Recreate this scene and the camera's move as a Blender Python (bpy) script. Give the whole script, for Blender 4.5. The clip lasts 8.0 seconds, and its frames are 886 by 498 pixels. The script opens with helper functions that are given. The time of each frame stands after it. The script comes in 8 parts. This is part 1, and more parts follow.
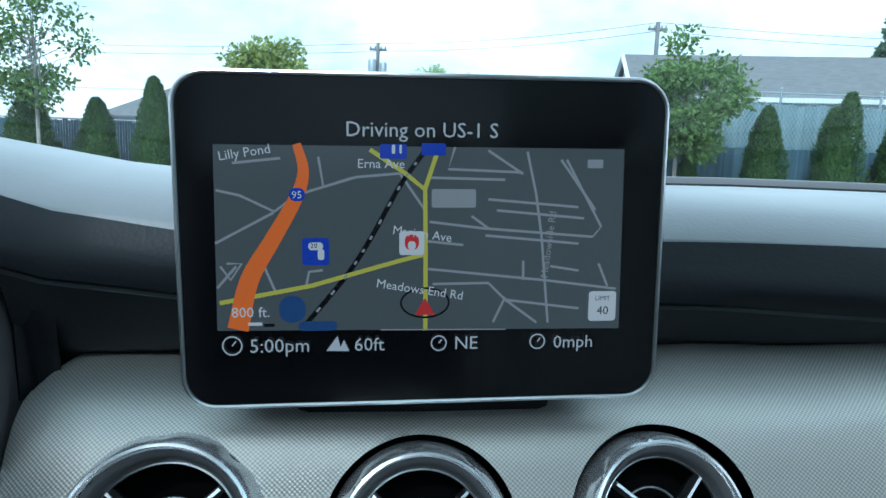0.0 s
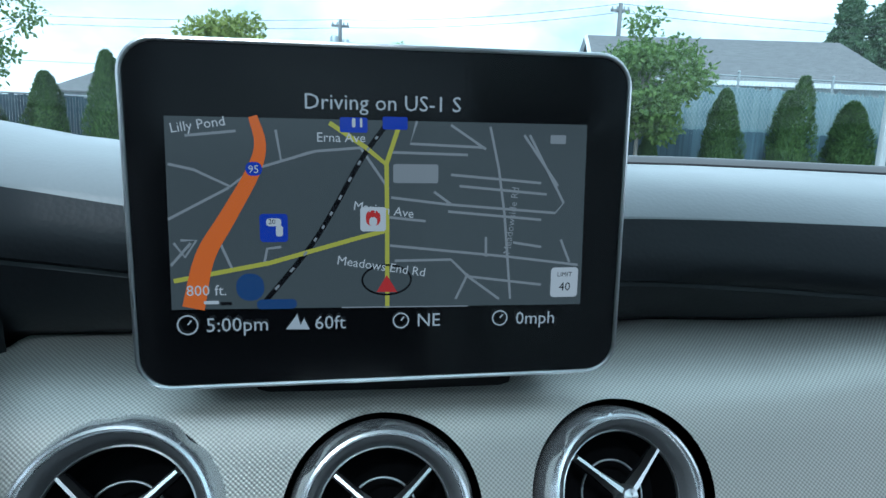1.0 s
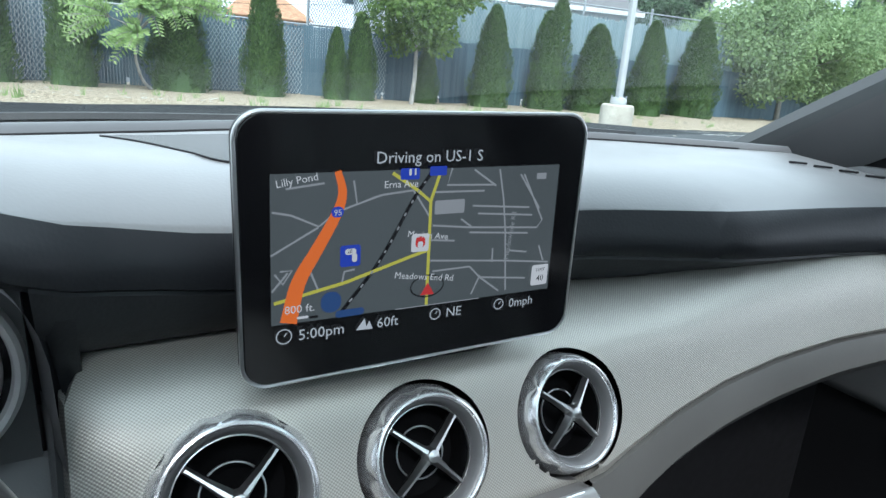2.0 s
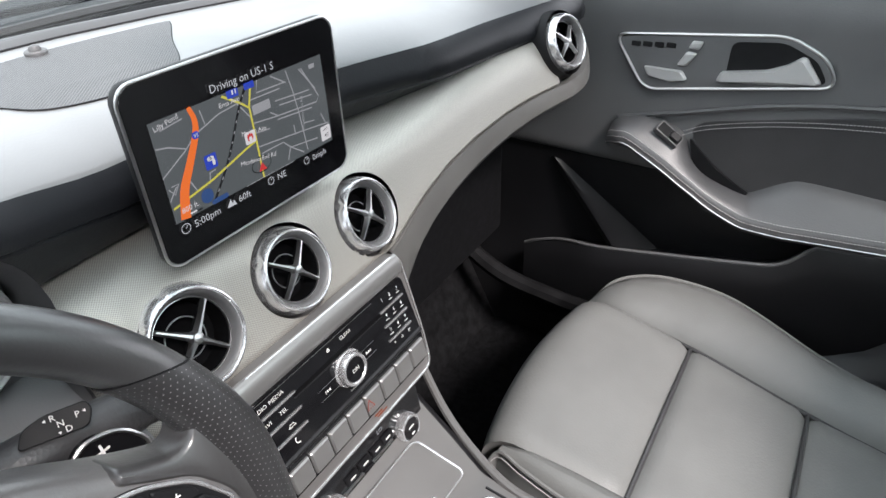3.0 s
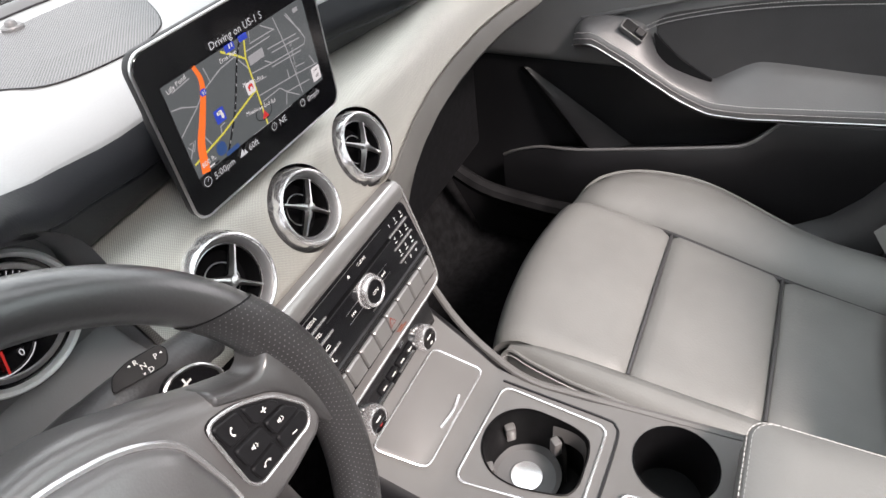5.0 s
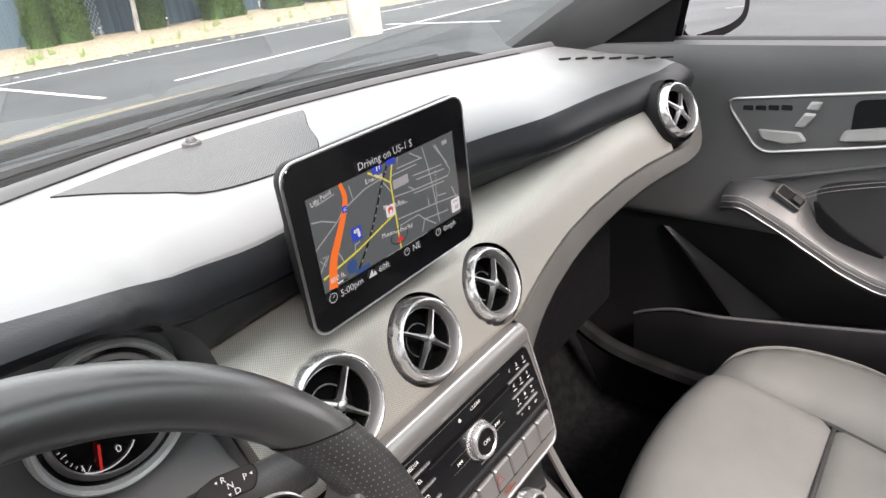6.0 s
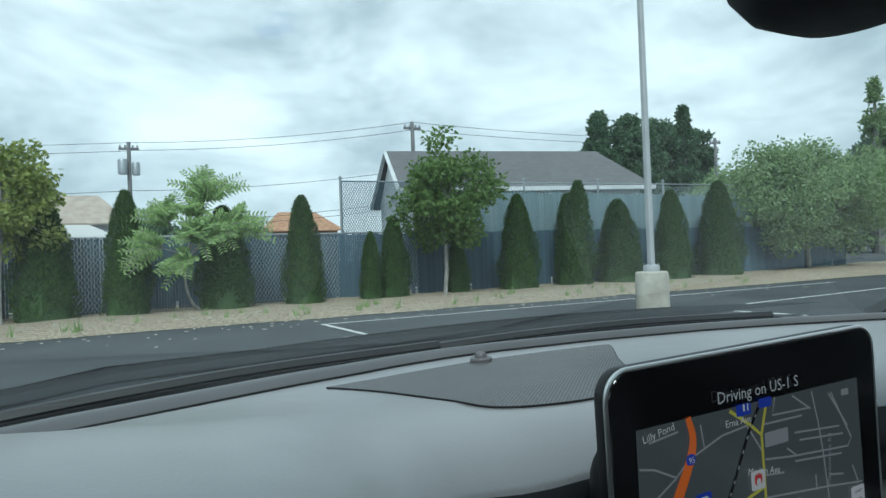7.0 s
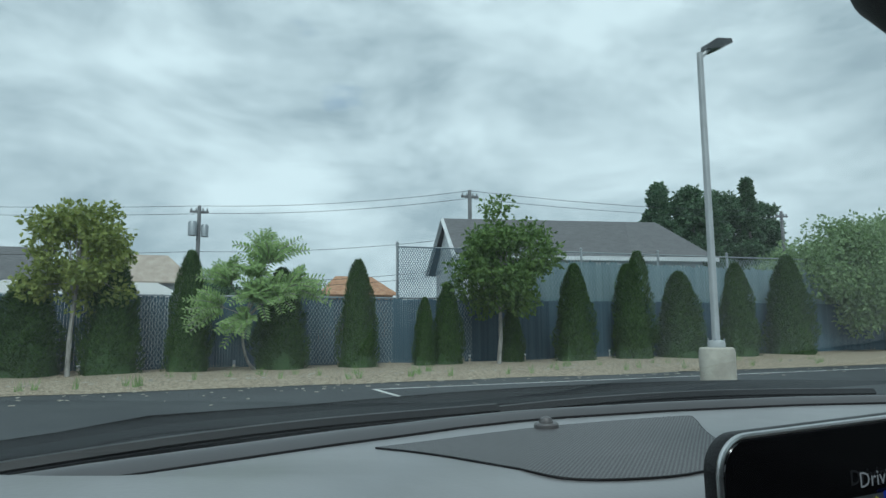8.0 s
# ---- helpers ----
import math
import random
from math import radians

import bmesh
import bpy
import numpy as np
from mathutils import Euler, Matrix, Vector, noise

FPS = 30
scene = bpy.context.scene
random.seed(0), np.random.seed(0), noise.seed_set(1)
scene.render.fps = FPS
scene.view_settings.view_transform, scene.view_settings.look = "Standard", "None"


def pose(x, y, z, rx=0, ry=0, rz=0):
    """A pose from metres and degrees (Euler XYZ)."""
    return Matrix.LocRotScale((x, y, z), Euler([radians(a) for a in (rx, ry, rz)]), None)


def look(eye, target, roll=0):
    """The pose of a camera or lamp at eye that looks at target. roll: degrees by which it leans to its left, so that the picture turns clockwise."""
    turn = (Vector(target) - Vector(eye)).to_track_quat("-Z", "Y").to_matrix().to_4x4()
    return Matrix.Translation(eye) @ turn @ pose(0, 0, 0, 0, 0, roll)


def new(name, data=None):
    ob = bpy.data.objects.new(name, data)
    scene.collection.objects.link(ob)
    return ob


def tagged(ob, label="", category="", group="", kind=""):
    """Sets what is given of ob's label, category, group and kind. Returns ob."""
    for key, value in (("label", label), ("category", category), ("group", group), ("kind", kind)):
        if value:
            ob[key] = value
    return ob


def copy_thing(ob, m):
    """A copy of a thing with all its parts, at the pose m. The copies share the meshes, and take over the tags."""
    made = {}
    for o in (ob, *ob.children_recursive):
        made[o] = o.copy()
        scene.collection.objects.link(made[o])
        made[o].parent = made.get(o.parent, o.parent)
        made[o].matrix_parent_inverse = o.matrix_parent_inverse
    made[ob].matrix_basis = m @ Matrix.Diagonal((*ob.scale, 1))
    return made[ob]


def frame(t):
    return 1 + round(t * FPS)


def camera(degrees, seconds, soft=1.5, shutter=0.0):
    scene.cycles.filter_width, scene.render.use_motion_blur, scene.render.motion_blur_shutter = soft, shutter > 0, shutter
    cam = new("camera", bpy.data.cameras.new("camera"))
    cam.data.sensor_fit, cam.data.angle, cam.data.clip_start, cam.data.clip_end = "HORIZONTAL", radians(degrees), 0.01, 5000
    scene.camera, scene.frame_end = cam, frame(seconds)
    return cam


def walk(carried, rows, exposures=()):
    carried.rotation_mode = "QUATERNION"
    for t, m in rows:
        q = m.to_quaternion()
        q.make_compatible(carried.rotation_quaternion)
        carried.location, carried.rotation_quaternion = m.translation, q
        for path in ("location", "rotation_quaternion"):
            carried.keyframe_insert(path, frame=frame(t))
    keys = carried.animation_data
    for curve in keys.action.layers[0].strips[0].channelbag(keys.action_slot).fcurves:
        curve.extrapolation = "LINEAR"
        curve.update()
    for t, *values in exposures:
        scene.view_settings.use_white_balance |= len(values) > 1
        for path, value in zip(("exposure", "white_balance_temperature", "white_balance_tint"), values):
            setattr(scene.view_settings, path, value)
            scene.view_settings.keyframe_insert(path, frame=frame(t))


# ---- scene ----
cam = camera(70.4, 8.0)
PATH = [
    (0, (-0.006, 0.012, 1.071), (0.046, 1.994, 0.811), 2.1),
    (0.5, (-0.005, 0.013, 1.069), (0.086, 1.991, 0.788), 2.3),
    (1, (-0.005, 0.015, 1.069), (0.163, 1.983, 0.751), 2.5),
    (1.2, (-0.009, 0.015, 1.076), (0.202, 1.975, 0.739), 2.8),
    (2.3, (-0.193, -0.066, 1.161), (0.873, 1.486, 0.488), 3.5),
    (2.5, (-0.22, -0.096, 1.186), (0.963, 1.32, 0.413), 1.5),
    (3, (-0.284, -0.12, 1.225), (1.058, 0.895, 0.143), -1.0),
    (3.5, (-0.314, -0.115, 1.243), (0.969, 0.744, -0.029), -4.4),
    (4, (-0.329, -0.122, 1.251), (0.916, 0.724, -0.065), -7.2),
    (5.5, (-0.328, -0.116, 1.248), (0.944, 0.839, 0.036), -7.4),
    (6, (-0.314, -0.094, 1.223), (0.953, 1.196, 0.367), -6.1),
    (6.5, (-0.288, -0.026, 1.184), (0.75, 1.655, 0.87), -3.9),
    (7, (-0.277, 0.028, 1.159), (0.469, 1.884, 1.185), -2.2),
    (7.5, (-0.266, 0.061, 1.146), (0.348, 1.956, 1.326), -1.0),
    (8, (-0.269, 0.07, 1.145), (0.312, 1.968, 1.389), -0.3),
]
EXPOSURES = [
    (0.0, 1.3, 5150, 0), (1.2, 1.3, 5150, 0), (2.3, 1.95, 6350, 14), (2.6, 2.02, 6650, 17), (3.0, 2.15, 6600, 18), (3.5, 2.36, 6650, 19), (4.0, 2.42, 7000, 22), (5.5, 2.42, 7000, 22),
    (6.1, 2.28, 7100, 22), (6.4, 2.0, 6600, 14), (6.55, 1.55, 6500, 9), (6.8, 0.78, 5900, 3), (7.0, 0.55, 5850, 2), (7.4, 0.26, 5850, 2), (8.0, 0.12, 5850, 2),
]
walk(cam, [(t, look(eye, target, roll)) for t, eye, target, roll in PATH], EXPOSURES)

# ---- light ----
world = bpy.data.worlds.new("overcast_sky")
scene.world = world
world.use_nodes = True
wn, wl = world.node_tree.nodes, world.node_tree.links
wn.clear()


def wnode(kind, **kw):
    n = wn.new(kind)
    for k, v in kw.items():
        n.inputs[k.replace("_", " ")].default_value = v
    return n


SUN_EL, SUN_AZ = radians(48), radians(200)
sky = wn.new("ShaderNodeTexSky")
sky.sky_type = "NISHITA"
sky.sun_disc = False
sky.sun_elevation, sky.sun_rotation = SUN_EL, SUN_AZ
sky_bg = wnode("ShaderNodeBackground", Strength=0.10)
wl.new(sky.outputs[0], sky_bg.inputs[0])
tc = wn.new("ShaderNodeTexCoord")
sq = wn.new("ShaderNodeMapping")
sq.inputs["Scale"].default_value = (1.0, 1.0, 2.2)
wl.new(tc.outputs["Generated"], sq.inputs[0])
cn = wnode("ShaderNodeTexNoise", Scale=3.3, Detail=9.0, Roughness=0.60, Distortion=0.25)
wl.new(sq.outputs[0], cn.inputs["Vector"])
cr = wn.new("ShaderNodeValToRGB")
cr.color_ramp.elements[0].position, cr.color_ramp.elements[0].color = 0.36, (0.40, 0.455, 0.49, 1)
cr.color_ramp.elements[1].position, cr.color_ramp.elements[1].color = 0.66, (0.82, 0.865, 0.88, 1)
wl.new(cn.outputs[0], cr.inputs[0])
cloud_bg = wnode("ShaderNodeBackground", Strength=1.0)
wl.new(cr.outputs[0], cloud_bg.inputs[0])
cover = wnode("ShaderNodeTexNoise", Scale=3.1, Detail=5.0, Roughness=0.5)
wl.new(sq.outputs[0], cover.inputs["Vector"])
cover_ramp = wn.new("ShaderNodeValToRGB")
cover_ramp.color_ramp.elements[0].position, cover_ramp.color_ramp.elements[0].color = 0.26, (0.35, 0.35, 0.35, 1)
cover_ramp.color_ramp.elements[1].position, cover_ramp.color_ramp.elements[1].color = 0.33, (0.97, 0.97, 0.97, 1)
wl.new(cover.outputs[0], cover_ramp.inputs[0])
mixw = wn.new("ShaderNodeMixShader")
wl.new(cover_ramp.outputs[0], mixw.inputs[0])
wl.new(sky_bg.outputs[0], mixw.inputs[1])
wl.new(cloud_bg.outputs[0], mixw.inputs[2])
wout = wn.new("ShaderNodeOutputWorld")
wl.new(mixw.outputs[0], wout.inputs[0])

sun_data = bpy.data.lights.new("sun", "SUN")
sun_data.energy, sun_data.angle, sun_data.color = 1.5, radians(14), (1.0, 0.97, 0.92)
sun = new("sun", sun_data)
sun.matrix_world = look((0, 0, 0), (math.sin(SUN_AZ) * math.cos(SUN_EL) * -1, -math.cos(SUN_AZ) * math.cos(SUN_EL), -math.sin(SUN_EL)))


# ---- materials ----
class Mat:
    """A node material with a few chained helpers."""

    def __init__(self, name, colour=(0.5, 0.5, 0.5), rough=0.5, metal=0.0, spec=0.5, coat=0.0):
        self.m = bpy.data.materials.new(name)
        self.m.use_nodes = True
        self.n, self.l = self.m.node_tree.nodes, self.m.node_tree.links
        self.b = self.n["Principled BSDF"]
        self.b.inputs["Base Color"].default_value = (*colour, 1)
        self.b.inputs["Roughness"].default_value = rough
        self.b.inputs["Metallic"].default_value = metal
        self.b.inputs["Specular IOR Level"].default_value = spec
        self.b.inputs["Coat Weight"].default_value = coat
        self.colour, self.rough = colour, rough
        self.tc = self.n.new("ShaderNodeTexCoord")
        self.height = None

    def node(self, kind, **kw):
        x = self.n.new(kind)
        for k, v in kw.items():
            x.inputs[k.replace("_", " ")].default_value = v
        return x

    def noise(self, scale, detail=4.0, rough=0.55, stretch=None):
        t = self.node("ShaderNodeTexNoise", Scale=scale, Detail=detail, Roughness=rough)
        src = self.tc.outputs["Object"]
        if stretch:
            mp = self.n.new("ShaderNodeMapping")
            mp.inputs["Scale"].default_value = stretch
            self.l.new(src, mp.inputs[0])
            src = mp.outputs[0]
        self.l.new(src, t.inputs["Vector"])
        return t.outputs[0]

    def tint(self, fac, lo, hi, a=0.35, b=0.65):
        """Base colour from lo to hi by a value."""
        r = self.n.new("ShaderNodeValToRGB")
        e = r.color_ramp.elements
        e[0].position, e[0].color = a, (*lo, 1)
        e[1].position, e[1].color = b, (*hi, 1)
        self.l.new(fac, r.inputs[0])
        self.l.new(r.outputs[0], self.b.inputs["Base Color"])
        return r.outputs[0]

    def vary(self, amount=0.15):
        """Lightness that changes from piece to piece."""
        info = self.n.new("ShaderNodeObjectInfo")
        hsv = self.node("ShaderNodeHueSaturation")
        mr = self.n.new("ShaderNodeMapRange")
        mr.inputs["To Min"].default_value, mr.inputs["To Max"].default_value = 1 - amount, 1 + amount
        self.l.new(info.outputs["Random"], mr.inputs["Value"])
        self.l.new(mr.outputs[0], hsv.inputs["Value"])
        s = self.b.inputs["Base Color"]
        if s.is_linked:
            self.l.new(s.links[0].from_socket, hsv.inputs["Color"])
        else:
            hsv.inputs["Color"].default_value = s.default_value
        self.l.new(hsv.outputs[0], s)
        return self

    def gloss(self, fac, lo, hi):
        mr = self.n.new("ShaderNodeMapRange")
        mr.inputs["To Min"].default_value, mr.inputs["To Max"].default_value = lo, hi
        self.l.new(fac, mr.inputs["Value"])
        self.l.new(mr.outputs[0], self.b.inputs["Roughness"])
        return self

    def bump(self, fac, strength=0.2, dist=0.001):
        bp = self.node("ShaderNodeBump", Strength=strength, Distance=dist)
        self.l.new(fac, bp.inputs["Height"])
        if self.height is not None:
            self.l.new(self.height, bp.inputs["Normal"])
        self.height = bp.outputs[0]
        self.l.new(bp.outputs[0], self.b.inputs["Normal"])
        return self

    def math(self, op, a, b=None):
        x = self.n.new("ShaderNodeMath")
        x.operation = op
        for i, v in enumerate((a, b)):
            if v is None:
                continue
            if isinstance(v, (int, float)):
                x.inputs[i].default_value = v
            else:
                self.l.new(v, x.inputs[i])
        return x.outputs[0]

    def weave(self, px, pz, axis=2, back=0.0):
        """A staggered field of small dimples, px by pz metres; back: the share of y on a surface that leans away."""
        sep = self.n.new("ShaderNodeSeparateXYZ")
        self.l.new(self.tc.outputs["Object"], sep.inputs[0])
        a = self.math("SINE", self.math("MULTIPLY", sep.outputs[0], 2 * math.pi / px))
        run = sep.outputs[axis]
        if back:
            run = self.math("ADD", self.math("MULTIPLY", run, 0.8), self.math("MULTIPLY", sep.outputs[1], back))
        c = self.math("SINE", self.math("MULTIPLY", run, 2 * math.pi / pz))
        return self.math("ADD", self.math("MULTIPLY", self.math("MULTIPLY", a, c), 0.5), 0.5)


def glow(name, colour, strength=1.0):
    m = Mat(name, (0.01, 0.01, 0.012), 0.12)
    m.b.inputs["Emission Color"].default_value = (*colour, 1)
    m.b.inputs["Emission Strength"].default_value = strength
    return m.m


def vinyl(name, lo, hi, rough, grain=900.0, spec=0.5, stren=0.25, coat=0.0):
    m = Mat(name, hi, rough, spec=spec, coat=coat)
    m.b.inputs["Coat Roughness"].default_value = rough
    m.tint(m.noise(7.0, 3.0), lo, hi)
    v = m.node("ShaderNodeTexVoronoi", Scale=grain)
    m.l.new(m.tc.outputs["Object"], v.inputs["Vector"])
    m.bump(v.outputs["Distance"], stren, 0.0006)
    m.gloss(m.noise(35.0, 5.0), rough - 0.06, rough + 0.08)
    return m.m


# One dash vinyl in two tones: lit top, then a shade-darkened copy.
PAD = vinyl("lit_soft_dash_vinyl", (0.160, 0.163, 0.167), (0.184, 0.187, 0.191), 0.38, 420.0, 0.9, 0.14, 0.72)
FACE_SHADE = vinyl("shaded_dash_vinyl", (0.010, 0.011, 0.0135), (0.015, 0.0165, 0.0195), 0.42, 420.0, 0.3, 0.14)
PLASTIC = vinyl("charcoal_plastic", (0.009, 0.009, 0.010), (0.014, 0.014, 0.0155), 0.42, 1100.0, 0.35)
DOORV = vinyl("door_vinyl", (0.062, 0.062, 0.065), (0.078, 0.078, 0.081), 0.42, 420.0, 0.8, 0.3)
SEATV = vinyl("seat_leatherette", (0.135, 0.136, 0.132), (0.16, 0.161, 0.156), 0.50, 320.0, 0.45, 0.3)
WHEELV = vinyl("wheel_leather", (0.032, 0.032, 0.033), (0.044, 0.044, 0.045), 0.30, 420.0, 0.5, 0.16, 1.0)
# Lighter copy of the door vinyl, with window light in its colour.
DOORU = vinyl("lit_upper_door_vinyl", (0.112, 0.113, 0.115), (0.130, 0.131, 0.133), 0.42, 420.0, 0.8, 0.3)
PANELV = vinyl("dark_door_vinyl", (0.032, 0.032, 0.034), (0.042, 0.042, 0.044), 0.40, 420.0, 0.6, 0.3)
BEADM = vinyl("grey_bead_plastic", (0.072, 0.074, 0.077), (0.088, 0.090, 0.093), 0.33, 900.0, 0.5, 0.1)
GREYP = vinyl("mid_grey_plastic", (0.085, 0.085, 0.087), (0.10, 0.10, 0.102), 0.40, 700.0, 0.6, 0.12)
HUBM = vinyl("satin_wheel_hub", (0.088, 0.087, 0.088), (0.106, 0.105, 0.106), 0.32, 700.0, 0.9, 0.14, 0.4)
CLUSM = vinyl("cluster_plastic", (0.10, 0.10, 0.102), (0.12, 0.12, 0.122), 0.42, 700.0, 0.5, 0.1)
LIPM = vinyl("grey_lip_plastic", (0.085, 0.084, 0.080), (0.105, 0.104, 0.10), 0.42, 900.0, 0.5, 0.08)
CONSOLE = vinyl("satin_grey_console", (0.092, 0.089, 0.087), (0.11, 0.106, 0.104), 0.38, 1500.0, 0.5, 0.08)
GLOSSB = Mat("gloss_black", (0.006, 0.006, 0.007), 0.1, spec=0.6)
GLOSSB.gloss(GLOSSB.noise(60.0), 0.06, 0.16)
GLOSSB = GLOSSB.m
BLACK = Mat("matt_black", (0.006, 0.006, 0.007), 0.6, spec=0.25)
BLACK.gloss(BLACK.noise(80.0), 0.5, 0.7)
BLACK = BLACK.m
# Cup wells: blacker than matt black, recess darkness put into the colour.
CUPM = Mat("cup_black", (0.0035, 0.0035, 0.004), 0.5, spec=0.15)
CUPM.gloss(CUPM.noise(70.0), 0.45, 0.6)
CUPM = CUPM.m
COWLM = Mat("weathered_black_plastic", (0.012, 0.012, 0.013), 0.8, spec=0.12)
COWLM.tint(COWLM.noise(18.0, 5.0), (0.004, 0.004, 0.0045), (0.011, 0.011, 0.012))
COWLM = COWLM.m
# Vent throats and disc slot: a black that carries the recess's darkness.
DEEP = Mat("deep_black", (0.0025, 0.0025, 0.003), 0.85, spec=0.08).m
RUBBER = Mat("black_rubber", (0.014, 0.014, 0.015), 0.55)
RUBBER.bump(RUBBER.noise(300.0), 0.2, 0.0008)
RUBBER = RUBBER.m
CHROME = Mat("chrome", (0.76, 0.765, 0.775), 0.2, 0.84)
CHROME.gloss(CHROME.noise(90.0), 0.17, 0.28)
CHROME = CHROME.m
SATIN = Mat("satin_silver", (0.66, 0.66, 0.66), 0.3, 1.0)
SATIN.gloss(SATIN.noise(120.0, stretch=(1, 8, 8)), 0.24, 0.38)
SATIN = SATIN.m
_t = Mat("silver_matrix_trim", (0.5, 0.5, 0.49), 0.32, 0.6)
_w = _t.weave(0.0021, 0.0021, 2, 0.75)
_t.tint(_w, (0.30, 0.292, 0.266), (0.53, 0.515, 0.47), 0.15, 0.85)
_t.bump(_w, 0.35, 0.0004)
_t.gloss(_t.noise(20.0), 0.36, 0.46)
TRIM = _t.m
_t = Mat("speaker_mesh", (0.07, 0.07, 0.072), 0.5)
_w = _t.weave(0.0034, 0.0034, 1)
_t.tint(_w, (0.03, 0.03, 0.032), (0.135, 0.138, 0.142), 0.25, 0.75)
_t.bump(_w, 0.4, 0.0006)
MESHM = _t.m
_t = Mat("perforated_leather", (0.03, 0.03, 0.032), 0.34, spec=0.8)
_mp = _t.n.new("ShaderNodeMapping")
_mp.inputs["Rotation"].default_value = (radians(-72), 0, 0)
_t.l.new(_t.tc.outputs["Object"], _mp.inputs[0])
_sp = _t.n.new("ShaderNodeSeparateXYZ")
_t.l.new(_mp.outputs[0], _sp.inputs[0])
_rad = _t.math("SQRT", _t.math("ADD", _t.math("MULTIPLY", _sp.outputs[0], _sp.outputs[0]), _t.math("MULTIPLY", _sp.outputs[1], _sp.outputs[1])))
_ar = _t.math("MULTIPLY", _t.math("ARCTAN2", _sp.outputs[1], _sp.outputs[0]), 0.18 * 2 * math.pi / 0.0042)
_br = _t.math("MULTIPLY", _t.math("ARCTAN2", _sp.outputs[2], _t.math("SUBTRACT", _rad, 0.18)), 21.0)
_w = _t.math("MULTIPLY", _t.math("SINE", _ar), _t.math("SINE", _br))
_t.tint(_w, (0.022, 0.022, 0.023), (0.20, 0.20, 0.20), 0.84, 0.94)
_t.bump(_t.noise(500.0), 0.2, 0.0006)
PERF = _t.m
THREAD = Mat("grey_thread", (0.62, 0.62, 0.6), 0.7).m
STITCH = Mat("pale_stitch_thread", (0.40, 0.395, 0.39), 0.6).m
_t = Mat("black_carpet", (0.012, 0.012, 0.013), 0.95, spec=0.1)
_t.bump(_t.noise(600.0, 6.0), 0.8, 0.003)
_t.tint(_t.noise(60.0), (0.004, 0.004, 0.0045), (0.010, 0.010, 0.011))
CARPET = _t.m
_t = Mat("headliner_cloth", (0.42, 0.41, 0.39), 0.9, spec=0.2)
_t.bump(_t.noise(700.0), 0.3, 0.001)
HEADL = _t.m
SILVERP = Mat("silver_lacquer", (0.29, 0.288, 0.284), 0.28, 0.7)
SILVERP.gloss(SILVERP.noise(90.0), 0.26, 0.4)
SILVERP = SILVERP.m
BRIGHT = Mat("bright_silver_lacquer", (0.62, 0.62, 0.615), 0.3, 0.45)
BRIGHT.gloss(BRIGHT.noise(90.0), 0.26, 0.4)
BRIGHT = BRIGHT.m
MIRROR = Mat("mirror_glass", (0.85, 0.87, 0.88), 0.02, 1.0).m
_t = bpy.data.materials.new("window_glass")
_t.use_nodes = True
_n, _l = _t.node_tree.nodes, _t.node_tree.links
_n.clear()
_tr = _n.new("ShaderNodeBsdfTransparent")
_tr.inputs[0].default_value = (0.86, 0.93, 0.92, 1)
_gl = _n.new("ShaderNodeBsdfGlossy")
_gl.inputs["Roughness"].default_value = 0.02
_lw = _n.new("ShaderNodeLayerWeight")
_lw.inputs["Blend"].default_value = 0.5
_pw = _n.new("ShaderNodeMath")
_pw.operation = "POWER"
_pw.inputs[1].default_value = 3.8
_l.new(_lw.outputs["Facing"], _pw.inputs[0])
_fr = _n.new("ShaderNodeMath")
_fr.operation = "MULTIPLY_ADD"
_fr.inputs[1].default_value, _fr.inputs[2].default_value = 0.5, 0.035
_l.new(_pw.outputs[0], _fr.inputs[0])
_mx = _n.new("ShaderNodeMixShader")
_ou = _n.new("ShaderNodeOutputMaterial")
_l.new(_fr.outputs[0], _mx.inputs[0])
_l.new(_tr.outputs[0], _mx.inputs[1])
_l.new(_gl.outputs[0], _mx.inputs[2])
# thin translucent film, as of dust, added to give the pane's veil of haze
_df = _n.new("ShaderNodeBsdfTranslucent")
_df.inputs[0].default_value = (0.75, 0.8, 0.8, 1)
_dn = _n.new("ShaderNodeTexNoise")
_dn.inputs["Scale"].default_value = 5.0
_dm = _n.new("ShaderNodeMapRange")
_dm.inputs["To Min"].default_value, _dm.inputs["To Max"].default_value = 0.002, 0.009
_dx = _n.new("ShaderNodeMixShader")
_l.new(_dn.outputs[0], _dm.inputs["Value"])
_l.new(_dm.outputs[0], _dx.inputs[0])
_l.new(_mx.outputs[0], _dx.inputs[1])
_l.new(_df.outputs[0], _dx.inputs[2])
_l.new(_dx.outputs[0], _ou.inputs[0])
GLASS = _t
# Darker copy of the pane, made to hold back light from the rear.
_t = _t.copy()
_t.name = "privacy_glass"
_t.node_tree.nodes["Transparent BSDF"].inputs[0].default_value = (0.40, 0.42, 0.42, 1)
TINTGL = _t

_t = Mat("asphalt", (0.06, 0.06, 0.062), 0.85)
_t.tint(_t.noise(0.35, 6.0), (0.044, 0.050, 0.055), (0.075, 0.083, 0.088))
_t.bump(_t.noise(90.0, 6.0), 0.5, 0.01)
ASPHALT = _t.m
_t = Mat("worn_white_line_paint", (0.72, 0.72, 0.7), 0.7)
_t.tint(_t.noise(5.0, 8.0, 0.7), (0.32, 0.32, 0.31), (0.76, 0.76, 0.73), 0.3, 0.5)
LINE = _t.m
_t = Mat("wood_chip_mulch", (0.32, 0.24, 0.16), 0.95, spec=0.1)
_t.tint(_t.noise(16.0, 10.0, 0.85), (0.13, 0.10, 0.07), (0.64, 0.55, 0.42), 0.38, 0.60)
_t.bump(_t.noise(30.0, 8.0), 1.0, 0.05)
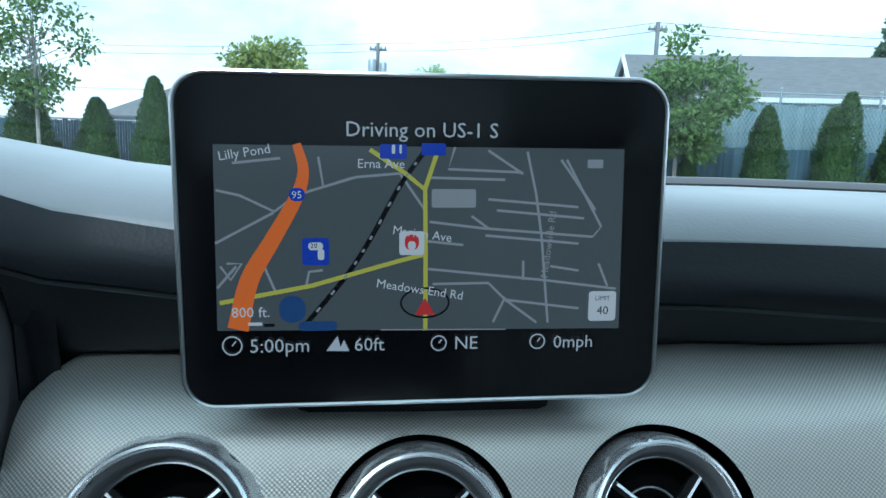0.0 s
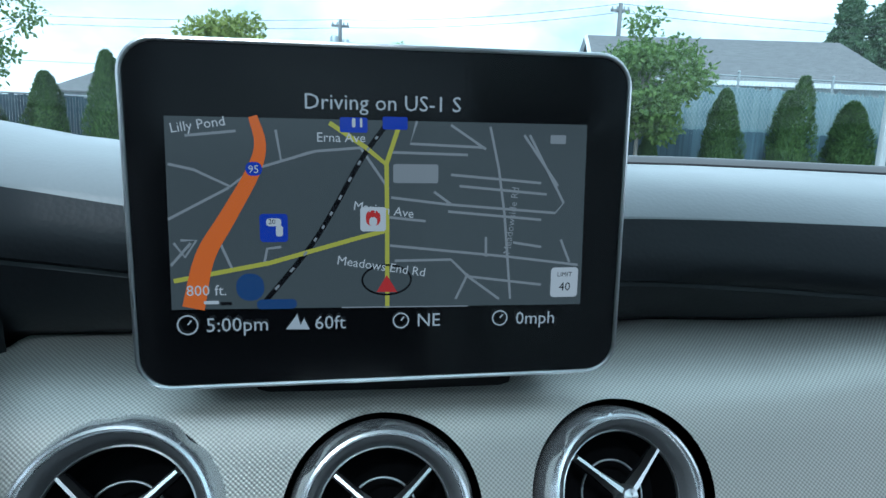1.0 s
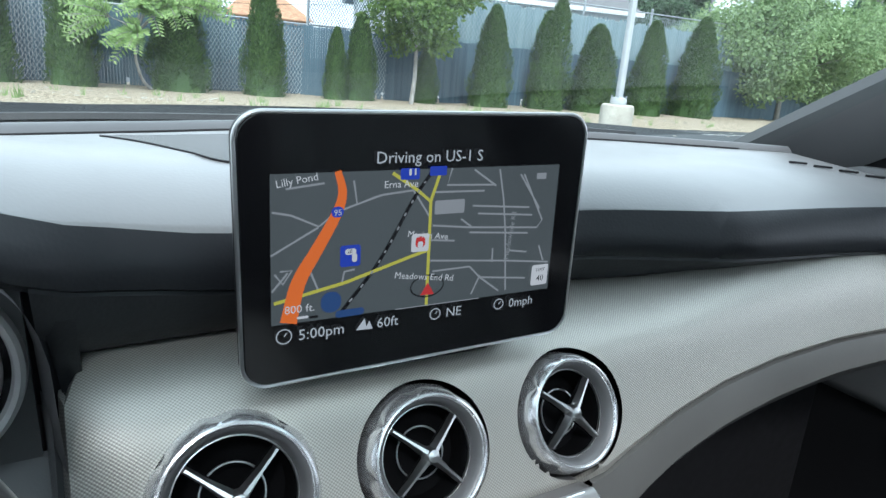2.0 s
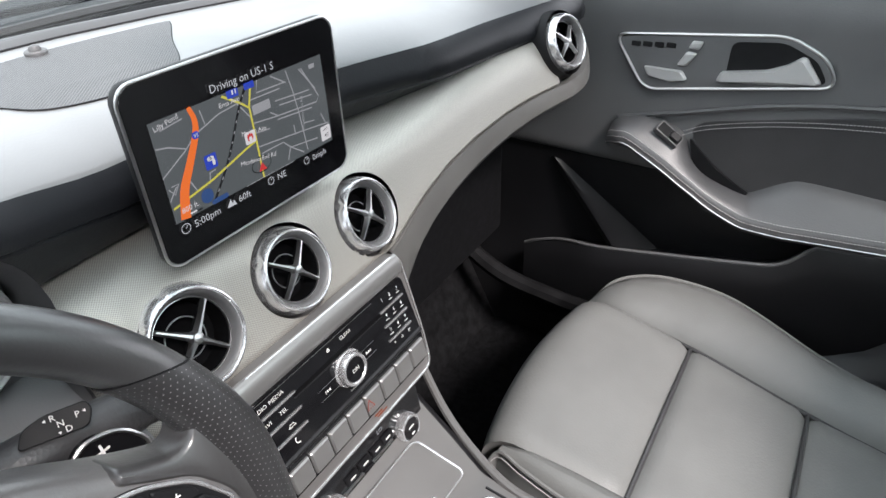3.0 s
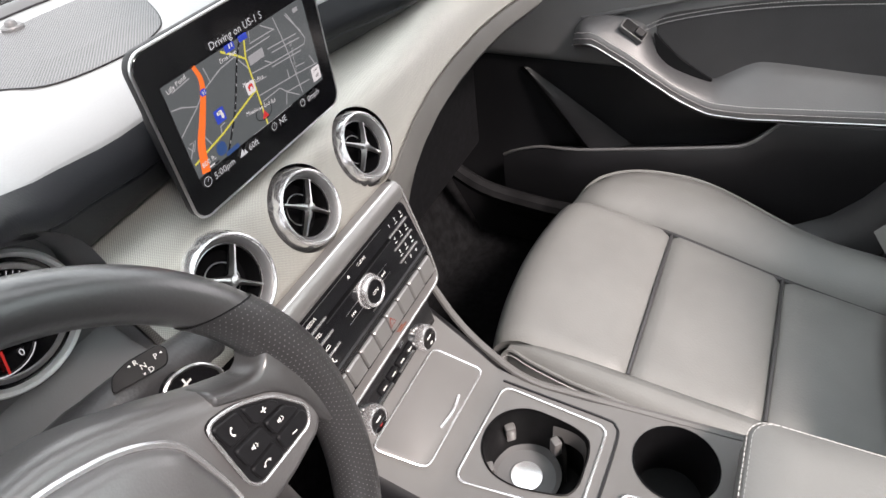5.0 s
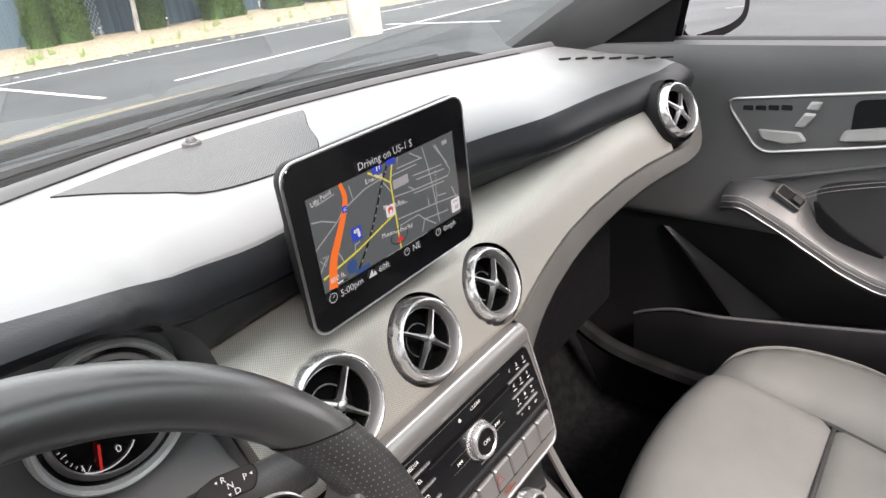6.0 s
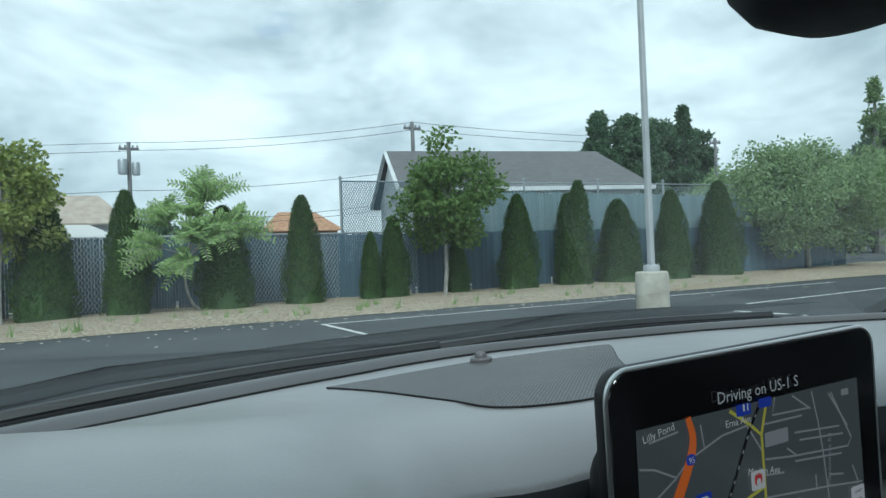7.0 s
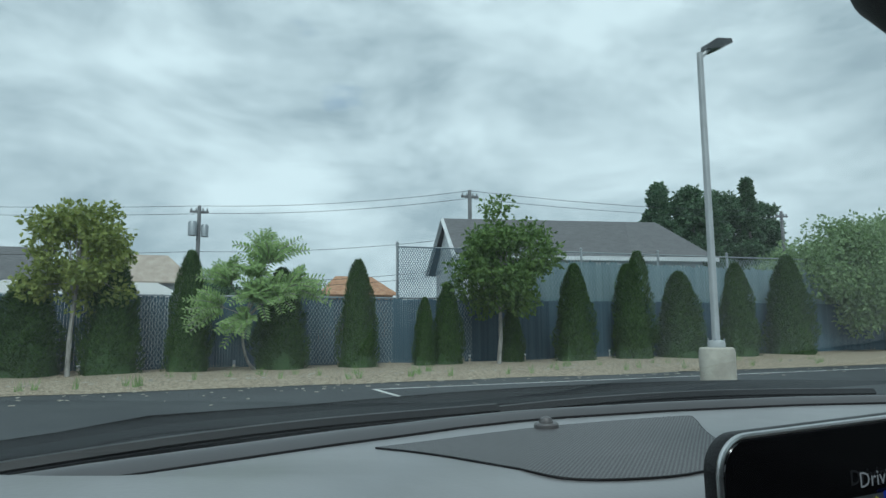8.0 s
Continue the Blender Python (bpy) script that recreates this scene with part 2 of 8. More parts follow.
MULCH = _t.m
_t = Mat("concrete", (0.5, 0.47, 0.41), 0.9)
_t.tint(_t.noise(3.0, 8.0, 0.65), (0.36, 0.33, 0.28), (0.58, 0.55, 0.47))
_t.bump(_t.noise(60.0, 6.0), 0.4, 0.006)
CONCRETE = _t.m
_t = Mat("galvanised_steel", (0.34, 0.37, 0.39), 0.5, 0.6)
_t.gloss(_t.noise(14.0), 0.38, 0.58)
GALV = _t.m
WIREG = Mat("pale_galvanised_wire", (0.36, 0.42, 0.45), 0.5, 0.1)
WIREG.gloss(WIREG.noise(14.0), 0.4, 0.6)
WIREG = WIREG.m
LAMPG = Mat("grey_painted_pole", (0.44, 0.46, 0.47), 0.5, 0.1)
LAMPG.tint(LAMPG.noise(2.0, 5.0), (0.38, 0.4, 0.41), (0.48, 0.5, 0.51))
LAMPG = LAMPG.m


def slat_mat(name, lo, hi):
    t = Mat(name, hi, 0.6)
    g = t.n.new("ShaderNodeNewGeometry")
    t.tint(g.outputs["Random Per Island"], lo, hi, 0.0, 1.0)
    return t.m


SLAT = slat_mat("navy_fence_slat", (0.045, 0.085, 0.12), (0.075, 0.13, 0.17))
SLATL = slat_mat("pale_fence_slat", (0.14, 0.22, 0.25), (0.21, 0.30, 0.33))


def leaf_mat(name, lo, hi, rough=0.55, through_light=0.4):
    """Leaves that also let some light through."""
    t = Mat(name, hi, rough, spec=0.3)
    g = t.n.new("ShaderNodeNewGeometry")
    col = t.tint(g.outputs["Random Per Island"], lo, hi, 0.0, 1.0)
    tl = t.n.new("ShaderNodeBsdfTranslucent")
    t.l.new(col, tl.inputs[0])
    mx = t.node("ShaderNodeMixShader", Fac=through_light)
    t.l.new(t.b.outputs[0], mx.inputs[1])
    t.l.new(tl.outputs[0], mx.inputs[2])
    t.l.new(mx.outputs[0], t.n["Material Output"].inputs[0])
    return t.m


ARBM = leaf_mat("arborvitae_foliage", (0.036, 0.078, 0.022), (0.105, 0.185, 0.052), 0.55, 0.2)
MAPLEM = leaf_mat("yellow_green_leaf", (0.17, 0.23, 0.06), (0.36, 0.41, 0.12))
PEARM = leaf_mat("mid_green_leaf", (0.085, 0.155, 0.045), (0.19, 0.29, 0.085))
SUMACM = leaf_mat("pale_green_leaflet", (0.16, 0.27, 0.09), (0.36, 0.50, 0.19))
BUSHM = leaf_mat("soft_green_leaf", (0.21, 0.31, 0.15), (0.31, 0.42, 0.20))
# Leaf green paled and evened: distance haze mixed into the colour.
HAZEM = leaf_mat("haze_tinted_leaf", (0.15, 0.22, 0.15), (0.21, 0.29, 0.19))
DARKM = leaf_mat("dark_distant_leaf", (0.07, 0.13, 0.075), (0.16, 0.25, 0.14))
_t = Mat("bark", (0.2, 0.17, 0.14), 0.9)
_t.tint(_t.noise(20.0, 6.0, stretch=(1, 1, 0.2)), (0.2, 0.19, 0.175), (0.4, 0.385, 0.36))
_t.bump(_t.noise(60.0, 6.0, stretch=(1, 1, 0.2)), 0.8, 0.02)
BARK = _t.m
_t = Mat("grey_asphalt_shingle", (0.2, 0.2, 0.2), 0.9)
_t.tint(_t.noise(3.0, 8.0, 0.7, (1, 4, 4)), (0.10, 0.10, 0.105), (0.17, 0.17, 0.175))
SHINGLE = _t.m
_t = Mat("white_siding", (0.7, 0.72, 0.72), 0.6)
_t.tint(_t.noise(1.0, 6.0), (0.6, 0.62, 0.63), (0.74, 0.76, 0.77))
SIDING = _t.m
_t = Mat("tan_roof", (0.42, 0.36, 0.3), 0.85)
_t.tint(_t.noise(2.0, 6.0), (0.36, 0.3, 0.25), (0.46, 0.4, 0.34))
TANROOF = _t.m
_t = Mat("orange_brick", (0.4, 0.22, 0.12), 0.85)
_t.tint(_t.noise(2.0, 6.0), (0.32, 0.17, 0.1), (0.46, 0.27, 0.16))
BRICKM = _t.m
WHITEP = Mat("white_car_paint", (0.78, 0.78, 0.77), 0.25, coat=0.6).m
DARKGL = Mat("dark_tinted_glass", (0.02, 0.024, 0.028), 0.05).m
BODYP = Mat("dark_car_paint", (0.018, 0.022, 0.024), 0.22, coat=0.7).m
ORANGE = Mat("orange_plastic", (0.85, 0.16, 0.03), 0.5).m
_t = Mat("weathered_wood_pole", (0.16, 0.13, 0.1), 0.9)
_t.tint(_t.noise(6.0, 6.0, stretch=(1, 1, 0.1)), (0.12, 0.125, 0.13), (0.24, 0.245, 0.25))
POLEM = _t.m
WIREM = Mat("black_cable", (0.02, 0.02, 0.022), 0.6).m

# ---- building blocks ----
CAR = Matrix.Translation((0, 0.25, 0.916)) @ Matrix.Rotation(radians(4.4), 4, "Z") @ Matrix.Rotation(radians(-1.6), 4, "Y") @ Matrix.Translation((0, -0.25, -0.916))
BASE = {}
V = Vector


class Mesh:
    """Vertices and faces gathered before they become one mesh."""

    def __init__(self):
        self.v, self.f = [], []

    def add(self, verts, faces):
        k = len(self.v)
        self.v += [tuple(p) for p in verts]
        self.f += [tuple(i + k for i in f) for f in faces]
        return self

    def box(self, lo, hi, m=None, ch=0.0):
        """A box with chamfered edges ch."""
        (x0, y0, z0), (x1, y1, z1) = lo, hi
        if ch <= 0:
            vs = [(x, y, z) for x in (x0, x1) for y in (y0, y1) for z in (z0, z1)]
            fs = [(0, 1, 3, 2), (4, 6, 7, 5), (0, 4, 5, 1), (2, 3, 7, 6), (0, 2, 6, 4), (1, 5, 7, 3)]
        else:
            bm = bmesh.new()
            bmesh.ops.create_cube(bm, size=1.0)
            for q in bm.verts:
                q.co = V(((x0 + x1) / 2 + q.co.x * (x1 - x0), (y0 + y1) / 2 + q.co.y * (y1 - y0), (z0 + z1) / 2 + q.co.z * (z1 - z0)))
            bmesh.ops.bevel(bm, geom=list(bm.edges), offset=ch, segments=2, affect="EDGES", profile=0.5)
            bm.verts.index_update()
            vs = [q.co.copy() for q in bm.verts]
            fs = [[q.index for q in f.verts] for f in bm.faces]
            bm.free()
        if m is not None:
            vs = [m @ V(p) for p in vs]
        return self.add(vs, fs)

    def loft(self, rings, close=True, caps=False):
        """A skin over rings of equal length."""
        n = len(rings[0])
        vs = [p for r in rings for p in r]
        fs = []
        for i in range(len(rings) - 1):
            for j in range(n if close else n - 1):
                a, b = i * n + j, i * n + (j + 1) % n
                fs.append((a, b, b + n, a + n))
        if caps:
            fs.append(tuple(range(n))[::-1])
            fs.append(tuple(range((len(rings) - 1) * n, len(rings) * n)))
        return self.add(vs, fs)

    def tube(self, pts, r, seg=8, caps=True, flat=1.0):
        """A round bar along points; r a number or one radius a point."""
        pts = [V(p) for p in pts]
        rr = r if isinstance(r, (list, tuple)) else [r] * len(pts)
        rings = []
        side = None
        for i, p in enumerate(pts):
            d = (pts[min(i + 1, len(pts) - 1)] - pts[max(i - 1, 0)]).normalized()
            if side is None:
                side = d.cross(V((0, 0, 1)))
                if side.length < 0.05:
                    side = d.cross(V((1, 0, 0)))
            side = (side - d * side.dot(d)).normalized()
            up = side.cross(d)
            rings.append([p + (side * math.cos(a) + up * math.sin(a) * flat) * rr[i] for a in [2 * math.pi * k / seg for k in range(seg)]])
        return self.loft(rings, True, caps)

    def dashes(self, pts, r, dash=0.0042, gap=0.0018):
        """Short stitches laid end to end along a line."""
        run, on, cur = 0.0, True, [V(pts[0])]
        for p, q in zip(pts, pts[1:]):
            p, q = V(p), V(q)
            left, at_ = (q - p).length, 0.0
            full = max(left, 1e-9)
            while left > 1e-9:
                step = min(left, (dash if on else gap) - run)
                at_, left, run = at_ + step, left - step, run + step
                c = p.lerp(q, at_ / full)
                if on:
                    cur.append(c)
                if run >= (dash if on else gap) - 1e-9:
                    if on and len(cur) > 1:
                        self.tube([cur[0], cur[-1]], r, 4)
                    on, run, cur = not on, 0.0, [c]
        return self

    def spin(self, prof, seg=48, m=None, wave=None):
        """A turned body about z: prof is (radius, height) pairs; wave(a, i) adds to the radius."""
        rings = []
        for i, (r, h) in enumerate(prof):
            ring = []
            for k in range(seg):
                a = 2 * math.pi * k / seg
                q = r + (wave(a, i) if wave else 0.0)
                p = V((q * math.cos(a), q * math.sin(a), h))
                ring.append(m @ p if m is not None else p)
            rings.append(ring)
        return self.loft(rings, True)

    def slab(self, outline, depth, m=None, top_inset=0.0):
        """A flat plate: an outline in xy, thickness along z from 0 to depth, edges drawn in by top_inset at the top."""
        c = V((sum(p[0] for p in outline) / len(outline), sum(p[1] for p in outline) / len(outline)))
        def ring(z, ins):
            out = []
            for p in outline:
                d = V(p) - c
                q = c + d * (1 - ins / max(d.length, 1e-6))
                w = V((q.x, q.y, z))
                out.append(m @ w if m is not None else w)
            return out
        rings = [ring(0, 0), ring(depth - top_inset, 0), ring(depth, top_inset)] if top_inset else [ring(0, 0), ring(depth, 0)]
        return self.loft(rings, True, True)

    def plate(self, outline, m=None, z=0.0):
        k = [m @ V((p[0], p[1], z)) if m is not None else V((p[0], p[1], z)) for p in outline]
        return self.add(k, [tuple(range(len(k)))])

    def ribbon(self, pts, w, m=None, z=0.0):
        """A flat band of width w along xy points."""
        P = [V(p) for p in pts]
        L, R = [], []
        for i, p in enumerate(P):
            d = (P[min(i + 1, len(P) - 1)] - P[max(i - 1, 0)]).normalized()
            n = V((-d.y, d.x))
            ww = w[i] if isinstance(w, (list, tuple)) else w
            L.append(p + n * ww / 2)
            R.append(p - n * ww / 2)
        f = (lambda q: m @ V((q.x, q.y, z))) if m is not None else (lambda q: V((q.x, q.y, z)))
        return self.loft([[f(a), f(b)] for a, b in zip(L, R)], False)

    def data(self, name, base=(0, 0, 0), smooth=35):
        me = bpy.data.meshes.new(name)
        b = V(base)
        me.from_pydata([V(p) - b for p in self.v], [], self.f)
        me.update()
        bm = bmesh.new()
        bm.from_mesh(me)
        bmesh.ops.recalc_face_normals(bm, faces=bm.faces) if len(bm.faces) < 60000 else None
        bm.to_mesh(me)
        bm.free()
        if smooth:
            me.polygons.foreach_set("use_smooth", [True] * len(me.polygons))
            me.set_sharp_from_angle(angle=radians(smooth))
        return me


def rrect(w, h, r, seg=6, cx=0.0, cy=0.0):
    """The outline of a rounded rectangle."""
    out = []
    for sx, sy, a0 in ((1, 1, 0), (-1, 1, 90), (-1, -1, 180), (1, -1, 270)):
        for k in range(seg + 1):
            a = radians(a0 + 90 * k / seg)
            out.append((cx + sx * (w / 2 - r) + r * math.cos(a), cy + sy * (h / 2 - r) + r * math.sin(a)))
    return out


def rpoly(corners, r, seg=5):
    """A polygon with rounded corners."""
    out, n = [], len(corners)
    for i in range(n):
        p, a, b = V(corners[i]), V(corners[i - 1]), V(corners[(i + 1) % n])
        rr = min(r, (a - p).length * 0.45, (b - p).length * 0.45)
        s, e = p + (a - p).normalized() * rr, p + (b - p).normalized() * rr
        for k in range(seg + 1):
            t = k / seg
            out.append(tuple(s * (1 - t) ** 2 + p * 2 * t * (1 - t) + e * t * t))
    return out


def smooth_line(pts, n=8):
    """A Catmull-Rom line through the points."""
    P = [V(p) for p in pts]
    P = [P[0] * 2 - P[1]] + P + [P[-1] * 2 - P[-2]]
    out = []
    for i in range(1, len(P) - 2):
        for k in range(n):
            t = k / n
            out.append(0.5 * ((2 * P[i]) + (P[i + 1] - P[i - 1]) * t + (2 * P[i - 1] - 5 * P[i] + 4 * P[i + 1] - P[i + 2]) * t * t + (3 * P[i] - P[i - 1] - 3 * P[i + 1] + P[i + 2]) * t ** 3))
    out.append(P[-2])
    return out


def thing(name, label, category, base=(0, 0, 0), group="", kind="", car=True):
    ob = new(name)
    ob.empty_display_size = 0.05
    ob.matrix_world = (CAR if car else Matrix()) @ Matrix.Translation(base)
    BASE[ob] = V(base)
    return tagged(ob, label, category, group, kind)


def part(name, mesh, material, parent, label="", smooth=35):
    ob = new(name, mesh.data(name, BASE[parent], smooth))
    ob.data.materials.append(material)
    ob.parent = parent
    BASE[ob] = BASE[parent]
    return tagged(ob, label)


def solid(name, mesh, material, label, category, kind="", car=True, smooth=35, group=""):
    """A thing or a piece of the setting that is one mesh."""
    ob = new(name, mesh.data(name, (0, 0, 0), smooth))
    ob.data.materials.append(material)
    if car:
        ob.matrix_world = CAR
    BASE[ob] = V((0, 0, 0))
    return tagged(ob, label, category, group, kind)


def text(name, words, size, m, material, parent, align="LEFT", label="", bold=0.0):
    """Lettering in the built-in font, as a mesh in the xy plane of m."""
    cu = bpy.data.curves.new(name, "FONT")
    cu.body, cu.size, cu.align_x, cu.align_y = words, size, align, "CENTER"
    cu.offset = bold
    cu.resolution_u = 2
    tmp = bpy.data.objects.new(name, cu)
    scene.collection.objects.link(tmp)
    me = bpy.data.meshes.new_from_object(tmp.evaluated_get(bpy.context.evaluated_depsgraph_get()))
    bpy.data.objects.remove(tmp)
    me.transform(Matrix.Translation(-BASE[parent]) @ m)
    ob = new(name, me)
    me.materials.clear()
    me.materials.append(material)
    ob.parent = parent
    BASE[ob] = BASE[parent]
    return tagged(ob, label)


def lerp(x, xs, ys):
    return float(np.interp(x, xs, ys))

# ---- car: dashboard ----
XK = (-0.72, -0.58, -0.46, -0.34, -0.24, -0.17, -0.10, 0.0, 0.2, 0.4, 0.55, 0.625)


def face_y(x):
    return lerp(x, XK, (0.25, 0.235, 0.225, 0.225, 0.24, 0.285, 0.298, 0.300, 0.291, 0.270, 0.243, 0.245))


def face_z(x):
    t = min(max((-0.172 - x) / 0.075, 0.0), 1.0) * min(max((x + 0.56) / 0.05, 0.0), 1.0)
    return 0.015 * t * t * (3 - 2 * t) + lerp(x, XK, (1.045, 1.07, 1.085, 1.085, 1.066, 1.038, 1.026, 1.020, 1.016, 1.012, 1.010, 1.010))


def crest_z(x):
    return lerp(x, XK, (1.06, 1.09, 1.105, 1.105, 1.088, 1.072, 1.064, 1.060, 1.058, 1.052, 1.042, 1.034))


def seam_y(x):
    return lerp(x, (-0.7, -0.5, -0.38, -0.29, -0.166, -0.06, 0.05, 0.169, 0.4, 0.64), (0.44, 0.505, 0.545, 0.573, 0.606, 0.622, 0.620, 0.602, 0.545, 0.47))


def front_y(x):
    return seam_y(x) + lerp(x, (-0.5, -0.15, 0.1, 0.64), (0.042, 0.042, 0.024, 0.016))


def front_z(x):
    return lerp(x, (-0.7, -0.5, -0.3, 0.0, 0.3, 0.65), (1.038, 1.044, 1.048, 1.056, 1.054, 1.044))


def pad_z(x, y):
    """Height of the dash top away from its rolled edge."""
    y0, y1 = face_y(x) + 0.13, front_y(x)
    if y < y0:
        return crest_z(x) - (crest_z(x) - face_z(x)) * 0.08 * min((y0 - y) / 0.045, 1.6)
    t = min(max((y - y0) / (y1 - y0), 0), 1)
    return crest_z(x) * (1 - t) + front_z(x) * t


def trim_top(x):
    return lerp(x, (-0.19, -0.13, 0.0, 0.12, 0.2, 0.3, 0.4, 0.5), (0.979, 0.976, 0.971, 0.970, 0.973, 0.984, 0.9885, 0.989))


def trim_edge(x):
    """How far back the upper edge of the trim lies, under the overhanging roll."""
    return lerp(x, (-0.19, -0.13, 0.0, 0.12, 0.16, 0.2, 0.3, 0.4, 0.5, 0.6), (0.322, 0.331, 0.344, 0.346, 0.344, 0.332, 0.296, 0.275, 0.252, 0.243))


def roll_back(x):
    """How much further back the front roll sits above the trim than over the dials."""
    t = min(max((x + 0.245) / 0.09, 0.0), 1.0)
    return max(0.0, trim_edge(x) - 0.018 - face_y(x)) * t * t * (3 - 2 * t)


dash = thing("dashboard", "dark soft-touch dashboard with a silver weave trim band", "dashboard", (0, 0.4, 0.6))
xs = [-0.70 + 1.325 * i / 70 for i in range(71)]
pad = Mesh()
rings = []
for x in xs:
    fy, fz, cz = face_y(x), face_z(x), crest_z(x)
    th = lerp(x, (-0.56, -0.52, -0.25, -0.20), (0.018, 0.006, 0.006, 0.018))
    bot = fz - th
    prof = [(fy + 0.010, bot - th / 3), (fy + 0.001, bot), (fy, fz - th * 0.45), (fy + 0.004, fz + 0.001), (fy + 0.018, fz + (cz - fz) * 0.38), (fy + 0.045, fz + (cz - fz) * 0.70), (fy + 0.085, fz + (cz - fz) * 0.92), (fy + 0.13, cz)]
    back = roll_back(x)
    prof = [(q + back * w, r) for (q, r), w in zip(prof, (1, 1, 1, 1, 0.75, 0.4, 0.1, 0))]
    y1, z1 = front_y(x), front_z(x)
    for k in range(1, 7):
        t = k / 6
        prof.append((fy + 0.13 + (y1 - fy - 0.13) * t, cz + (z1 - cz) * t))
    prof += [(y1 + 0.004, z1 - 0.010), (y1 + 0.006, z1 - 0.10)]
    rings.append([(x, a, b) for a, b in prof])
# rounded passenger end
rings.append([(0.640, a + 0.012 * (1 if i < 8 else 0), b - 0.012) for i, (_, a, b) in enumerate(rings[-1])])
rings.append([(0.648, a + 0.02, b - 0.04) for _, a, b in rings[-1]])


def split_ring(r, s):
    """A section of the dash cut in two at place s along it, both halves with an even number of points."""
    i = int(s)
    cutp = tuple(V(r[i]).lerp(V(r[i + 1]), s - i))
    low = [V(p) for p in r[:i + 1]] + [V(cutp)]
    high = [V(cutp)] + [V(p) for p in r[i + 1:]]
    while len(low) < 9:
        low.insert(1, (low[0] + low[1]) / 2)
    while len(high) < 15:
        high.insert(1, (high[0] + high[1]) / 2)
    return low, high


# Cut where the vinyl turns into shade, so each half is coloured apart.
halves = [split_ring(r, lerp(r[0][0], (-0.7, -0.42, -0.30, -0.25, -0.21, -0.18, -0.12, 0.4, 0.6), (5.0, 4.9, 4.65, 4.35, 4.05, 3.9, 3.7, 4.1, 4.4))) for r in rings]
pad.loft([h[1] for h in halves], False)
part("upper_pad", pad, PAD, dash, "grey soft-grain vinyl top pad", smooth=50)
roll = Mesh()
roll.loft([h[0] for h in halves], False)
part("front_roll", roll, FACE_SHADE, dash, "soft vinyl front roll, shade put into its near-black colour", smooth=50)
bead = Mesh()
bead.loft([[(x, seam_y(x) + (front_y(x) - seam_y(x)) * t + 0.001, pad_z(x, seam_y(x)) - 0.002 + 0.010 * math.sin(math.pi * (0.08 + 0.86 * t))) for t in [k / 8 for k in range(9)]] + [(x, front_y(x) + 0.004, 1.0)] for x in xs], False)
part("windscreen_bead", bead, BEADM, dash, "rolled grey strip along the windscreen", smooth=60)


# band under the pad, between it and the trim; shade is in its colour
band = Mesh()
rings = []
for i in range(61):
    x = -0.186 + 0.816 * i / 60
    fy, fz = face_y(x), face_z(x)
    ey, ez = max(trim_edge(x), fy + 0.004), trim_top(x)
    fy += roll_back(x)
    by, bz = fy + 0.003, fz - 0.022
    rings.append([(x, fy + 0.006, fz - 0.016), (x, by, bz), (x, by + (ey - by) * 0.35, bz + (ez - bz) * 0.5), (x, by + (ey - by) * 0.75, bz + (ez - bz) * 0.85), (x, ey - 0.002, ez + 0.003), (x, ey + 0.008, ez - 0.002), (x, ey + 0.03, ez - 0.02)])
band.loft(rings, False)
part("front_band", band, FACE_SHADE, dash, "vinyl band above the trim, its overhang's shade in the near-black colour")


# where the three centre vents sit


def vent_pose(c, tilt, turn=0):
    return Matrix.Translation(c) @ Matrix.Rotation(radians(turn), 4, "Z") @ Matrix.Rotation(radians(tilt), 4, "X") @ Matrix.Scale(0.895, 4) @ Matrix.Translation((0, 0, -0.013))


VENTS = [((-0.1085, 0.2490, 0.9235), 65, 0), ((-0.0035, 0.2460, 0.9215), 65, 1), ((0.1030, 0.2500, 0.921), 64, 4)]
VENT_POSES = [vent_pose(*v) for v in VENTS]


# silver trim band
def trim_y(x, z):
    base = lerp(x, (-0.2, 0.12, 0.3, 0.42, 0.52), (0.256, 0.257, 0.243, 0.229, 0.210))
    sl = lerp(x, (-0.2, 0.12, 0.3, 0.52), (0.45, 0.45, 0.42, 0.38))
    wrap = 0.028 * max((-0.14 - x) / 0.04, 0.0) ** 2 * min(max((z - 0.91) / 0.07, 0.15), 1.0)
    low = base + sl * (z - 0.919)
    u = min(max((z - 0.925) / (trim_top(x) - 0.925), 0.0), 1.1)
    return low + (trim_edge(x) - base - sl * (trim_top(x) - 0.919)) * u ** 6 + wrap * (1 - 0.6 * min(u, 1.0))


def trim_bot(x):
    return lerp(x, (-0.2, -0.105, -0.07, 0.105, 0.125, 0.145, 0.19, 0.24, 0.30, 0.37, 0.45, 0.53), (0.875, 0.875, 0.874, 0.874, 0.876, 0.884, 0.900, 0.913, 0.922, 0.929, 0.931, 0.931))


trim = Mesh()
rings = []
for i in range(301):
    x = -0.178 + 0.668 * i / 300
    zt, zb = trim_top(x), trim_bot(x)
    if x < -0.165:
        k = (x + 0.178) / 0.013
        zt -= 0.012 * (1 - k) ** 2
    ring = [(x, trim_y(x, zt) + 0.012, zt - 0.001)]
    for j in range(61):
        z = zt + (zb - zt) * (j / 60) ** 2
        yy = trim_y(x, z) + 0.004 * max(0, (j - 58) / 2)
        ring.append((x, yy, z))
    ring.append((x, trim_y(x, zb) + 0.012, zb - 0.001))
    rings.append(ring)
first = [(-0.181, p[1] + 0.012, p[2]) for p in rings[0]]
trim.loft([first] + rings, False)
# round openings for the three vents
HOLE = 0.0470
cutters = [(m, m.inverted()) for m in VENT_POSES]
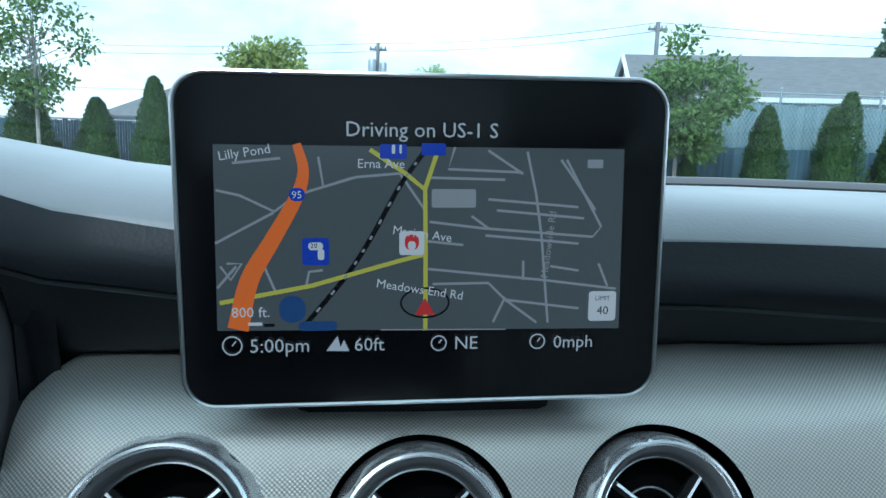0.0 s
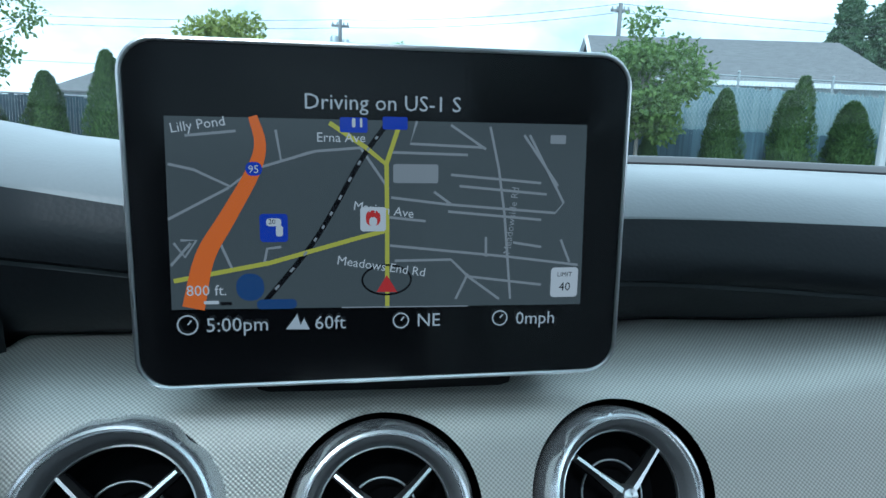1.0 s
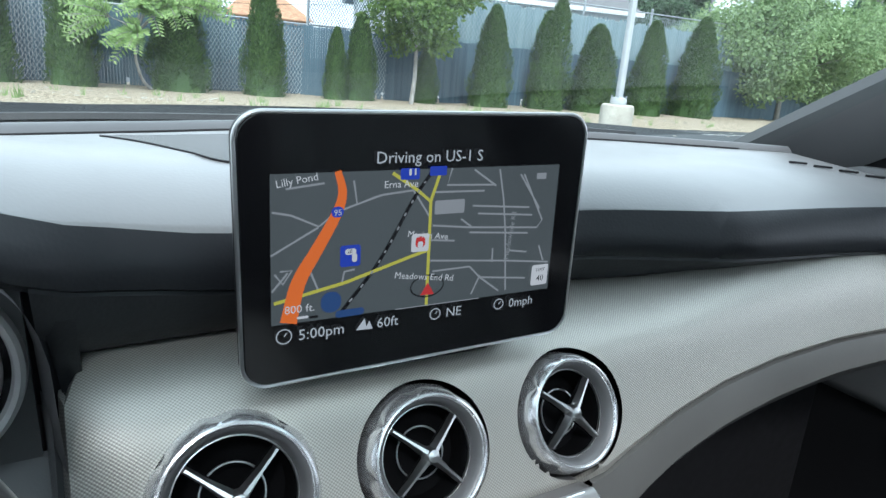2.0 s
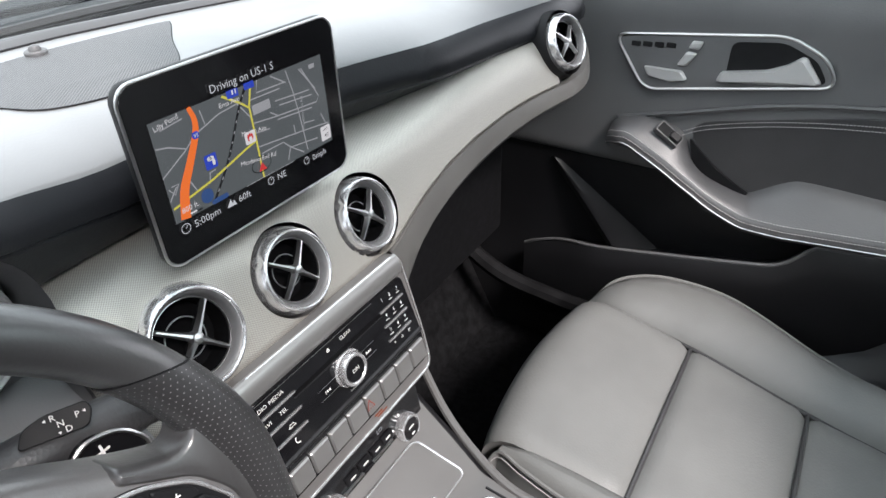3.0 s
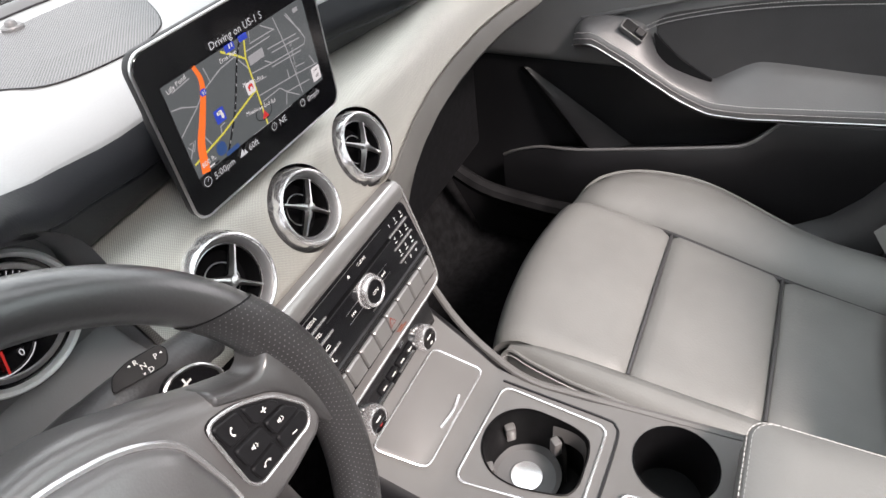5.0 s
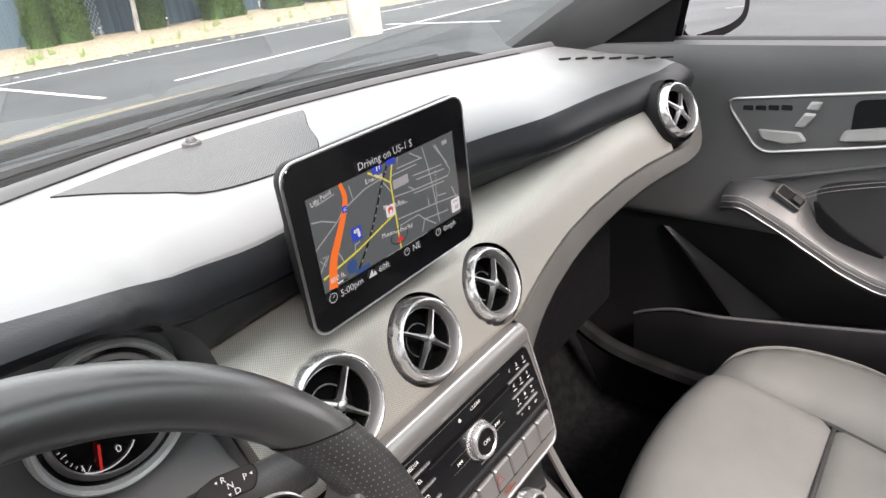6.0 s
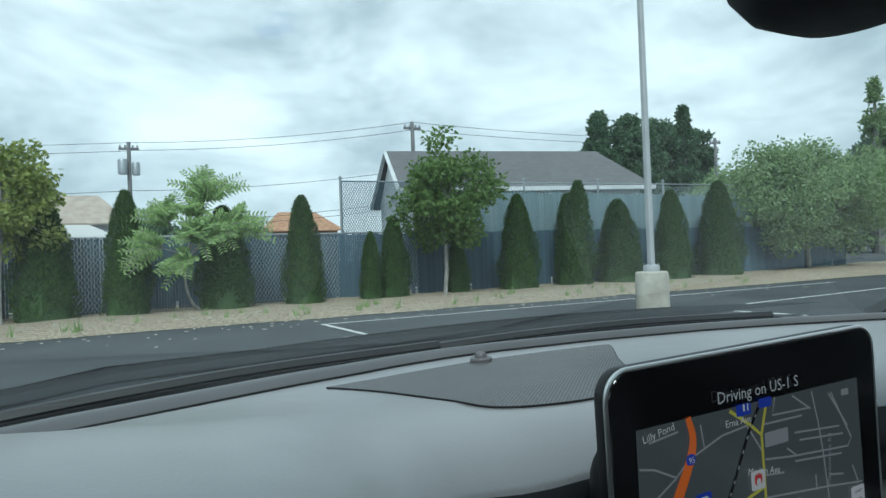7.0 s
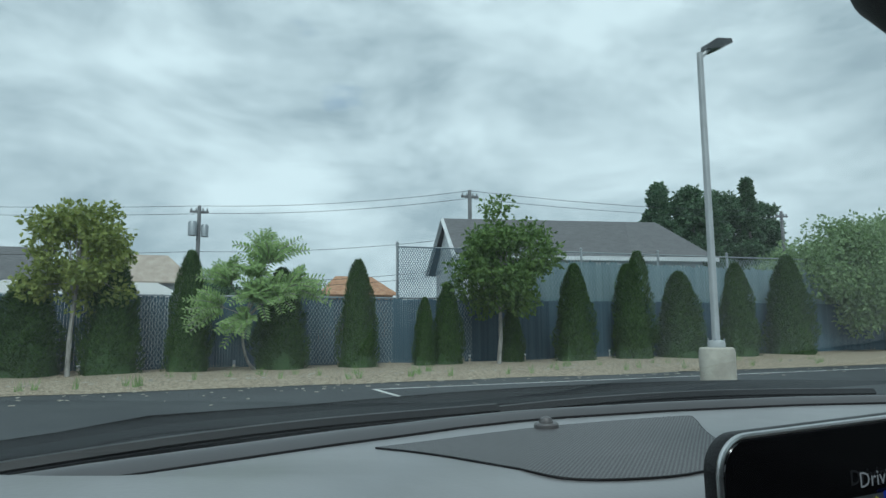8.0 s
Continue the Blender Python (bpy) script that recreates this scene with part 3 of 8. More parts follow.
for k, p in enumerate(trim.v):
    for m, inv in cutters:
        q = inv @ V(p)
        r = math.hypot(q.x, q.y)
        if 0.0445 < r < HOLE + 0.0014:
            trim.v[k] = tuple(m @ V((q.x * HOLE / r, q.y * HOLE / r, q.z)))


def in_vent(p):
    return any(math.hypot(q.x, q.y) < HOLE - 0.0004 for q in [inv @ p for m, inv in cutters])


trim.f = [f for f in trim.f if not in_vent(sum((V(trim.v[i]) for i in f), V((0, 0, 0))) / len(f))]
part("trim_band", trim, TRIM, dash, "silver trim with a fine matrix weave")


cheek = Mesh()
cheek.loft([[(-0.1835, min(trim_y(-0.18, z), 0.292) + 0.008, z), (-0.186, min(trim_y(-0.18, z), 0.292) + 0.014, z), (-0.188, 0.31, z), (-0.196, 0.345, z)] for z in [0.70 + 0.270 * k / 12 for k in range(13)]], False)
part("cheek", cheek, CLUSM, dash, "mid grey cheek between the dials and the trim")
# Corner filler in the shade-darkened dash vinyl.
side = Mesh()
side.loft([[(-0.176, 0.326, z), (-0.1815, 0.314, z), (-0.186, 0.309, z), (-0.190, 0.312, z), (-0.196, 0.345, z)] for z in (0.962, 0.98, 1.0, 1.015, 1.03)], False)
part("hood_side", side, FACE_SHADE, dash, "vinyl corner beside the dials, coloured near-black for shade", smooth=60)


# satin lip under the trim, running out to the passenger door
def lip_bot(x):
    return lerp(x, (0.118, 0.13, 0.16, 0.20, 0.26, 0.35, 0.45, 0.60), (0.70, 0.755, 0.802, 0.825, 0.846, 0.866, 0.878, 0.884))


lip = Mesh()
rings = []
for i in range(51):
    x = 0.112 + 0.440 * i / 50
    zt = trim_bot(x) - 0.0015
    zb = lip_bot(x)
    y0 = trim_y(x, zt)
    rings.append([(x, y0 + 0.012, zt)] + [(x, y0 + 0.002 - 0.010 * math.sin(math.pi * t) + (0.05 * t ** 3), zt + (zb - zt) * t) for t in (0, 0.15, 0.4, 0.65, 0.85, 1)] + [(x, y0 + 0.12, zb - 0.01)])
# rounded end of the lip, rising beside the end vent
for k in range(1, 9):
    t = k / 8
    end = rings[50]
    rise = 0.075 * t ** 1.6
    rings.append([(0.552 + 0.062 * math.sin(t * math.pi / 2), p[1] + 0.055 * t ** 2.4, p[2] + rise * w) for p, w in zip(end, (1, 1, 0.95, 0.8, 0.55, 0.3, 0.15, 0.1))])
lip.loft(rings, False)
part("lower_lip", lip, LIPM, dash, "mid grey satin lip below the trim")

# left side of the stack and knee panel
knee = Mesh()
knee.box((-0.71, 0.30, 0.55), (-0.17, 0.34, 0.93), ch=0.008)
part("knee_panel", knee, PLASTIC, dash, "plain charcoal panel under the instruments")
core = Mesh()
core.box((-0.70, 0.36, 0.60), (0.60, 0.62, 0.985), ch=0.01)
part("core", core, BLACK, dash)
# Glovebox lid: matt black instead of charcoal, to hold the footwell's shade.
gb = Mesh()
rings = []
for i in range(13):
    t = i / 12
    rings.append([(x, 0.29 + 0.16 * t + 0.03 * math.sin(math.pi * t), lip_bot(max(x, 0.2)) - 0.012 - 0.26 * t) for x in (0.135, 0.2, 0.3, 0.4, 0.5, 0.62)])
gb.loft(rings, False)
part("glovebox_lid", gb, BLACK, dash, "charcoal glovebox lid, footwell shade put into a black colour")

# speaker grille in the dash top
gr_out = [(-0.150, 0.556), (-0.125, 0.500), (-0.098, 0.430), (-0.075, 0.402), (-0.02, 0.393), (0.03, 0.402), (0.058, 0.425), (0.10, 0.490), (0.146, 0.552), (0.145, 0.566), (0.08, 0.574), (0.0, 0.577), (-0.09, 0.570)]
gout = [(p.x, p.y) for p in smooth_line([V((*p, 0)) for p in gr_out + gr_out[:1]], 4)][:-1]
g = Mesh()
top = [(x, y, pad_z(x, y) + 0.0014) for x, y in gout]
low = [(x, y, pad_z(x, y) - 0.002) for x, y in gout]
cen = (0.0, 0.49, pad_z(0, 0.49) + 0.0016)
n = len(gout)
mid = [((x + 0.0) * 0.5, 0.49 + (y - 0.49) * 0.5, pad_z(x * 0.5, 0.49 + (y - 0.49) * 0.5) + 0.0016) for x, y in gout]
g.loft([low, top, mid], True)
g.add([cen] + mid, [(0, 1 + i, 1 + (i + 1) % n) for i in range(n)])
part("speaker_grille", g, MESHM, dash, "fine black perforated speaker grille")
seam = Mesh()
seam.tube([(x, y, pad_z(x, y) + 0.0008) for x, y in gout + gout[:1]], 0.0007, 6)
part("grille_edge", seam, BLACK, dash)
rim = Mesh()
rim.tube([(x, seam_y(x) - 0.0005, pad_z(x, seam_y(x)) + 0.0006) for x in [-0.55 + 1.1 * i / 40 for i in range(41)]], 0.0015, 6)
part("front_seam", rim, BLACK, dash, "thin dark seam along the windscreen")
# defroster slots at the passenger end
for k in range(7):
    sl = Mesh()
    sx, sy = 0.52 + 0.012 * k, 0.40 - 0.021 * k
    mm = Matrix.Translation((sx, sy, pad_z(sx, sy) + 0.001)) @ Matrix.Rotation(radians(-58), 4, "Z")
    sl.slab(rrect(0.018, 0.006, 0.0028, 4), 0.002, mm)
    part("defroster_slot", sl, BLACK, dash)

# sun sensor on the grille
sensor = thing("sun_sensor", "small dark domed light sensor on the speaker grille", "sensor", (0.004, 0.571, pad_z(0, 0.571)))
sm = Mesh()
mt = Matrix.Translation((0.004, 0.571, pad_z(0.004, 0.571) + 0.0035))
sm.spin([(0.0001, 0.002), (0.0095, 0.002), (0.0105, 0.0008), (0.0105, -0.003)], 32, mt)
part("base_ring", sm, GREYP, sensor, "charcoal ring")
sm = Mesh()
sm.spin([(0.006, 0.0015), (0.0058, 0.0035), (0.0045, 0.006), (0.002, 0.0072), (0.0001, 0.0075)], 24, mt)
part("dome", sm, GREYP, sensor, "grey dome")

# ---- car: air vents ----
def build_vent(centre, m):
    v = thing("air_vent", "round chrome-ringed air vent with four chrome vanes", "air vent", centre, "round air vents")
    v.matrix_world = CAR @ m
    BASE[v] = V((0, 0, 0))
    a = Mesh()
    a.spin([(0.0472, -0.075), (0.0472, -0.006), (0.0466, -0.003), (0.0450, -0.002)], 64)
    part("collar", a, GREYP, v, "matt black collar")
    a = Mesh()
    def lobes(ang, i):
        return -0.0016 * max(0.0, math.sin(8 * ang + 0.8)) ** 2 if i in (2, 3, 4) else 0.0
    a.spin([(0.0494, -0.014), (0.0492, -0.005), (0.0484, 0.001), (0.0474, 0.0055), (0.0462, 0.0092), (0.0448, 0.0124), (0.0433, 0.0143), (0.0419, 0.0147), (0.0407, 0.0136), (0.0402, 0.0118)], 120, None, lobes)
    part("chrome_ring", a, CHROME, v, "polished chrome ring with grip notches")
    a = Mesh()
    a.spin([(0.0404, 0.0122), (0.0392, 0.0118), (0.0372, 0.0085), (0.0356, 0.0046), (0.0350, 0.0020)], 64)
    part("funnel", a, GREYP, v, "dark satin funnel inside the ring", smooth=60)
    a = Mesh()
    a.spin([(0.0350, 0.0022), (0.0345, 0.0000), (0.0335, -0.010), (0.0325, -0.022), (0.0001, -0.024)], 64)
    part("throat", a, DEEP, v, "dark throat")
    a = Mesh()
    a.spin([(0.0350, 0.0012), (0.0352, 0.0025), (0.0343, 0.0028), (0.0340, 0.0010)], 64)
    part("inner_ring", a, SATIN, v)
    a = Mesh()
    a.tube([(0.0185 * math.cos(t), 0.0185 * math.sin(t), -0.010) for t in [2 * math.pi * k / 40 for k in range(41)]], 0.0007, 6)
    part("rear_ring", a, SATIN, v)
    for ang in (42, 138, 221, 313):
        a = Mesh()
        c, s = math.cos(radians(ang)), math.sin(radians(ang))
        pts = []
        for t in (0.0, 0.006, 0.012, 0.02, 0.028, 0.0335):
            w = 0.0044 - 0.0022 * min(t / 0.02, 1)
            h = 0.0125 - 0.0060 * (t / 0.0335)
            pts.append([(c * t - s * w, s * t + c * w, h - 0.006), (c * t - s * w * 0.35, s * t + c * w * 0.35, h), (c * t + s * w * 0.35, s * t - c * w * 0.35, h), (c * t + s * w, s * t - c * w, h - 0.006)])
        a.loft(pts, True, True)
        part("vane", a, SATIN, v, "slim silver vane")
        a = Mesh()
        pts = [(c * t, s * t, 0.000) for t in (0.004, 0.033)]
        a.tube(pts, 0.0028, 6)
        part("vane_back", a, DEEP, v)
    a = Mesh()
    a.spin([(0.0062, 0.004), (0.0058, 0.010), (0.0042, 0.0132), (0.0001, 0.0142)], 24)
    part("hub", a, SATIN, v, "silver hub")
    return v


first_vent = build_vent(VENTS[0][0], vent_pose(*VENTS[0]))
for c, ti, tu in VENTS[1:]:
    copy_thing(first_vent, CAR @ vent_pose(c, ti, tu))
side_vent = copy_thing(first_vent, CAR @ vent_pose((0.5125, 0.2195, 0.9868), 66, -9))
side_vent["label"] = "round chrome-ringed air vent at the passenger door end of the dashboard"
shroud = Mesh()
shroud.spin([(0.048, 0.002), (0.051, -0.008), (0.054, -0.05)], 48, vent_pose((0.5125, 0.2195, 0.9868), 66, -9))
part("vent_shroud", shroud, BLACK, dash, "black round socket for the end vent")

# ---- car: centre screen ----
SX, SZ, SY = -0.0005, 1.039, 0.2722
SCR = Matrix.Translation((SX, SY, SZ)) @ Matrix.Rotation(radians(90), 4, "X")
screen = thing("infotainment_screen", "tablet-style navigation screen with a thin silver edge, showing a map", "screen", (0, 0.285, 0.97))
a = Mesh()
a.loft([[SCR @ V((x, y, z)) for x, y in rrect(w, h, r, 8)] for w, h, r, z in ((0.1955, 0.131, 0.011, -0.0085), (0.2015, 0.137, 0.0135, -0.0065), (0.2025, 0.138, 0.014, -0.002), (0.2005, 0.136, 0.013, 0.0004), (0.1985, 0.134, 0.012, 0.0004))], True, True)
part("frame", a, PLASTIC, screen, "charcoal rear frame")
a = Mesh()
lp = [SCR @ V((x, y, 0.0006)) for x, y in rrect(0.2005, 0.136, 0.013, 8)]
a.tube(lp + lp[:1], 0.0012, 8)
part("edge_strip", a, SATIN, screen, "thin satin silver edge")
a = Mesh()
a.slab(rrect(0.1985, 0.134, 0.012, 8), 0.0014, SCR @ Matrix.Translation((0, 0, 0.0003)), 0.0006)
part("glass", a, GLOSSB, screen, "glossy black glass")
a = Mesh()
a.loft([[SCR @ V((x, y, z)) for x, y in rrect(w, h, r, 6, 0, cy)] for w, h, r, cy, z in ((0.178, 0.098, 0.022, -0.014, -0.0080), (0.176, 0.098, 0.022, -0.015, -0.026), (0.160, 0.085, 0.022, -0.018, -0.040))], True, True)
part("back_cover", a, BLACK, screen, "matt black back cover")
a = Mesh()
a.box((-0.06, 0.285, 0.957), (0.06, 0.335, 1.03), ch=0.008)
part("neck", a, BLACK, screen, "black mounting neck")


def at(px, py):
    """Sheet units of the map to metres on the glass."""
    w = 1 - 0.00011483 * px - 0.0001213 * py
    return ((0.00020032 * px + 4.9216e-07 * py - 0.13874) / w, (0.078967 - 1.9575e-07 * px - 0.00020183 * py) / w)


def line_at(pts):
    return [at(*p) for p in pts]


MAPBG = glow("map_ground", (0.155, 0.185, 0.19), 0.117)
MAPROAD = glow("map_minor_road", (0.42, 0.45, 0.47), 0.149)
MAPORANGE = glow("map_motorway", (0.95, 0.2, 0.03), 0.180)
MAPYELLOW = glow("map_main_road", (0.72, 0.7, 0.1), 0.154)
MAPBLUE = glow("map_blue", (0.03, 0.08, 0.65), 0.144)
MAPLAKE = glow("map_water", (0.05, 0.14, 0.4), 0.107)
MAPWHITE = glow("map_white", (0.85, 0.88, 0.9), 0.154)
MAPDARK = glow("map_dark", (0.01, 0.01, 0.012), 0.067)
MAPRED = glow("map_red", (0.75, 0.05, 0.05), 0.154)
SCRTEXT = glow("screen_lettering", (0.72, 0.78, 0.82), 0.150)
m1 = Mesh()
m1.plate(line_at([(293, 205), (1042, 222), (1030, 540), (306, 548)]), SCR, 0.0020)
part("map_sheet", m1, MAPBG, screen, "dark grey navigation map", 0)
NORTH_ROADS = [
    [(300, 290), (345, 300), (410, 330), (450, 300), (560, 268), (640, 262)], [(300, 388), (350, 362), (408, 332)],
    [(330, 240), (420, 232)], [(490, 230), (500, 285), (550, 270)], [(640, 262), (690, 335)], [(692, 270), (830, 275)],
]
MIDDLE_ROADS = [
    [(740, 215), (728, 255), (860, 262)], [(800, 222), (862, 265)], [(694, 350), (790, 362), (985, 378), (1000, 360), (940, 240)],
    [(770, 340), (800, 362)], [(800, 310), (960, 325)], [(815, 330), (970, 345)], [(690, 385), (755, 392)], [(692, 435), (900, 455), (1025, 470)],
]
SOUTH_ROADS = [
    [(870, 225), (885, 300), (895, 380), (905, 530)], [(700, 462), (800, 460), (830, 490), (885, 530)], [(808, 530), (830, 485)],
    [(830, 490), (960, 505)], [(910, 430), (960, 438)], [(862, 420), (862, 455)], [(995, 425), (1010, 465)], [(310, 430), (330, 455), (350, 425), (322, 425)],
    [(385, 415), (415, 480)], [(470, 465), (475, 440), (500, 437)], [(305, 470), (340, 430)], [(930, 240), (990, 330)], [(795, 375), (960, 390)],
]
for pts in NORTH_ROADS + MIDDLE_ROADS + SOUTH_ROADS:
    m1 = Mesh()
    m1.ribbon(line_at(pts), 0.00105, SCR, 0.0022)
    part("minor_road", m1, MAPROAD, screen, "", 0)
for pts, w in (([(450, 206), (463, 255), (450, 305), (405, 385), (365, 455), (345, 545)], [0.0035, 0.004, 0.0046, 0.0055, 0.0065, 0.0082]),):
    m1 = Mesh()
    m1.ribbon([(p.x, p.y) for p in smooth_line([V((*q, 0)) for q in line_at(pts)], 4)], [lerp(i / 20, (0, 1), (0.0034, 0.0085)) for i in range(21)], SCR, 0.0026)
    part("motorway", m1, MAPORANGE, screen, "orange motorway line", 0)
for pts in ([(585, 218), (650, 262), (686, 292), (687, 400), (687, 545)], [(708, 224), (686, 290)], [(310, 497), (480, 465), (640, 420), (687, 408)]):
    m1 = Mesh()
    m1.ribbon(line_at(pts), 0.0018, SCR, 0.0024)
    part("main_road", m1, MAPYELLOW, screen, "yellow main road line", 0)
rail = smooth_line([V((*q, 0)) for q in line_at([(685, 222), (640, 285), (590, 375), (545, 445), (470, 535)])], 6)
m1 = Mesh()
m1.ribbon([(p.x, p.y) for p in rail], 0.0020, SCR, 0.0023)
part("railway", m1, MAPDARK, screen, "", 0)
m1 = Mesh()
for i in range(0, len(rail) - 1, 2):
    m1.ribbon([(rail[i].x, rail[i].y), ((rail[i].x + rail[i + 1].x) / 2, (rail[i].y + rail[i + 1].y) / 2)], 0.0010, SCR, 0.0025)
part("railway_dash", m1, MAPROAD, screen, "", 0)
for c, w, h, mt, nm, z in (((445, 508), 48, 50, MAPLAKE, "pond", 0.00235), ((492, 538), 70, 18, MAPLAKE, "pond", 0.00235), ((487, 403), 48, 50, MAPBLUE, "map_pin", 0.003), ((628, 222), 48, 26, MAPBLUE, "map_pin", 0.003), ((701, 219), 44, 22, MAPBLUE, "map_pin", 0.003), ((662, 388), 46, 44, MAPWHITE, "map_pin", 0.003), ((1000, 500), 54, 58, MAPWHITE, "limit_sign", 0.003), ((452, 299), 28, 24, MAPBLUE, "route_shield", 0.003), ((738, 308), 82, 34, MAPROAD, "map_block", 0.0021), ((990, 248), 30, 16, MAPROAD, "map_button", 0.0024)):
    x, y = at(*c)
    m1 = Mesh()
    m1.plate(rrect(w / 4470, h / 4470, min(w, h) / 4470 * (0.45 if "pond" in nm or nm == "route_shield" else 0.12), 4, x, y), SCR, z)
    part(nm, m1, mt, screen, "", 0)
for c, w, h, mt, z in (((487, 393), 26, 14, MAPWHITE, 0.0032), ((497, 408), 12, 20, MAPWHITE, 0.0032), ((662, 386), 26, 28, MAPRED, 0.0032), ((662, 392), 14, 16, MAPWHITE, 0.0034), ((628, 218), 6, 16, MAPWHITE, 0.0032), ((641, 218), 4, 16, MAPWHITE, 0.0032), ((377, 534), 26, 6, MAPWHITE, 0.0032), ((403, 536), 20, 6, MAPDARK, 0.0032)):
    x, y = at(*c)
    m1 = Mesh()
    m1.plate(rrect(w / 4470, h / 4470, min(w, h) / 4470 * 0.4, 4, x, y), SCR, z)
    part("map_mark", m1, mt, screen, "", 0)
m1 = Mesh()
m1.plate([at(686, 486), at(668, 516), at(704, 516)], SCR, 0.0034)
part("position_arrow", m1, MAPRED, screen, "red position arrow", 0)
m1 = Mesh()
cx, cy = at(686, 495)
ring = [(cx + 0.0100 * math.cos(t), cy + 0.0062 * math.sin(t)) for t in [2 * math.pi * k / 40 for k in range(41)]]
m1.ribbon(ring, 0.0008, SCR, 0.0030)
part("position_ring", m1, MAPDARK, screen, "", 0)


def label_at(words, px, py, size, mat=None, align="LEFT", turn=0.0):
    x, y = at(px, py)
    text("lettering", words, size, SCR @ Matrix.Translation((x, y, 0.0036)) @ Matrix.Rotation(radians(turn), 4, "Z"), mat or SCRTEXT, screen, align)


label_at("Driving on US-1 S", 681, 185, 0.0085, None, "CENTER")
label_at("5:00pm", 367, 575, 0.0082)
label_at("60ft", 558, 571, 0.0080)
label_at("NE", 738, 567, 0.0080)
label_at("0mph", 913, 564, 0.0078)
label_at("800 ft.", 333, 514, 0.0060, MAPWHITE)
label_at("Lilly Pond", 305, 228, 0.0052, MAPWHITE, "LEFT", 9)
label_at("Erna Ave", 562, 244, 0.0052, MAPWHITE)
label_at("Marion Ave", 627, 364, 0.0052, MAPWHITE, "LEFT", -8)
label_at("Meadows End Rd", 598, 460, 0.0052, MAPWHITE, "LEFT", -9)
label_at("Meadowside Rd", 898, 450, 0.0044, MAPROAD, "LEFT", 84)
label_at("95", 452, 300, 0.0042, MAPWHITE, "CENTER")
label_at("40", 1000, 508, 0.0052, MAPDARK, "CENTER")
label_at("LIMIT", 1000, 486, 0.0028, MAPDARK, "CENTER")
label_at("20", 484, 392, 0.0028, MAPDARK, "CENTER")
for c, r in (((335, 574), 17), ((711, 567), 14), ((886, 563), 14)):
    x, y = at(*c)
    m1 = Mesh()
    m1.ribbon([(x + r / 4470 * math.cos(t), y + r / 4470 * math.sin(t)) for t in [2 * math.pi * k / 24 for k in range(25)]], 0.0006, SCR, 0.0030)
    m1.ribbon([(x, y), (x + 0.4 * r / 4470, y + 0.5 * r / 4470)], 0.0006, SCR, 0.0030)
    part("status_icon", m1, SCRTEXT, screen, "", 0)
m1 = Mesh()
m1.plate([at(508, 582), at(528, 555), at(536, 582)], SCR, 0.0030)
m1.plate([at(530, 582), at(540, 562), at(550, 582)], SCR, 0.0031)
part("status_icon", m1, SCRTEXT, screen, "", 0)
m1 = Mesh()
m1.ribbon([at(606, 544), at(830, 542)], 0.0005, SCR, 0.0026)
part("status_line", m1, MAPROAD, screen, "", 0)

# ---- car: shell ----
def glass_z(y):
    return 1.045 + 0.575 * (0.665 - y) - 0.10 * max(0.665 - y, 0) ** 2


ws = thing("windscreen", "raked clear windscreen with a dark edge", "windscreen", (0, 0.6, 1.05), kind="structure")
a = Mesh()
rows = []
for i in range(15):
    t = i / 14
    row = []
    for j in range(25):
        u = -1 + 2 * j / 24
        half = 0.71 - 0.11 * t
        yb = 0.675 - 0.10 * u * u
        y = yb + (-0.03 - 0.06 * u * u - yb) * t
        row.append((half * u, y, glass_z(y + 0.10 * u * u * (1 - t) + 0.06 * u * u * t) - 0.02 * u * u))
    rows.append(row)
a.loft(rows, False)
g = part("glass", a, GLASS, ws, "clear glass")
g.visible_shadow = False
WS = rows
fr = Mesh()
fr.loft([WS[0], [(x * 0.995, y - 0.022, z + 0.010) for x, y, z in WS[0]]], False)
fr.loft([[(x, y + 0.03, z - 0.02) for x, y, z in WS[0]], WS[0]], False)
part("edge_band", fr, COWLM, ws, "black printed edge")
cowl = thing("cowl", "black plastic cowl below the windscreen", "cowl", (0, 0.75, 1.0))
a = Mesh()
a.loft([[(x, y, z) for x, y, z in r] for r in ([(x, y + 0.004, z - 0.012) for x, y, z in WS[0]], [(x, y + 0.05, z - 0.005) for x, y, z in WS[0]], [(x * 1.02, y + 0.12, z - 0.012) for x, y, z in WS[0]], [(x * 1.03, y + 0.165, z - 0.008) for x, y, z in WS[0]], [(x * 1.03, y + 0.17, z - 0.05) for x, y, z in WS[0]])], False)
part("panel", a, COWLM, cowl)
hood = Mesh()
rows = []
for i in range(13):
    t = i / 12
    row = []
    for j in range(21):
        u = -1 + 2 * j / 20
        bulge = 0.007 * math.exp(-((u + 0.38) / 0.09) ** 2)
        row.append((0.80 * u, 0.845 - 0.10 * u * u + 1.0 * t, 1.061 - 0.029 * u * u - 0.12 * t - 0.10 * t ** 2 + bulge * (1 - t)))
    rows.append(row)
hood.loft(rows, False)
rows2 = [[(x, y, z - 0.02) for x, y, z in r] for r in rows]
hood.loft(rows2, False)
solid("hood", hood, BODYP, "dark painted car hood beyond the windscreen", "hood")


def wiper(pts, label):
    w = thing("wiper", label, "wiper", pts[0])
    a = Mesh()
    a.tube(smooth_line(pts, 6), 0.008, 6, flat=0.8)
    part("arm", a, PLASTIC, w)
    a = Mesh()
    a.tube(smooth_line([(x, y - 0.016, z - 0.006) for x, y, z in pts], 6), 0.0055, 6)
    part("blade", a, COWLM, w)
    return w


def on_glass(x, lift):
    u = x / 0.70
    y = 0.675 - 0.10 * u * u - lift
    return (x, y + 0.034, glass_z(0.675 - lift) - 0.02 * u * u + 0.013)


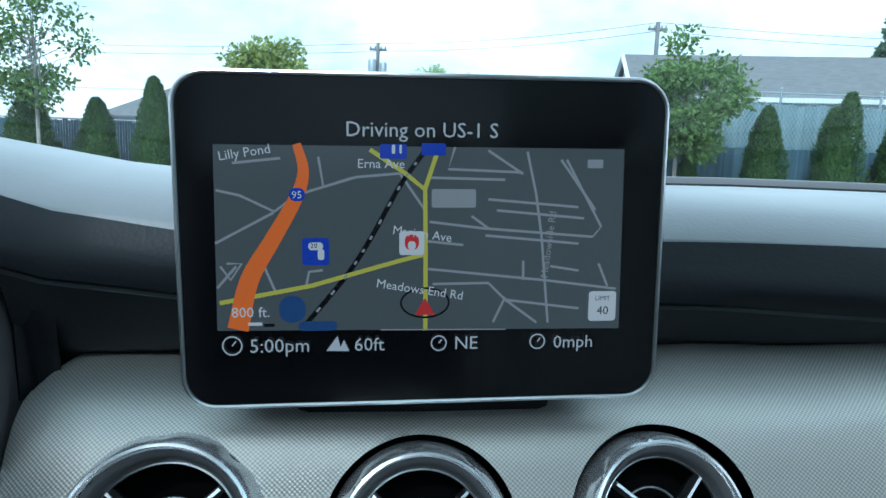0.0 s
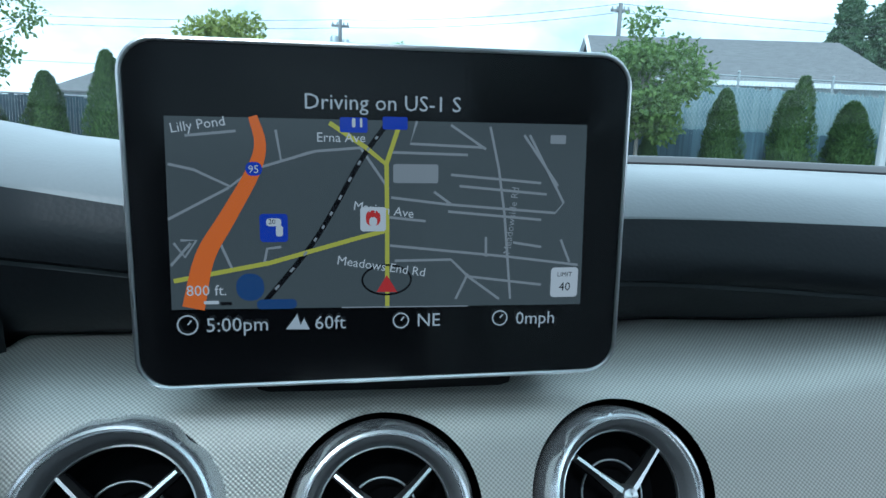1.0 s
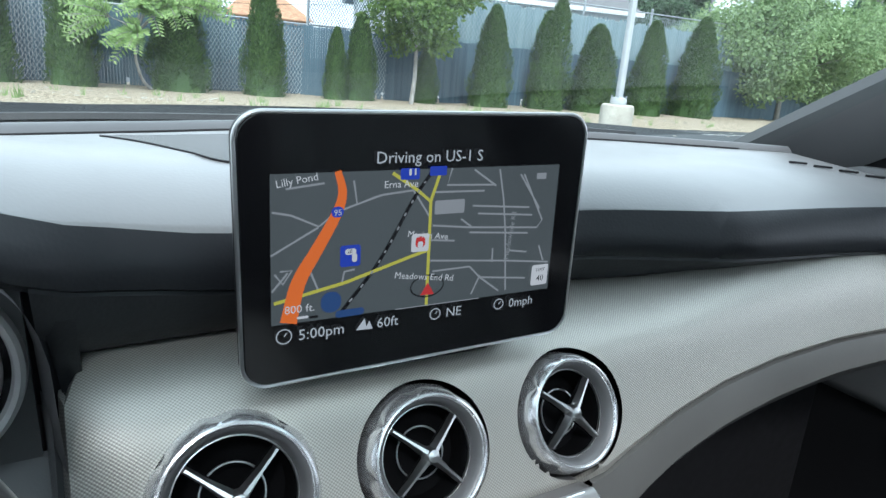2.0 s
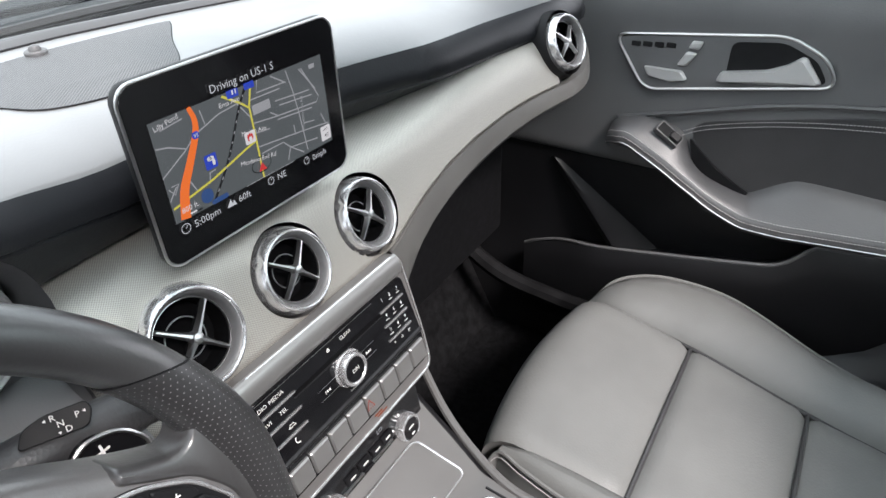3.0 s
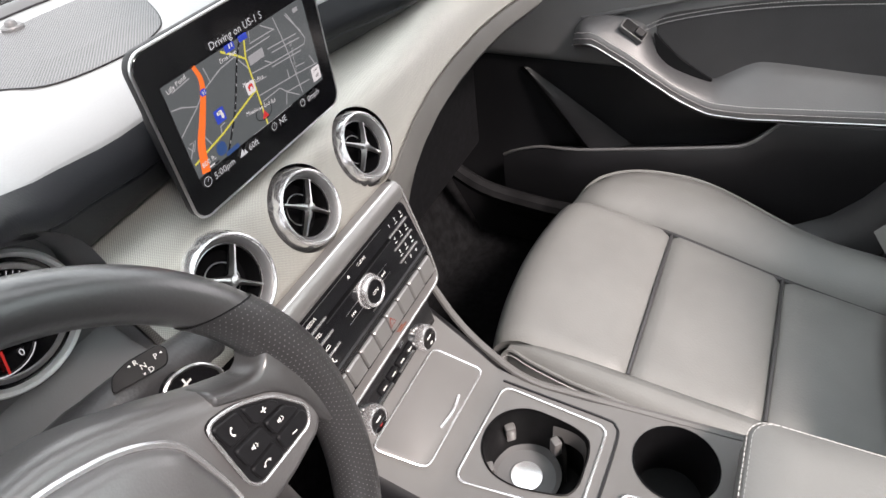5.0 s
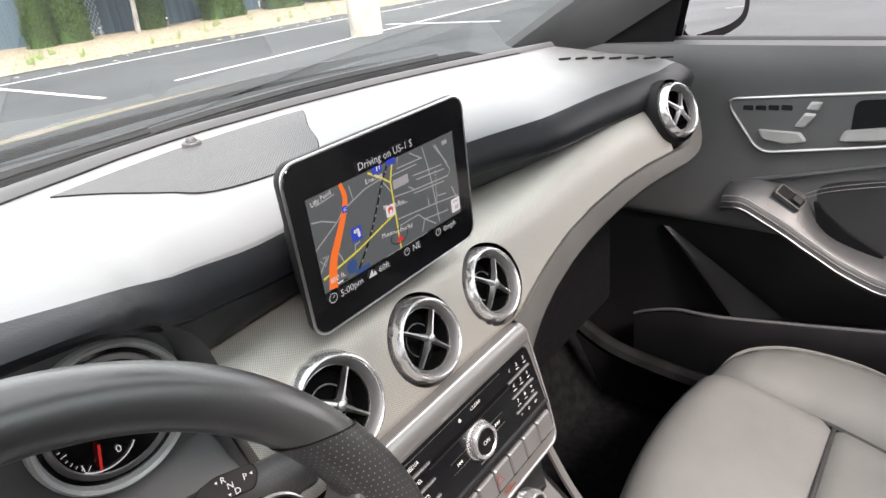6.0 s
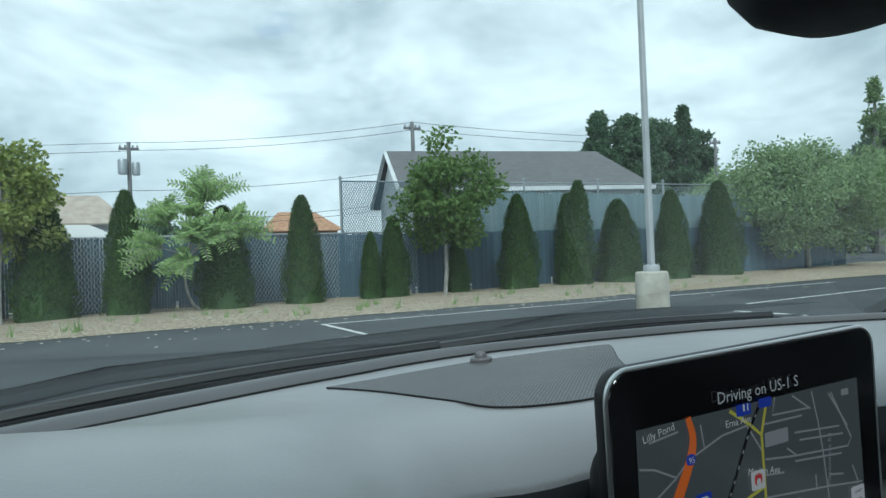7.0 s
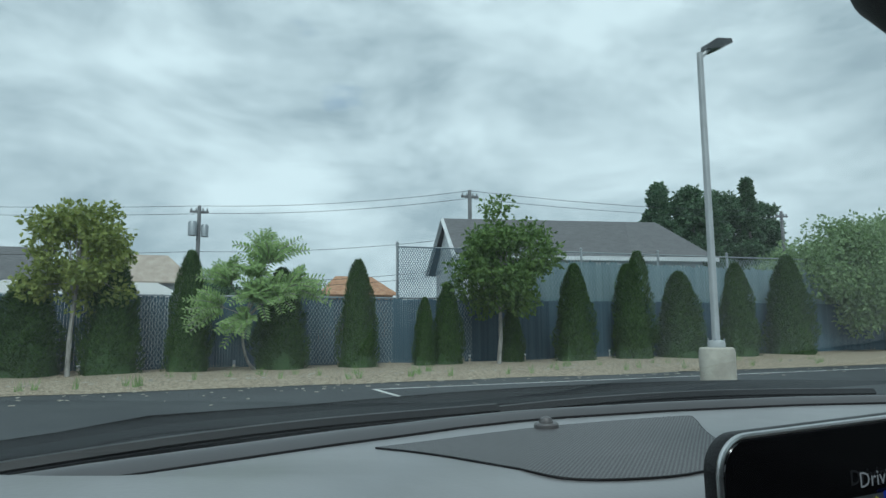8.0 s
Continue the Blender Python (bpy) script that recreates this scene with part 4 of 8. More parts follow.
wiper([on_glass(-0.60, 0.0), on_glass(-0.40, 0.012), on_glass(-0.2, 0.016), on_glass(0.02, 0.010)], "black wiper lying along the base of the windscreen")
wiper([on_glass(-0.05, 0.0), on_glass(0.12, 0.008), on_glass(0.3, 0.010), on_glass(0.52, 0.006)], "black wiper lying along the base of the windscreen")

pil = thing("windscreen_pillar", "dark grey padded windscreen pillar on the passenger side", "pillar", (0.68, 0.5, 1.05), kind="structure")
def pillar(s, par):
    a = Mesh()
    secs = []
    for t in [k / 12 for k in range(13)]:
        y = 0.60 - 0.66 * t
        z = 1.035 + 0.375 * t - 0.02 * t * t
        x = 0.695 - 0.085 * t
        w = 0.066 - 0.01 * t
        secs.append([(s * (x - 0.004), y + 0.02, z + 0.0), (s * (x - 0.012), y + 0.0, z - 0.005), (s * (x - 0.006), y - w * 0.6, z - 0.022), (s * (x + 0.02), y - w * 1.35, z - 0.05), (s * (x + 0.05), y - w * 1.3, z - 0.045), (s * (x + 0.06), y, z + 0.01)])
    a.loft(secs, True, True)
    part("trim", a, GREYP, par, "grained grey pillar trim")
    a = Mesh()
    a.add([(s * 0.70, 0.60, 1.03), (s * 0.712, 0.31, 1.03), (s * 0.70, 0.285, 1.15), (s * 0.69, 0.40, 1.15)], [(0, 1, 2, 3)])
    a.add([(s * 0.735, 0.60, 1.03), (s * 0.745, 0.31, 1.03), (s * 0.735, 0.285, 1.15), (s * 0.725, 0.40, 1.15)], [(0, 1, 2, 3)])
    part("corner_cover", a, BLACK, par, "black mirror corner cover")
pillar(1, pil)
pil2 = thing("windscreen_pillar", "dark grey padded windscreen pillar on the driver side", "pillar", (-0.68, 0.5, 1.05), kind="structure")
pillar(-1, pil2)

# roof with unseen pane added for light, rear and far walls closing the cabin
a = Mesh()
def roof_strip(x0, x1, y0, y1, z=1.42):
    a.box((x0, y0, z), (x1, y1, z + 0.03))
roof_strip(-0.64, -0.46, -1.75, 0.0)
roof_strip(0.46, 0.64, -1.75, 0.0)
roof_strip(-0.46, 0.46, -0.165, 0.0)
roof_strip(-0.46, 0.46, -1.75, -1.15)
solid("ceiling", a, HEADL, "grey cloth headliner round the added roof pane", "ceiling", "structure")
a = Mesh()
a.box((-0.46, -1.15, 1.43), (0.46, -0.165, 1.434))
gz = solid("roof_window", a, GLASS, "unseen clear roof pane, added to light the cabin", "window", "structure")
gz.visible_shadow = False
a = Mesh()
a.box((-0.70, -1.78, 0.25), (0.70, -1.74, 1.02))
solid("wall_rear", a, DOORV, "plain dark rear wall of the cabin", "wall", "structure")
a = Mesh()
a.box((-0.78, -1.75, 0.22), (-0.725, 0.60, 1.03))
a.box((-0.70, -0.55, 1.03), (-0.66, -0.43, 1.43))
a.box((-0.70, -1.75, 1.03), (-0.66, -1.5, 1.43))
a.box((-0.70, -1.75, 1.38), (-0.62, 0.0, 1.44))
solid("wall_west", a, DOORV, "plain dark driver side wall with window openings", "wall", "structure")
a = Mesh()
a.box((0.735, -1.75, 0.22), (0.78, -0.62, 1.03))
a.box((0.66, -0.62, 1.03), (0.70, -0.50, 1.43))
a.box((0.66, -1.75, 1.03), (0.70, -1.5, 1.43))
a.box((0.62, -1.75, 1.38), (0.70, 0.0, 1.44))
solid("wall_east", a, DOORV, "plain dark rear passenger side wall with window openings", "wall", "structure")
a = Mesh()
a.box((-0.75, -1.75, 0.20), (0.75, 0.66, 0.235))
a.add([(-0.75, 0.45, 0.23), (0.75, 0.45, 0.23), (0.75, 0.62, 0.62), (-0.75, 0.62, 0.62)], [(0, 1, 2, 3)])
solid("floor", a, CARPET, "black carpeted car floor and footwell", "floor", "structure")

# Rear panes out of view, added with a tint to dim the cabin.
for s, nm in ((-1, "west"), (1, "east")):
    a = Mesh()
    a.box((s * 0.672, -1.50, 1.03), (s * 0.668, -0.55 if s < 0 else -0.62, 1.385))
    solid("window_rear_" + nm, a, TINTGL, "unseen rear side window, tinted to dim the cabin", "window", "structure")
a = Mesh()
a.box((-0.70, -1.765, 1.02), (0.70, -1.757, 1.42))
solid("window_back", a, TINTGL, "unseen rear window, tinted to dim the cabin", "window", "structure")

# ---- car: passenger door ----
door = thing("passenger_door", "dark grey closed car door with stitched armrest", "car door", (0.74, 0.0, 0.25))
XD = 0.712


def dx(y, z):
    """Inner face of the door card."""
    return XD + 0.018 * max(0, (0.75 - z)) / 0.3 - 0.012 * math.exp(-((z - 1.0) / 0.05) ** 2)


# Lower card: the shade below the armrest goes into its colour.
a = Mesh()
a.loft([[(dx(y, z) + 0.010, y, z) for y in (0.60, 0.3, 0.0, -0.3, -0.62)] for z in (0.215, 0.35, 0.5, 0.6, 0.70, 0.745)], False)
part("lower_card", a, PLASTIC, door, "hard plastic lower door card, shade put into its near-black colour")
a = Mesh()
rows = [[(dx(y, 0.74) + o, y, z) for y in [0.60 - 1.22 * j / 40 for j in range(41)]] for o, z in ((0.018, 0.7215), (0.010, 0.7235), (0.004, 0.7285), (0.001, 0.7345))]
for i in range(25):
    z = 0.74 + (1.032 - 0.74) * i / 24
    rows.append([(dx(y, z), y, z) for y in [0.60 - 1.22 * j / 40 for j in range(41)]])
rows.append([(XD + 0.004, p[1], 1.037) for p in rows[-1]])
seal = Mesh()
seal.loft([rows[-1], [(XD + 0.012, p[1], 1.0405) for p in rows[-1]], [(XD + 0.06, p[1], 1.034) for p in rows[-1]], [(XD + 0.07, p[1], 0.215) for p in rows[-1]]], False)
part("window_seal", seal, RUBBER, door, "black rubber window seal")
a.loft(rows, False)
part("door_card", a, DOORU, door, "dark grey soft door card, window light in its colour")


def on_door(y, z, out=0.0):
    return V((dx(y, z) - out, y, z))


# stitched line and sunken middle panel above the armrest
DM = Matrix(((0, 0, -1, XD), (-1, 0, 0, 0), (0, 1, 0, 0), (0, 0, 0, 1)))   # local x runs to the rear, y up, z into the cabin
a = Mesh()
ins = rpoly([(-0.095, 0.822), (0.17, 0.880), (0.62, 0.90), (0.62, 0.745), (0.20, 0.750), (0.02, 0.722), (-0.03, 0.735)], 0.05)
a.slab(ins, 0.006, DM @ Matrix.Translation((0, 0, -0.004)), 0.003)
part("middle_panel", a, PANELV, door, "smooth sunken vinyl panel")
a = Mesh()
belt = smooth_line([(XD - 0.004, 0.20, 0.812), (XD - 0.006, 0.10, 0.838), (XD - 0.006, -0.03, 0.872), (XD - 0.006, -0.18, 0.893), (XD - 0.006, -0.45, 0.91)], 6)
a.tube(belt, 0.004, 8)
part("belt_ridge", a, DOORV, door)
for off, mt, rr in ((0.0, STITCH, 0.0006), (0.007, STITCH, 0.0006)):
    a = Mesh()
    pts = smooth_line([(XD - 0.005, 0.09, 0.808 - off), (XD - 0.005, 0.05, 0.826 - off), (XD - 0.005, -0.05, 0.850 - off), (XD - 0.005, -0.18, 0.867 - off), (XD - 0.005, -0.45, 0.885 - off)], 12)
    a.dashes(pts, rr, 0.0030, 0.0016)
    part("stitching", a, mt, door, "pale grey stitching")
# armrest: a wide padded shelf with a switch panel in front and a pull notch; (y, z) of its inner and outer edges
ARM = ((0.210, 0.792, 0.208, 0.790), (0.196, 0.812, 0.195, 0.799), (0.150, 0.824, 0.171, 0.804), (0.115, 0.816, 0.135, 0.787), (0.089, 0.803, 0.103, 0.770),
       (0.077, 0.779, 0.075, 0.753), (0.066, 0.757, 0.050, 0.739), (0.041, 0.738, 0.020, 0.722), (-0.015, 0.722, -0.025, 0.704), (-0.030, 0.725, -0.050, 0.701),
       (-0.052, 0.739, -0.070, 0.701), (-0.081, 0.757, -0.095, 0.7015), (-0.113, 0.762, -0.130, 0.705), (-0.223, 0.757, -0.225, 0.714), (-0.300, 0.755, -0.300, 0.721), (-0.50, 0.75, -0.50, 0.735))
arm = Mesh()
secs = []
XO = 0.6625
for yi, zi, yo, zo in [tuple(p) for p in smooth_line([V(q) for q in ARM], 3)]:
    k = min(max((0.215 - yo) / 0.03, 0.0), 1.0)
    xo = XD - 0.004 - (XD - 0.004 - XO) * k ** 0.5
    xm = (XD + xo) / 2
    secs.append([(XD + 0.012, yi, zi), (XD - 0.002, yi, zi), (xm + 0.008, (yi + yo) / 2, (zi + zo) / 2 + 0.008), (xo + 0.006, yo, zo + 0.003), (xo, yo, zo - 0.004), (xo - 0.001, yo, zo - 0.018), (xo + 0.008, yo, zo - 0.027), (XD + 0.012, yo, zo - 0.030)])
arm.loft(secs, False, False)
armp = part("armrest", arm, DOORV, door, "padded vinyl armrest", smooth=60)
for k, (ox, oz) in enumerate(((0.0035, 0.0015), (-0.0006, -0.007), (-0.0022, -0.0165))):
    a = Mesh()
    ln = [(s[4][0] + ox, s[4][1], s[4][2] + 0.004 + oz) for s in secs]
    a.dashes(ln, 0.0006, 0.0030, 0.0016) if k < 2 else a.tube(ln, 0.0012, 6)
    part("stitching" if k < 2 else "piping", a, STITCH if k < 2 else SATIN, armp, "pale grey double stitching" if k < 2 else "thin bright piping")
_x, _n3 = V((0, -0.834, -0.552)), V((-0.55, -0.46, 0.695)).normalized()
_y3 = _n3.cross(_x).normalized()
SWM = Matrix(((_x.x, _y3.x, _n3.x, 0.688), (_x.y, _y3.y, _n3.y, 0.107), (_x.z, _y3.z, _n3.z, 0.806), (0, 0, 0, 1)))
a = Mesh()
a.slab(rrect(0.046, 0.021, 0.003, 4), 0.010, SWM @ Matrix.Translation((0, 0, -0.006)), 0.001)
sw = part("window_switch", a, GREYP, door, "grey-edged window switch")
a = Mesh()
a.slab(rrect(0.041, 0.016, 0.002, 4), 0.002, SWM @ Matrix.Translation((0, 0, 0.003)), 0.0004)
part("switch_well", a, BLACK, sw, "black switch well")
a = Mesh()
a.slab(rrect(0.018, 0.014, 0.003, 4, 0.010, 0.0), 0.007, SWM @ Matrix.Translation((0, 0, 0.003)), 0.002)
part("rocker", a, PLASTIC, sw, "dark rocker")
# pull notch behind the switch, its shade laid on as a black plate
a = Mesh()
a.slab(rpoly([(-0.078, 0.800), (-0.066, 0.752), (-0.041, 0.732), (0.015, 0.716), (0.030, 0.722), (0.004, 0.736), (-0.030, 0.757), (-0.060, 0.782)], 0.008), 0.004, DM @ Matrix.Translation((0, 0, 0.003)), 0.001)
part("pull_recess", a, BLACK, door, "raised black plate for the shade in the pull notch")
# seat control plate with handle
cp = rpoly([(-0.221, 0.950), (0.028, 0.975), (0.082, 0.950), (0.102, 0.912), (-0.163, 0.868)], 0.022)
a = Mesh()
a.slab(cp, 0.008, DM, 0.001)
plate_ = part("control_plate", a, DOORU, door, "seat control plate with a bright outline")
a = Mesh()
loop = [DM @ V((x, y, 0.0085)) for x, y in cp]
a.tube(loop + loop[:1], 0.0024, 8)
part("plate_outline", a, SATIN, plate_, "satin chrome outline")
a = Mesh()
a.slab(rpoly([(-0.160, 0.892), (-0.168, 0.906), (-0.108, 0.906), (-0.098, 0.893), (-0.125, 0.886)], 0.004), 0.014, DM, 0.003)
part("seat_switch", a, BRIGHT, plate_, "silver seat-base shaped switch")
a = Mesh()
a.slab(rpoly([(-0.118, 0.914), (-0.103, 0.914), (-0.090, 0.935), (-0.106, 0.936)], 0.004), 0.014, DM, 0.003)
part("backrest_switch", a, BRIGHT, plate_, "silver backrest shaped switch")
a = Mesh()
a.slab(rpoly([(-0.105, 0.941), (-0.088, 0.941), (-0.084, 0.953), (-0.100, 0.953)], 0.003), 0.014, DM, 0.003)
part("headrest_switch", a, BRIGHT, plate_)
for k in range(4):
    a = Mesh()
    a.slab(rrect(0.015, 0.008, 0.002, 3, -0.185 + 0.018 * k, 0.938 + 0.0012 * k), 0.0095, DM, 0.001)
    part("memory_button", a, PLASTIC, plate_)
# Black plate on the surface, drawn for the shade inside the handle recess.
a = Mesh()
a.slab(rpoly([(-0.045, 0.958), (0.024, 0.965), (0.07, 0.945), (0.09, 0.915), (-0.045, 0.896)], 0.012), 0.0015, DM @ Matrix.Translation((0, 0, 0.0075)), 0.0)
part("handle_recess", a, BLACK, plate_, "thin black plate for the shade in the handle recess")
a = Mesh()
a.slab(rpoly([(-0.057, 0.899), (-0.052, 0.914), (0.009, 0.925), (0.034, 0.936), (0.050, 0.949), (0.056, 0.949), (0.083, 0.915), (0.02, 0.905)], 0.005), 0.020, DM, 0.006)
part("door_handle", a, BRIGHT, plate_, "satin silver pull handle")
# map pocket
a = Mesh()
rows = []
for x_, y_, z_ in ((0.705, 0.36, 0.50), (0.698, 0.33, 0.52), (0.684, 0.27, 0.548), (0.672, 0.195, 0.562), (0.672, 0.08, 0.584), (0.672, 0.0, 0.600), (0.672, -0.07, 0.615), (0.672, -0.096, 0.623), (0.672, -0.116, 0.638), (0.672, -0.140, 0.668), (0.672, -0.160, 0.676), (0.672, -0.30, 0.688), (0.672, -0.5, 0.70)):
    rows.append([(XD + 0.014, y_, z_ - 0.02), (x_ + 0.008, y_, z_ - 0.002), (x_ + 0.004, y_, z_ + 0.002), (x_, y_, z_ - 0.003), (x_ + 0.001, y_, z_ - 0.05), (x_ + (XD - x_) * 0.5, y_, z_ - 0.15), (XD + 0.03, y_, 0.30)])
a.loft(rows, False)
part("map_pocket", a, PLASTIC, door, "charcoal plastic map pocket", smooth=50)
# Lighter grey tube that draws the highlight along the pocket's rim.
a = Mesh()
a.tube(smooth_line([r[2] for r in rows], 4), 0.0035, 8)
part("pocket_rim", a, GREYP, door, "paler rim of the map pocket, a highlight put into its colour", smooth=60)
a = Mesh()
edge = smooth_line([(XD + 0.004, 0.315, 0.708), (XD - 0.006, 0.24, 0.632), (XD - 0.012, 0.165, 0.545)], 6)
back = smooth_line([(XD + 0.006, 0.300, 0.704), (XD + 0.004, 0.20, 0.640), (XD + 0.006, 0.095, 0.568)], 6)
fore = [(p.x + 0.012, p.y + 0.012, p.z - 0.010) for p in edge]
a.loft([fore, [tuple(p) for p in edge], [tuple(p * 0.75 + q * 0.25 + V((-0.002, 0, 0))) for p, q in zip(edge, back)], [tuple(p * 0.4 + q * 0.6) for p, q in zip(edge, back)], [tuple(q) for q in back]], False)
part("speaker_facet", a, PLASTIC, door, "raised charcoal facet of the speaker panel", smooth=25)
# sill
a = Mesh()
a.tube(smooth_line([(0.67, 0.50, 0.49), (0.675, 0.40, 0.43), (0.68, 0.28, 0.408), (0.68, 0.165, 0.405), (0.68, -0.3, 0.41), (0.68, -0.6, 0.42)], 5), 0.018, 8)
solid("door_sill", a, COWLM, "black rubber door sill seal", "sill", "structure")

# door mirror
mir = thing("door_mirror", "black door mirror with a rectangular glass", "mirror", (0.80, 0.36, 1.02))
MM = Matrix.Translation((0.978, 0.33, 1.066)) @ Matrix.Rotation(radians(-28), 4, "Z") @ Matrix.Rotation(radians(87.1), 4, "X") @ Matrix.Scale(0.93, 4)
out = rpoly([(-0.085, 0.062), (0.07, 0.072), (0.09, 0.05), (0.085, -0.05), (0.04, -0.068), (-0.07, -0.075), (-0.09, -0.05)], 0.03)
a = Mesh()
a.loft([[MM @ V((x * s, y * s, z)) for x, y in out] for s, z in ((1.08, 0.0), (1.15, -0.006), (1.17, -0.03), (1.0, -0.07), (0.6, -0.095))], True, True)
part("housing", a, COWLM, mir, "matt black housing")
a = Mesh()
a.slab([(x * 0.93 - 0.003, y * 0.92 + 0.002) for x, y in out], 0.002, MM @ Matrix.Translation((0, 0, 0.001)), 0.0005)
part("mirror_glass", a, MIRROR, mir, "silvered mirror glass", 0)
a = Mesh()
a.tube([(0.74, 0.36, 1.035), (0.80, 0.365, 1.02), (0.88, 0.37, 1.03)], [0.03, 0.025, 0.022], 8)
part("arm", a, BLACK, mir)
# inner mirror and sensor housing
rv = thing("rear_view_mirror", "black rear-view mirror with rounded lower edge", "mirror", (0.02, 0.12, 1.25))
a = Mesh()
RM = Matrix.Translation((0.084, 0.15, 1.274)) @ Matrix.Rotation(radians(-14), 4, "Z") @ Matrix.Rotation(radians(84), 4, "X")
a.loft([[RM @ V((x, y, z)) for x, y in rrect(w, h, r, 6)] for w, h, r, z in ((0.235, 0.062, 0.022, 0.010), (0.245, 0.072, 0.028, 0.0), (0.24, 0.068, 0.028, -0.012), (0.16, 0.045, 0.02, -0.028))], True, True)
part("housing", a, BLACK, rv, "black plastic housing")
a = Mesh()
a.slab(rrect(0.228, 0.056, 0.02, 6), 0.001, RM @ Matrix.Translation((0, 0, 0.0102)))
part("mirror_glass", a, MIRROR, rv, "", 0)
for k in range(3):
    a = Mesh()
    a.spin([(0.014, -0.004), (0.014, 0.004), (0.011, 0.0075), (0.0001, 0.008)], 16, RM @ Matrix.Translation((-0.008 + 0.036 * k, -0.035, 0.0)) @ Matrix.Rotation(radians(90), 4, "X"))
    part("button", a, BLACK, rv)
sh = thing("sensor_housing", "black bowl-shaped sensor housing at the top of the windscreen", "sensor housing", (0, 0.25, 1.28))
a = Mesh()
a.loft([[V((0.017 + x * 0.9, 0.225 + y + off, z + 0.0175)) for x, y in rrect(w, dd, min(w, dd) * 0.45, 7)] for w, dd, z, off in ((0.03, 0.02, 1.243, 0.0), (0.06, 0.05, 1.2445, 0.0), (0.09, 0.07, 1.250, 0.0), (0.112, 0.085, 1.262, 0.0), (0.124, 0.10, 1.285, 0.0), (0.13, 0.10, 1.33, 0.0))], True, True)
part("cover", a, BLACK, sh)

# ---- car: instruments ----
clu = thing("instrument_cluster", "hooded instrument cluster with two chrome-ringed dials", "instrument cluster", (-0.35, 0.33, 0.9))
a = Mesh()
tun = []
for y, g_, d_ in ((0.272, 0.004, 0.0), (0.28, 0.006, 0.0), (0.298, 0.010, 0.002), (0.316, 0.014, 0.002)):
    ring = []
    for k in range(41):
        t = k / 40
        an = math.pi * t
        ring.append((-0.352 + (0.178 - g_) * math.cos(an) * (1 - 0.06 * math.sin(an)), y, 0.945 + (0.133 - g_) * math.sin(an) ** 0.34))
    tun.append(ring)
a.loft(tun, False)
part("hood_lining", a, CLUSM, clu, "dark hood lining", smooth=60)
a = Mesh()
wall = []
for k in range(49):
    x = -0.545 + 0.375 * k / 48
    cs = min(max((x + 0.352) / 0.174, -1.0), 1.0)
    za = 0.945 + 0.129 * max(1 - cs * cs, 0.0) ** 0.17
    zt = face_z(x) - lerp(x, (-0.56, -0.52, -0.25, -0.20), (0.019, 0.007, 0.007, 0.019))
    fy_ = face_y(x) + roll_back(x)
    wall.append([(x, fy_ + 0.004, zt), (x, fy_ + 0.006, zt - 0.004), (x, max(fy_ + 0.012, 0.262), min(max(za + 0.006, 0.93), zt - 0.002)), (x, max(fy_ + 0.02, 0.275), za if za < zt else zt - 0.004)])
a.loft(wall, False)
# Hood edge wears the dash vinyl with shade in its colour.
part("hood_front", a, FACE_SHADE, clu, "vinyl hood edge over the dials, shade painted in as near-black", smooth=60)
a = Mesh()
a.box((-0.53, 0.306, 0.88), (-0.190, 0.32, 1.046))
part("back_plate", a, CLUSM, clu)
a = Mesh()
rings = []
for i in range(33):
    x = -0.54 + 0.37 * i / 32
    rings.append([(x, 0.308, 0.938), (x, 0.292, 0.926), (x, 0.288, 0.920), (x, 0.268, 0.908), (x, 0.262, 0.900), (x, 0.235, 0.882), (x, 0.21, 0.868), (x, 0.204, 0.85), (x, 0.21, 0.80), (x, 0.30, 0.70)])
a.loft(rings, False)
part("lower_surround", a, CLUSM, clu, "mid grey surround below the dials")
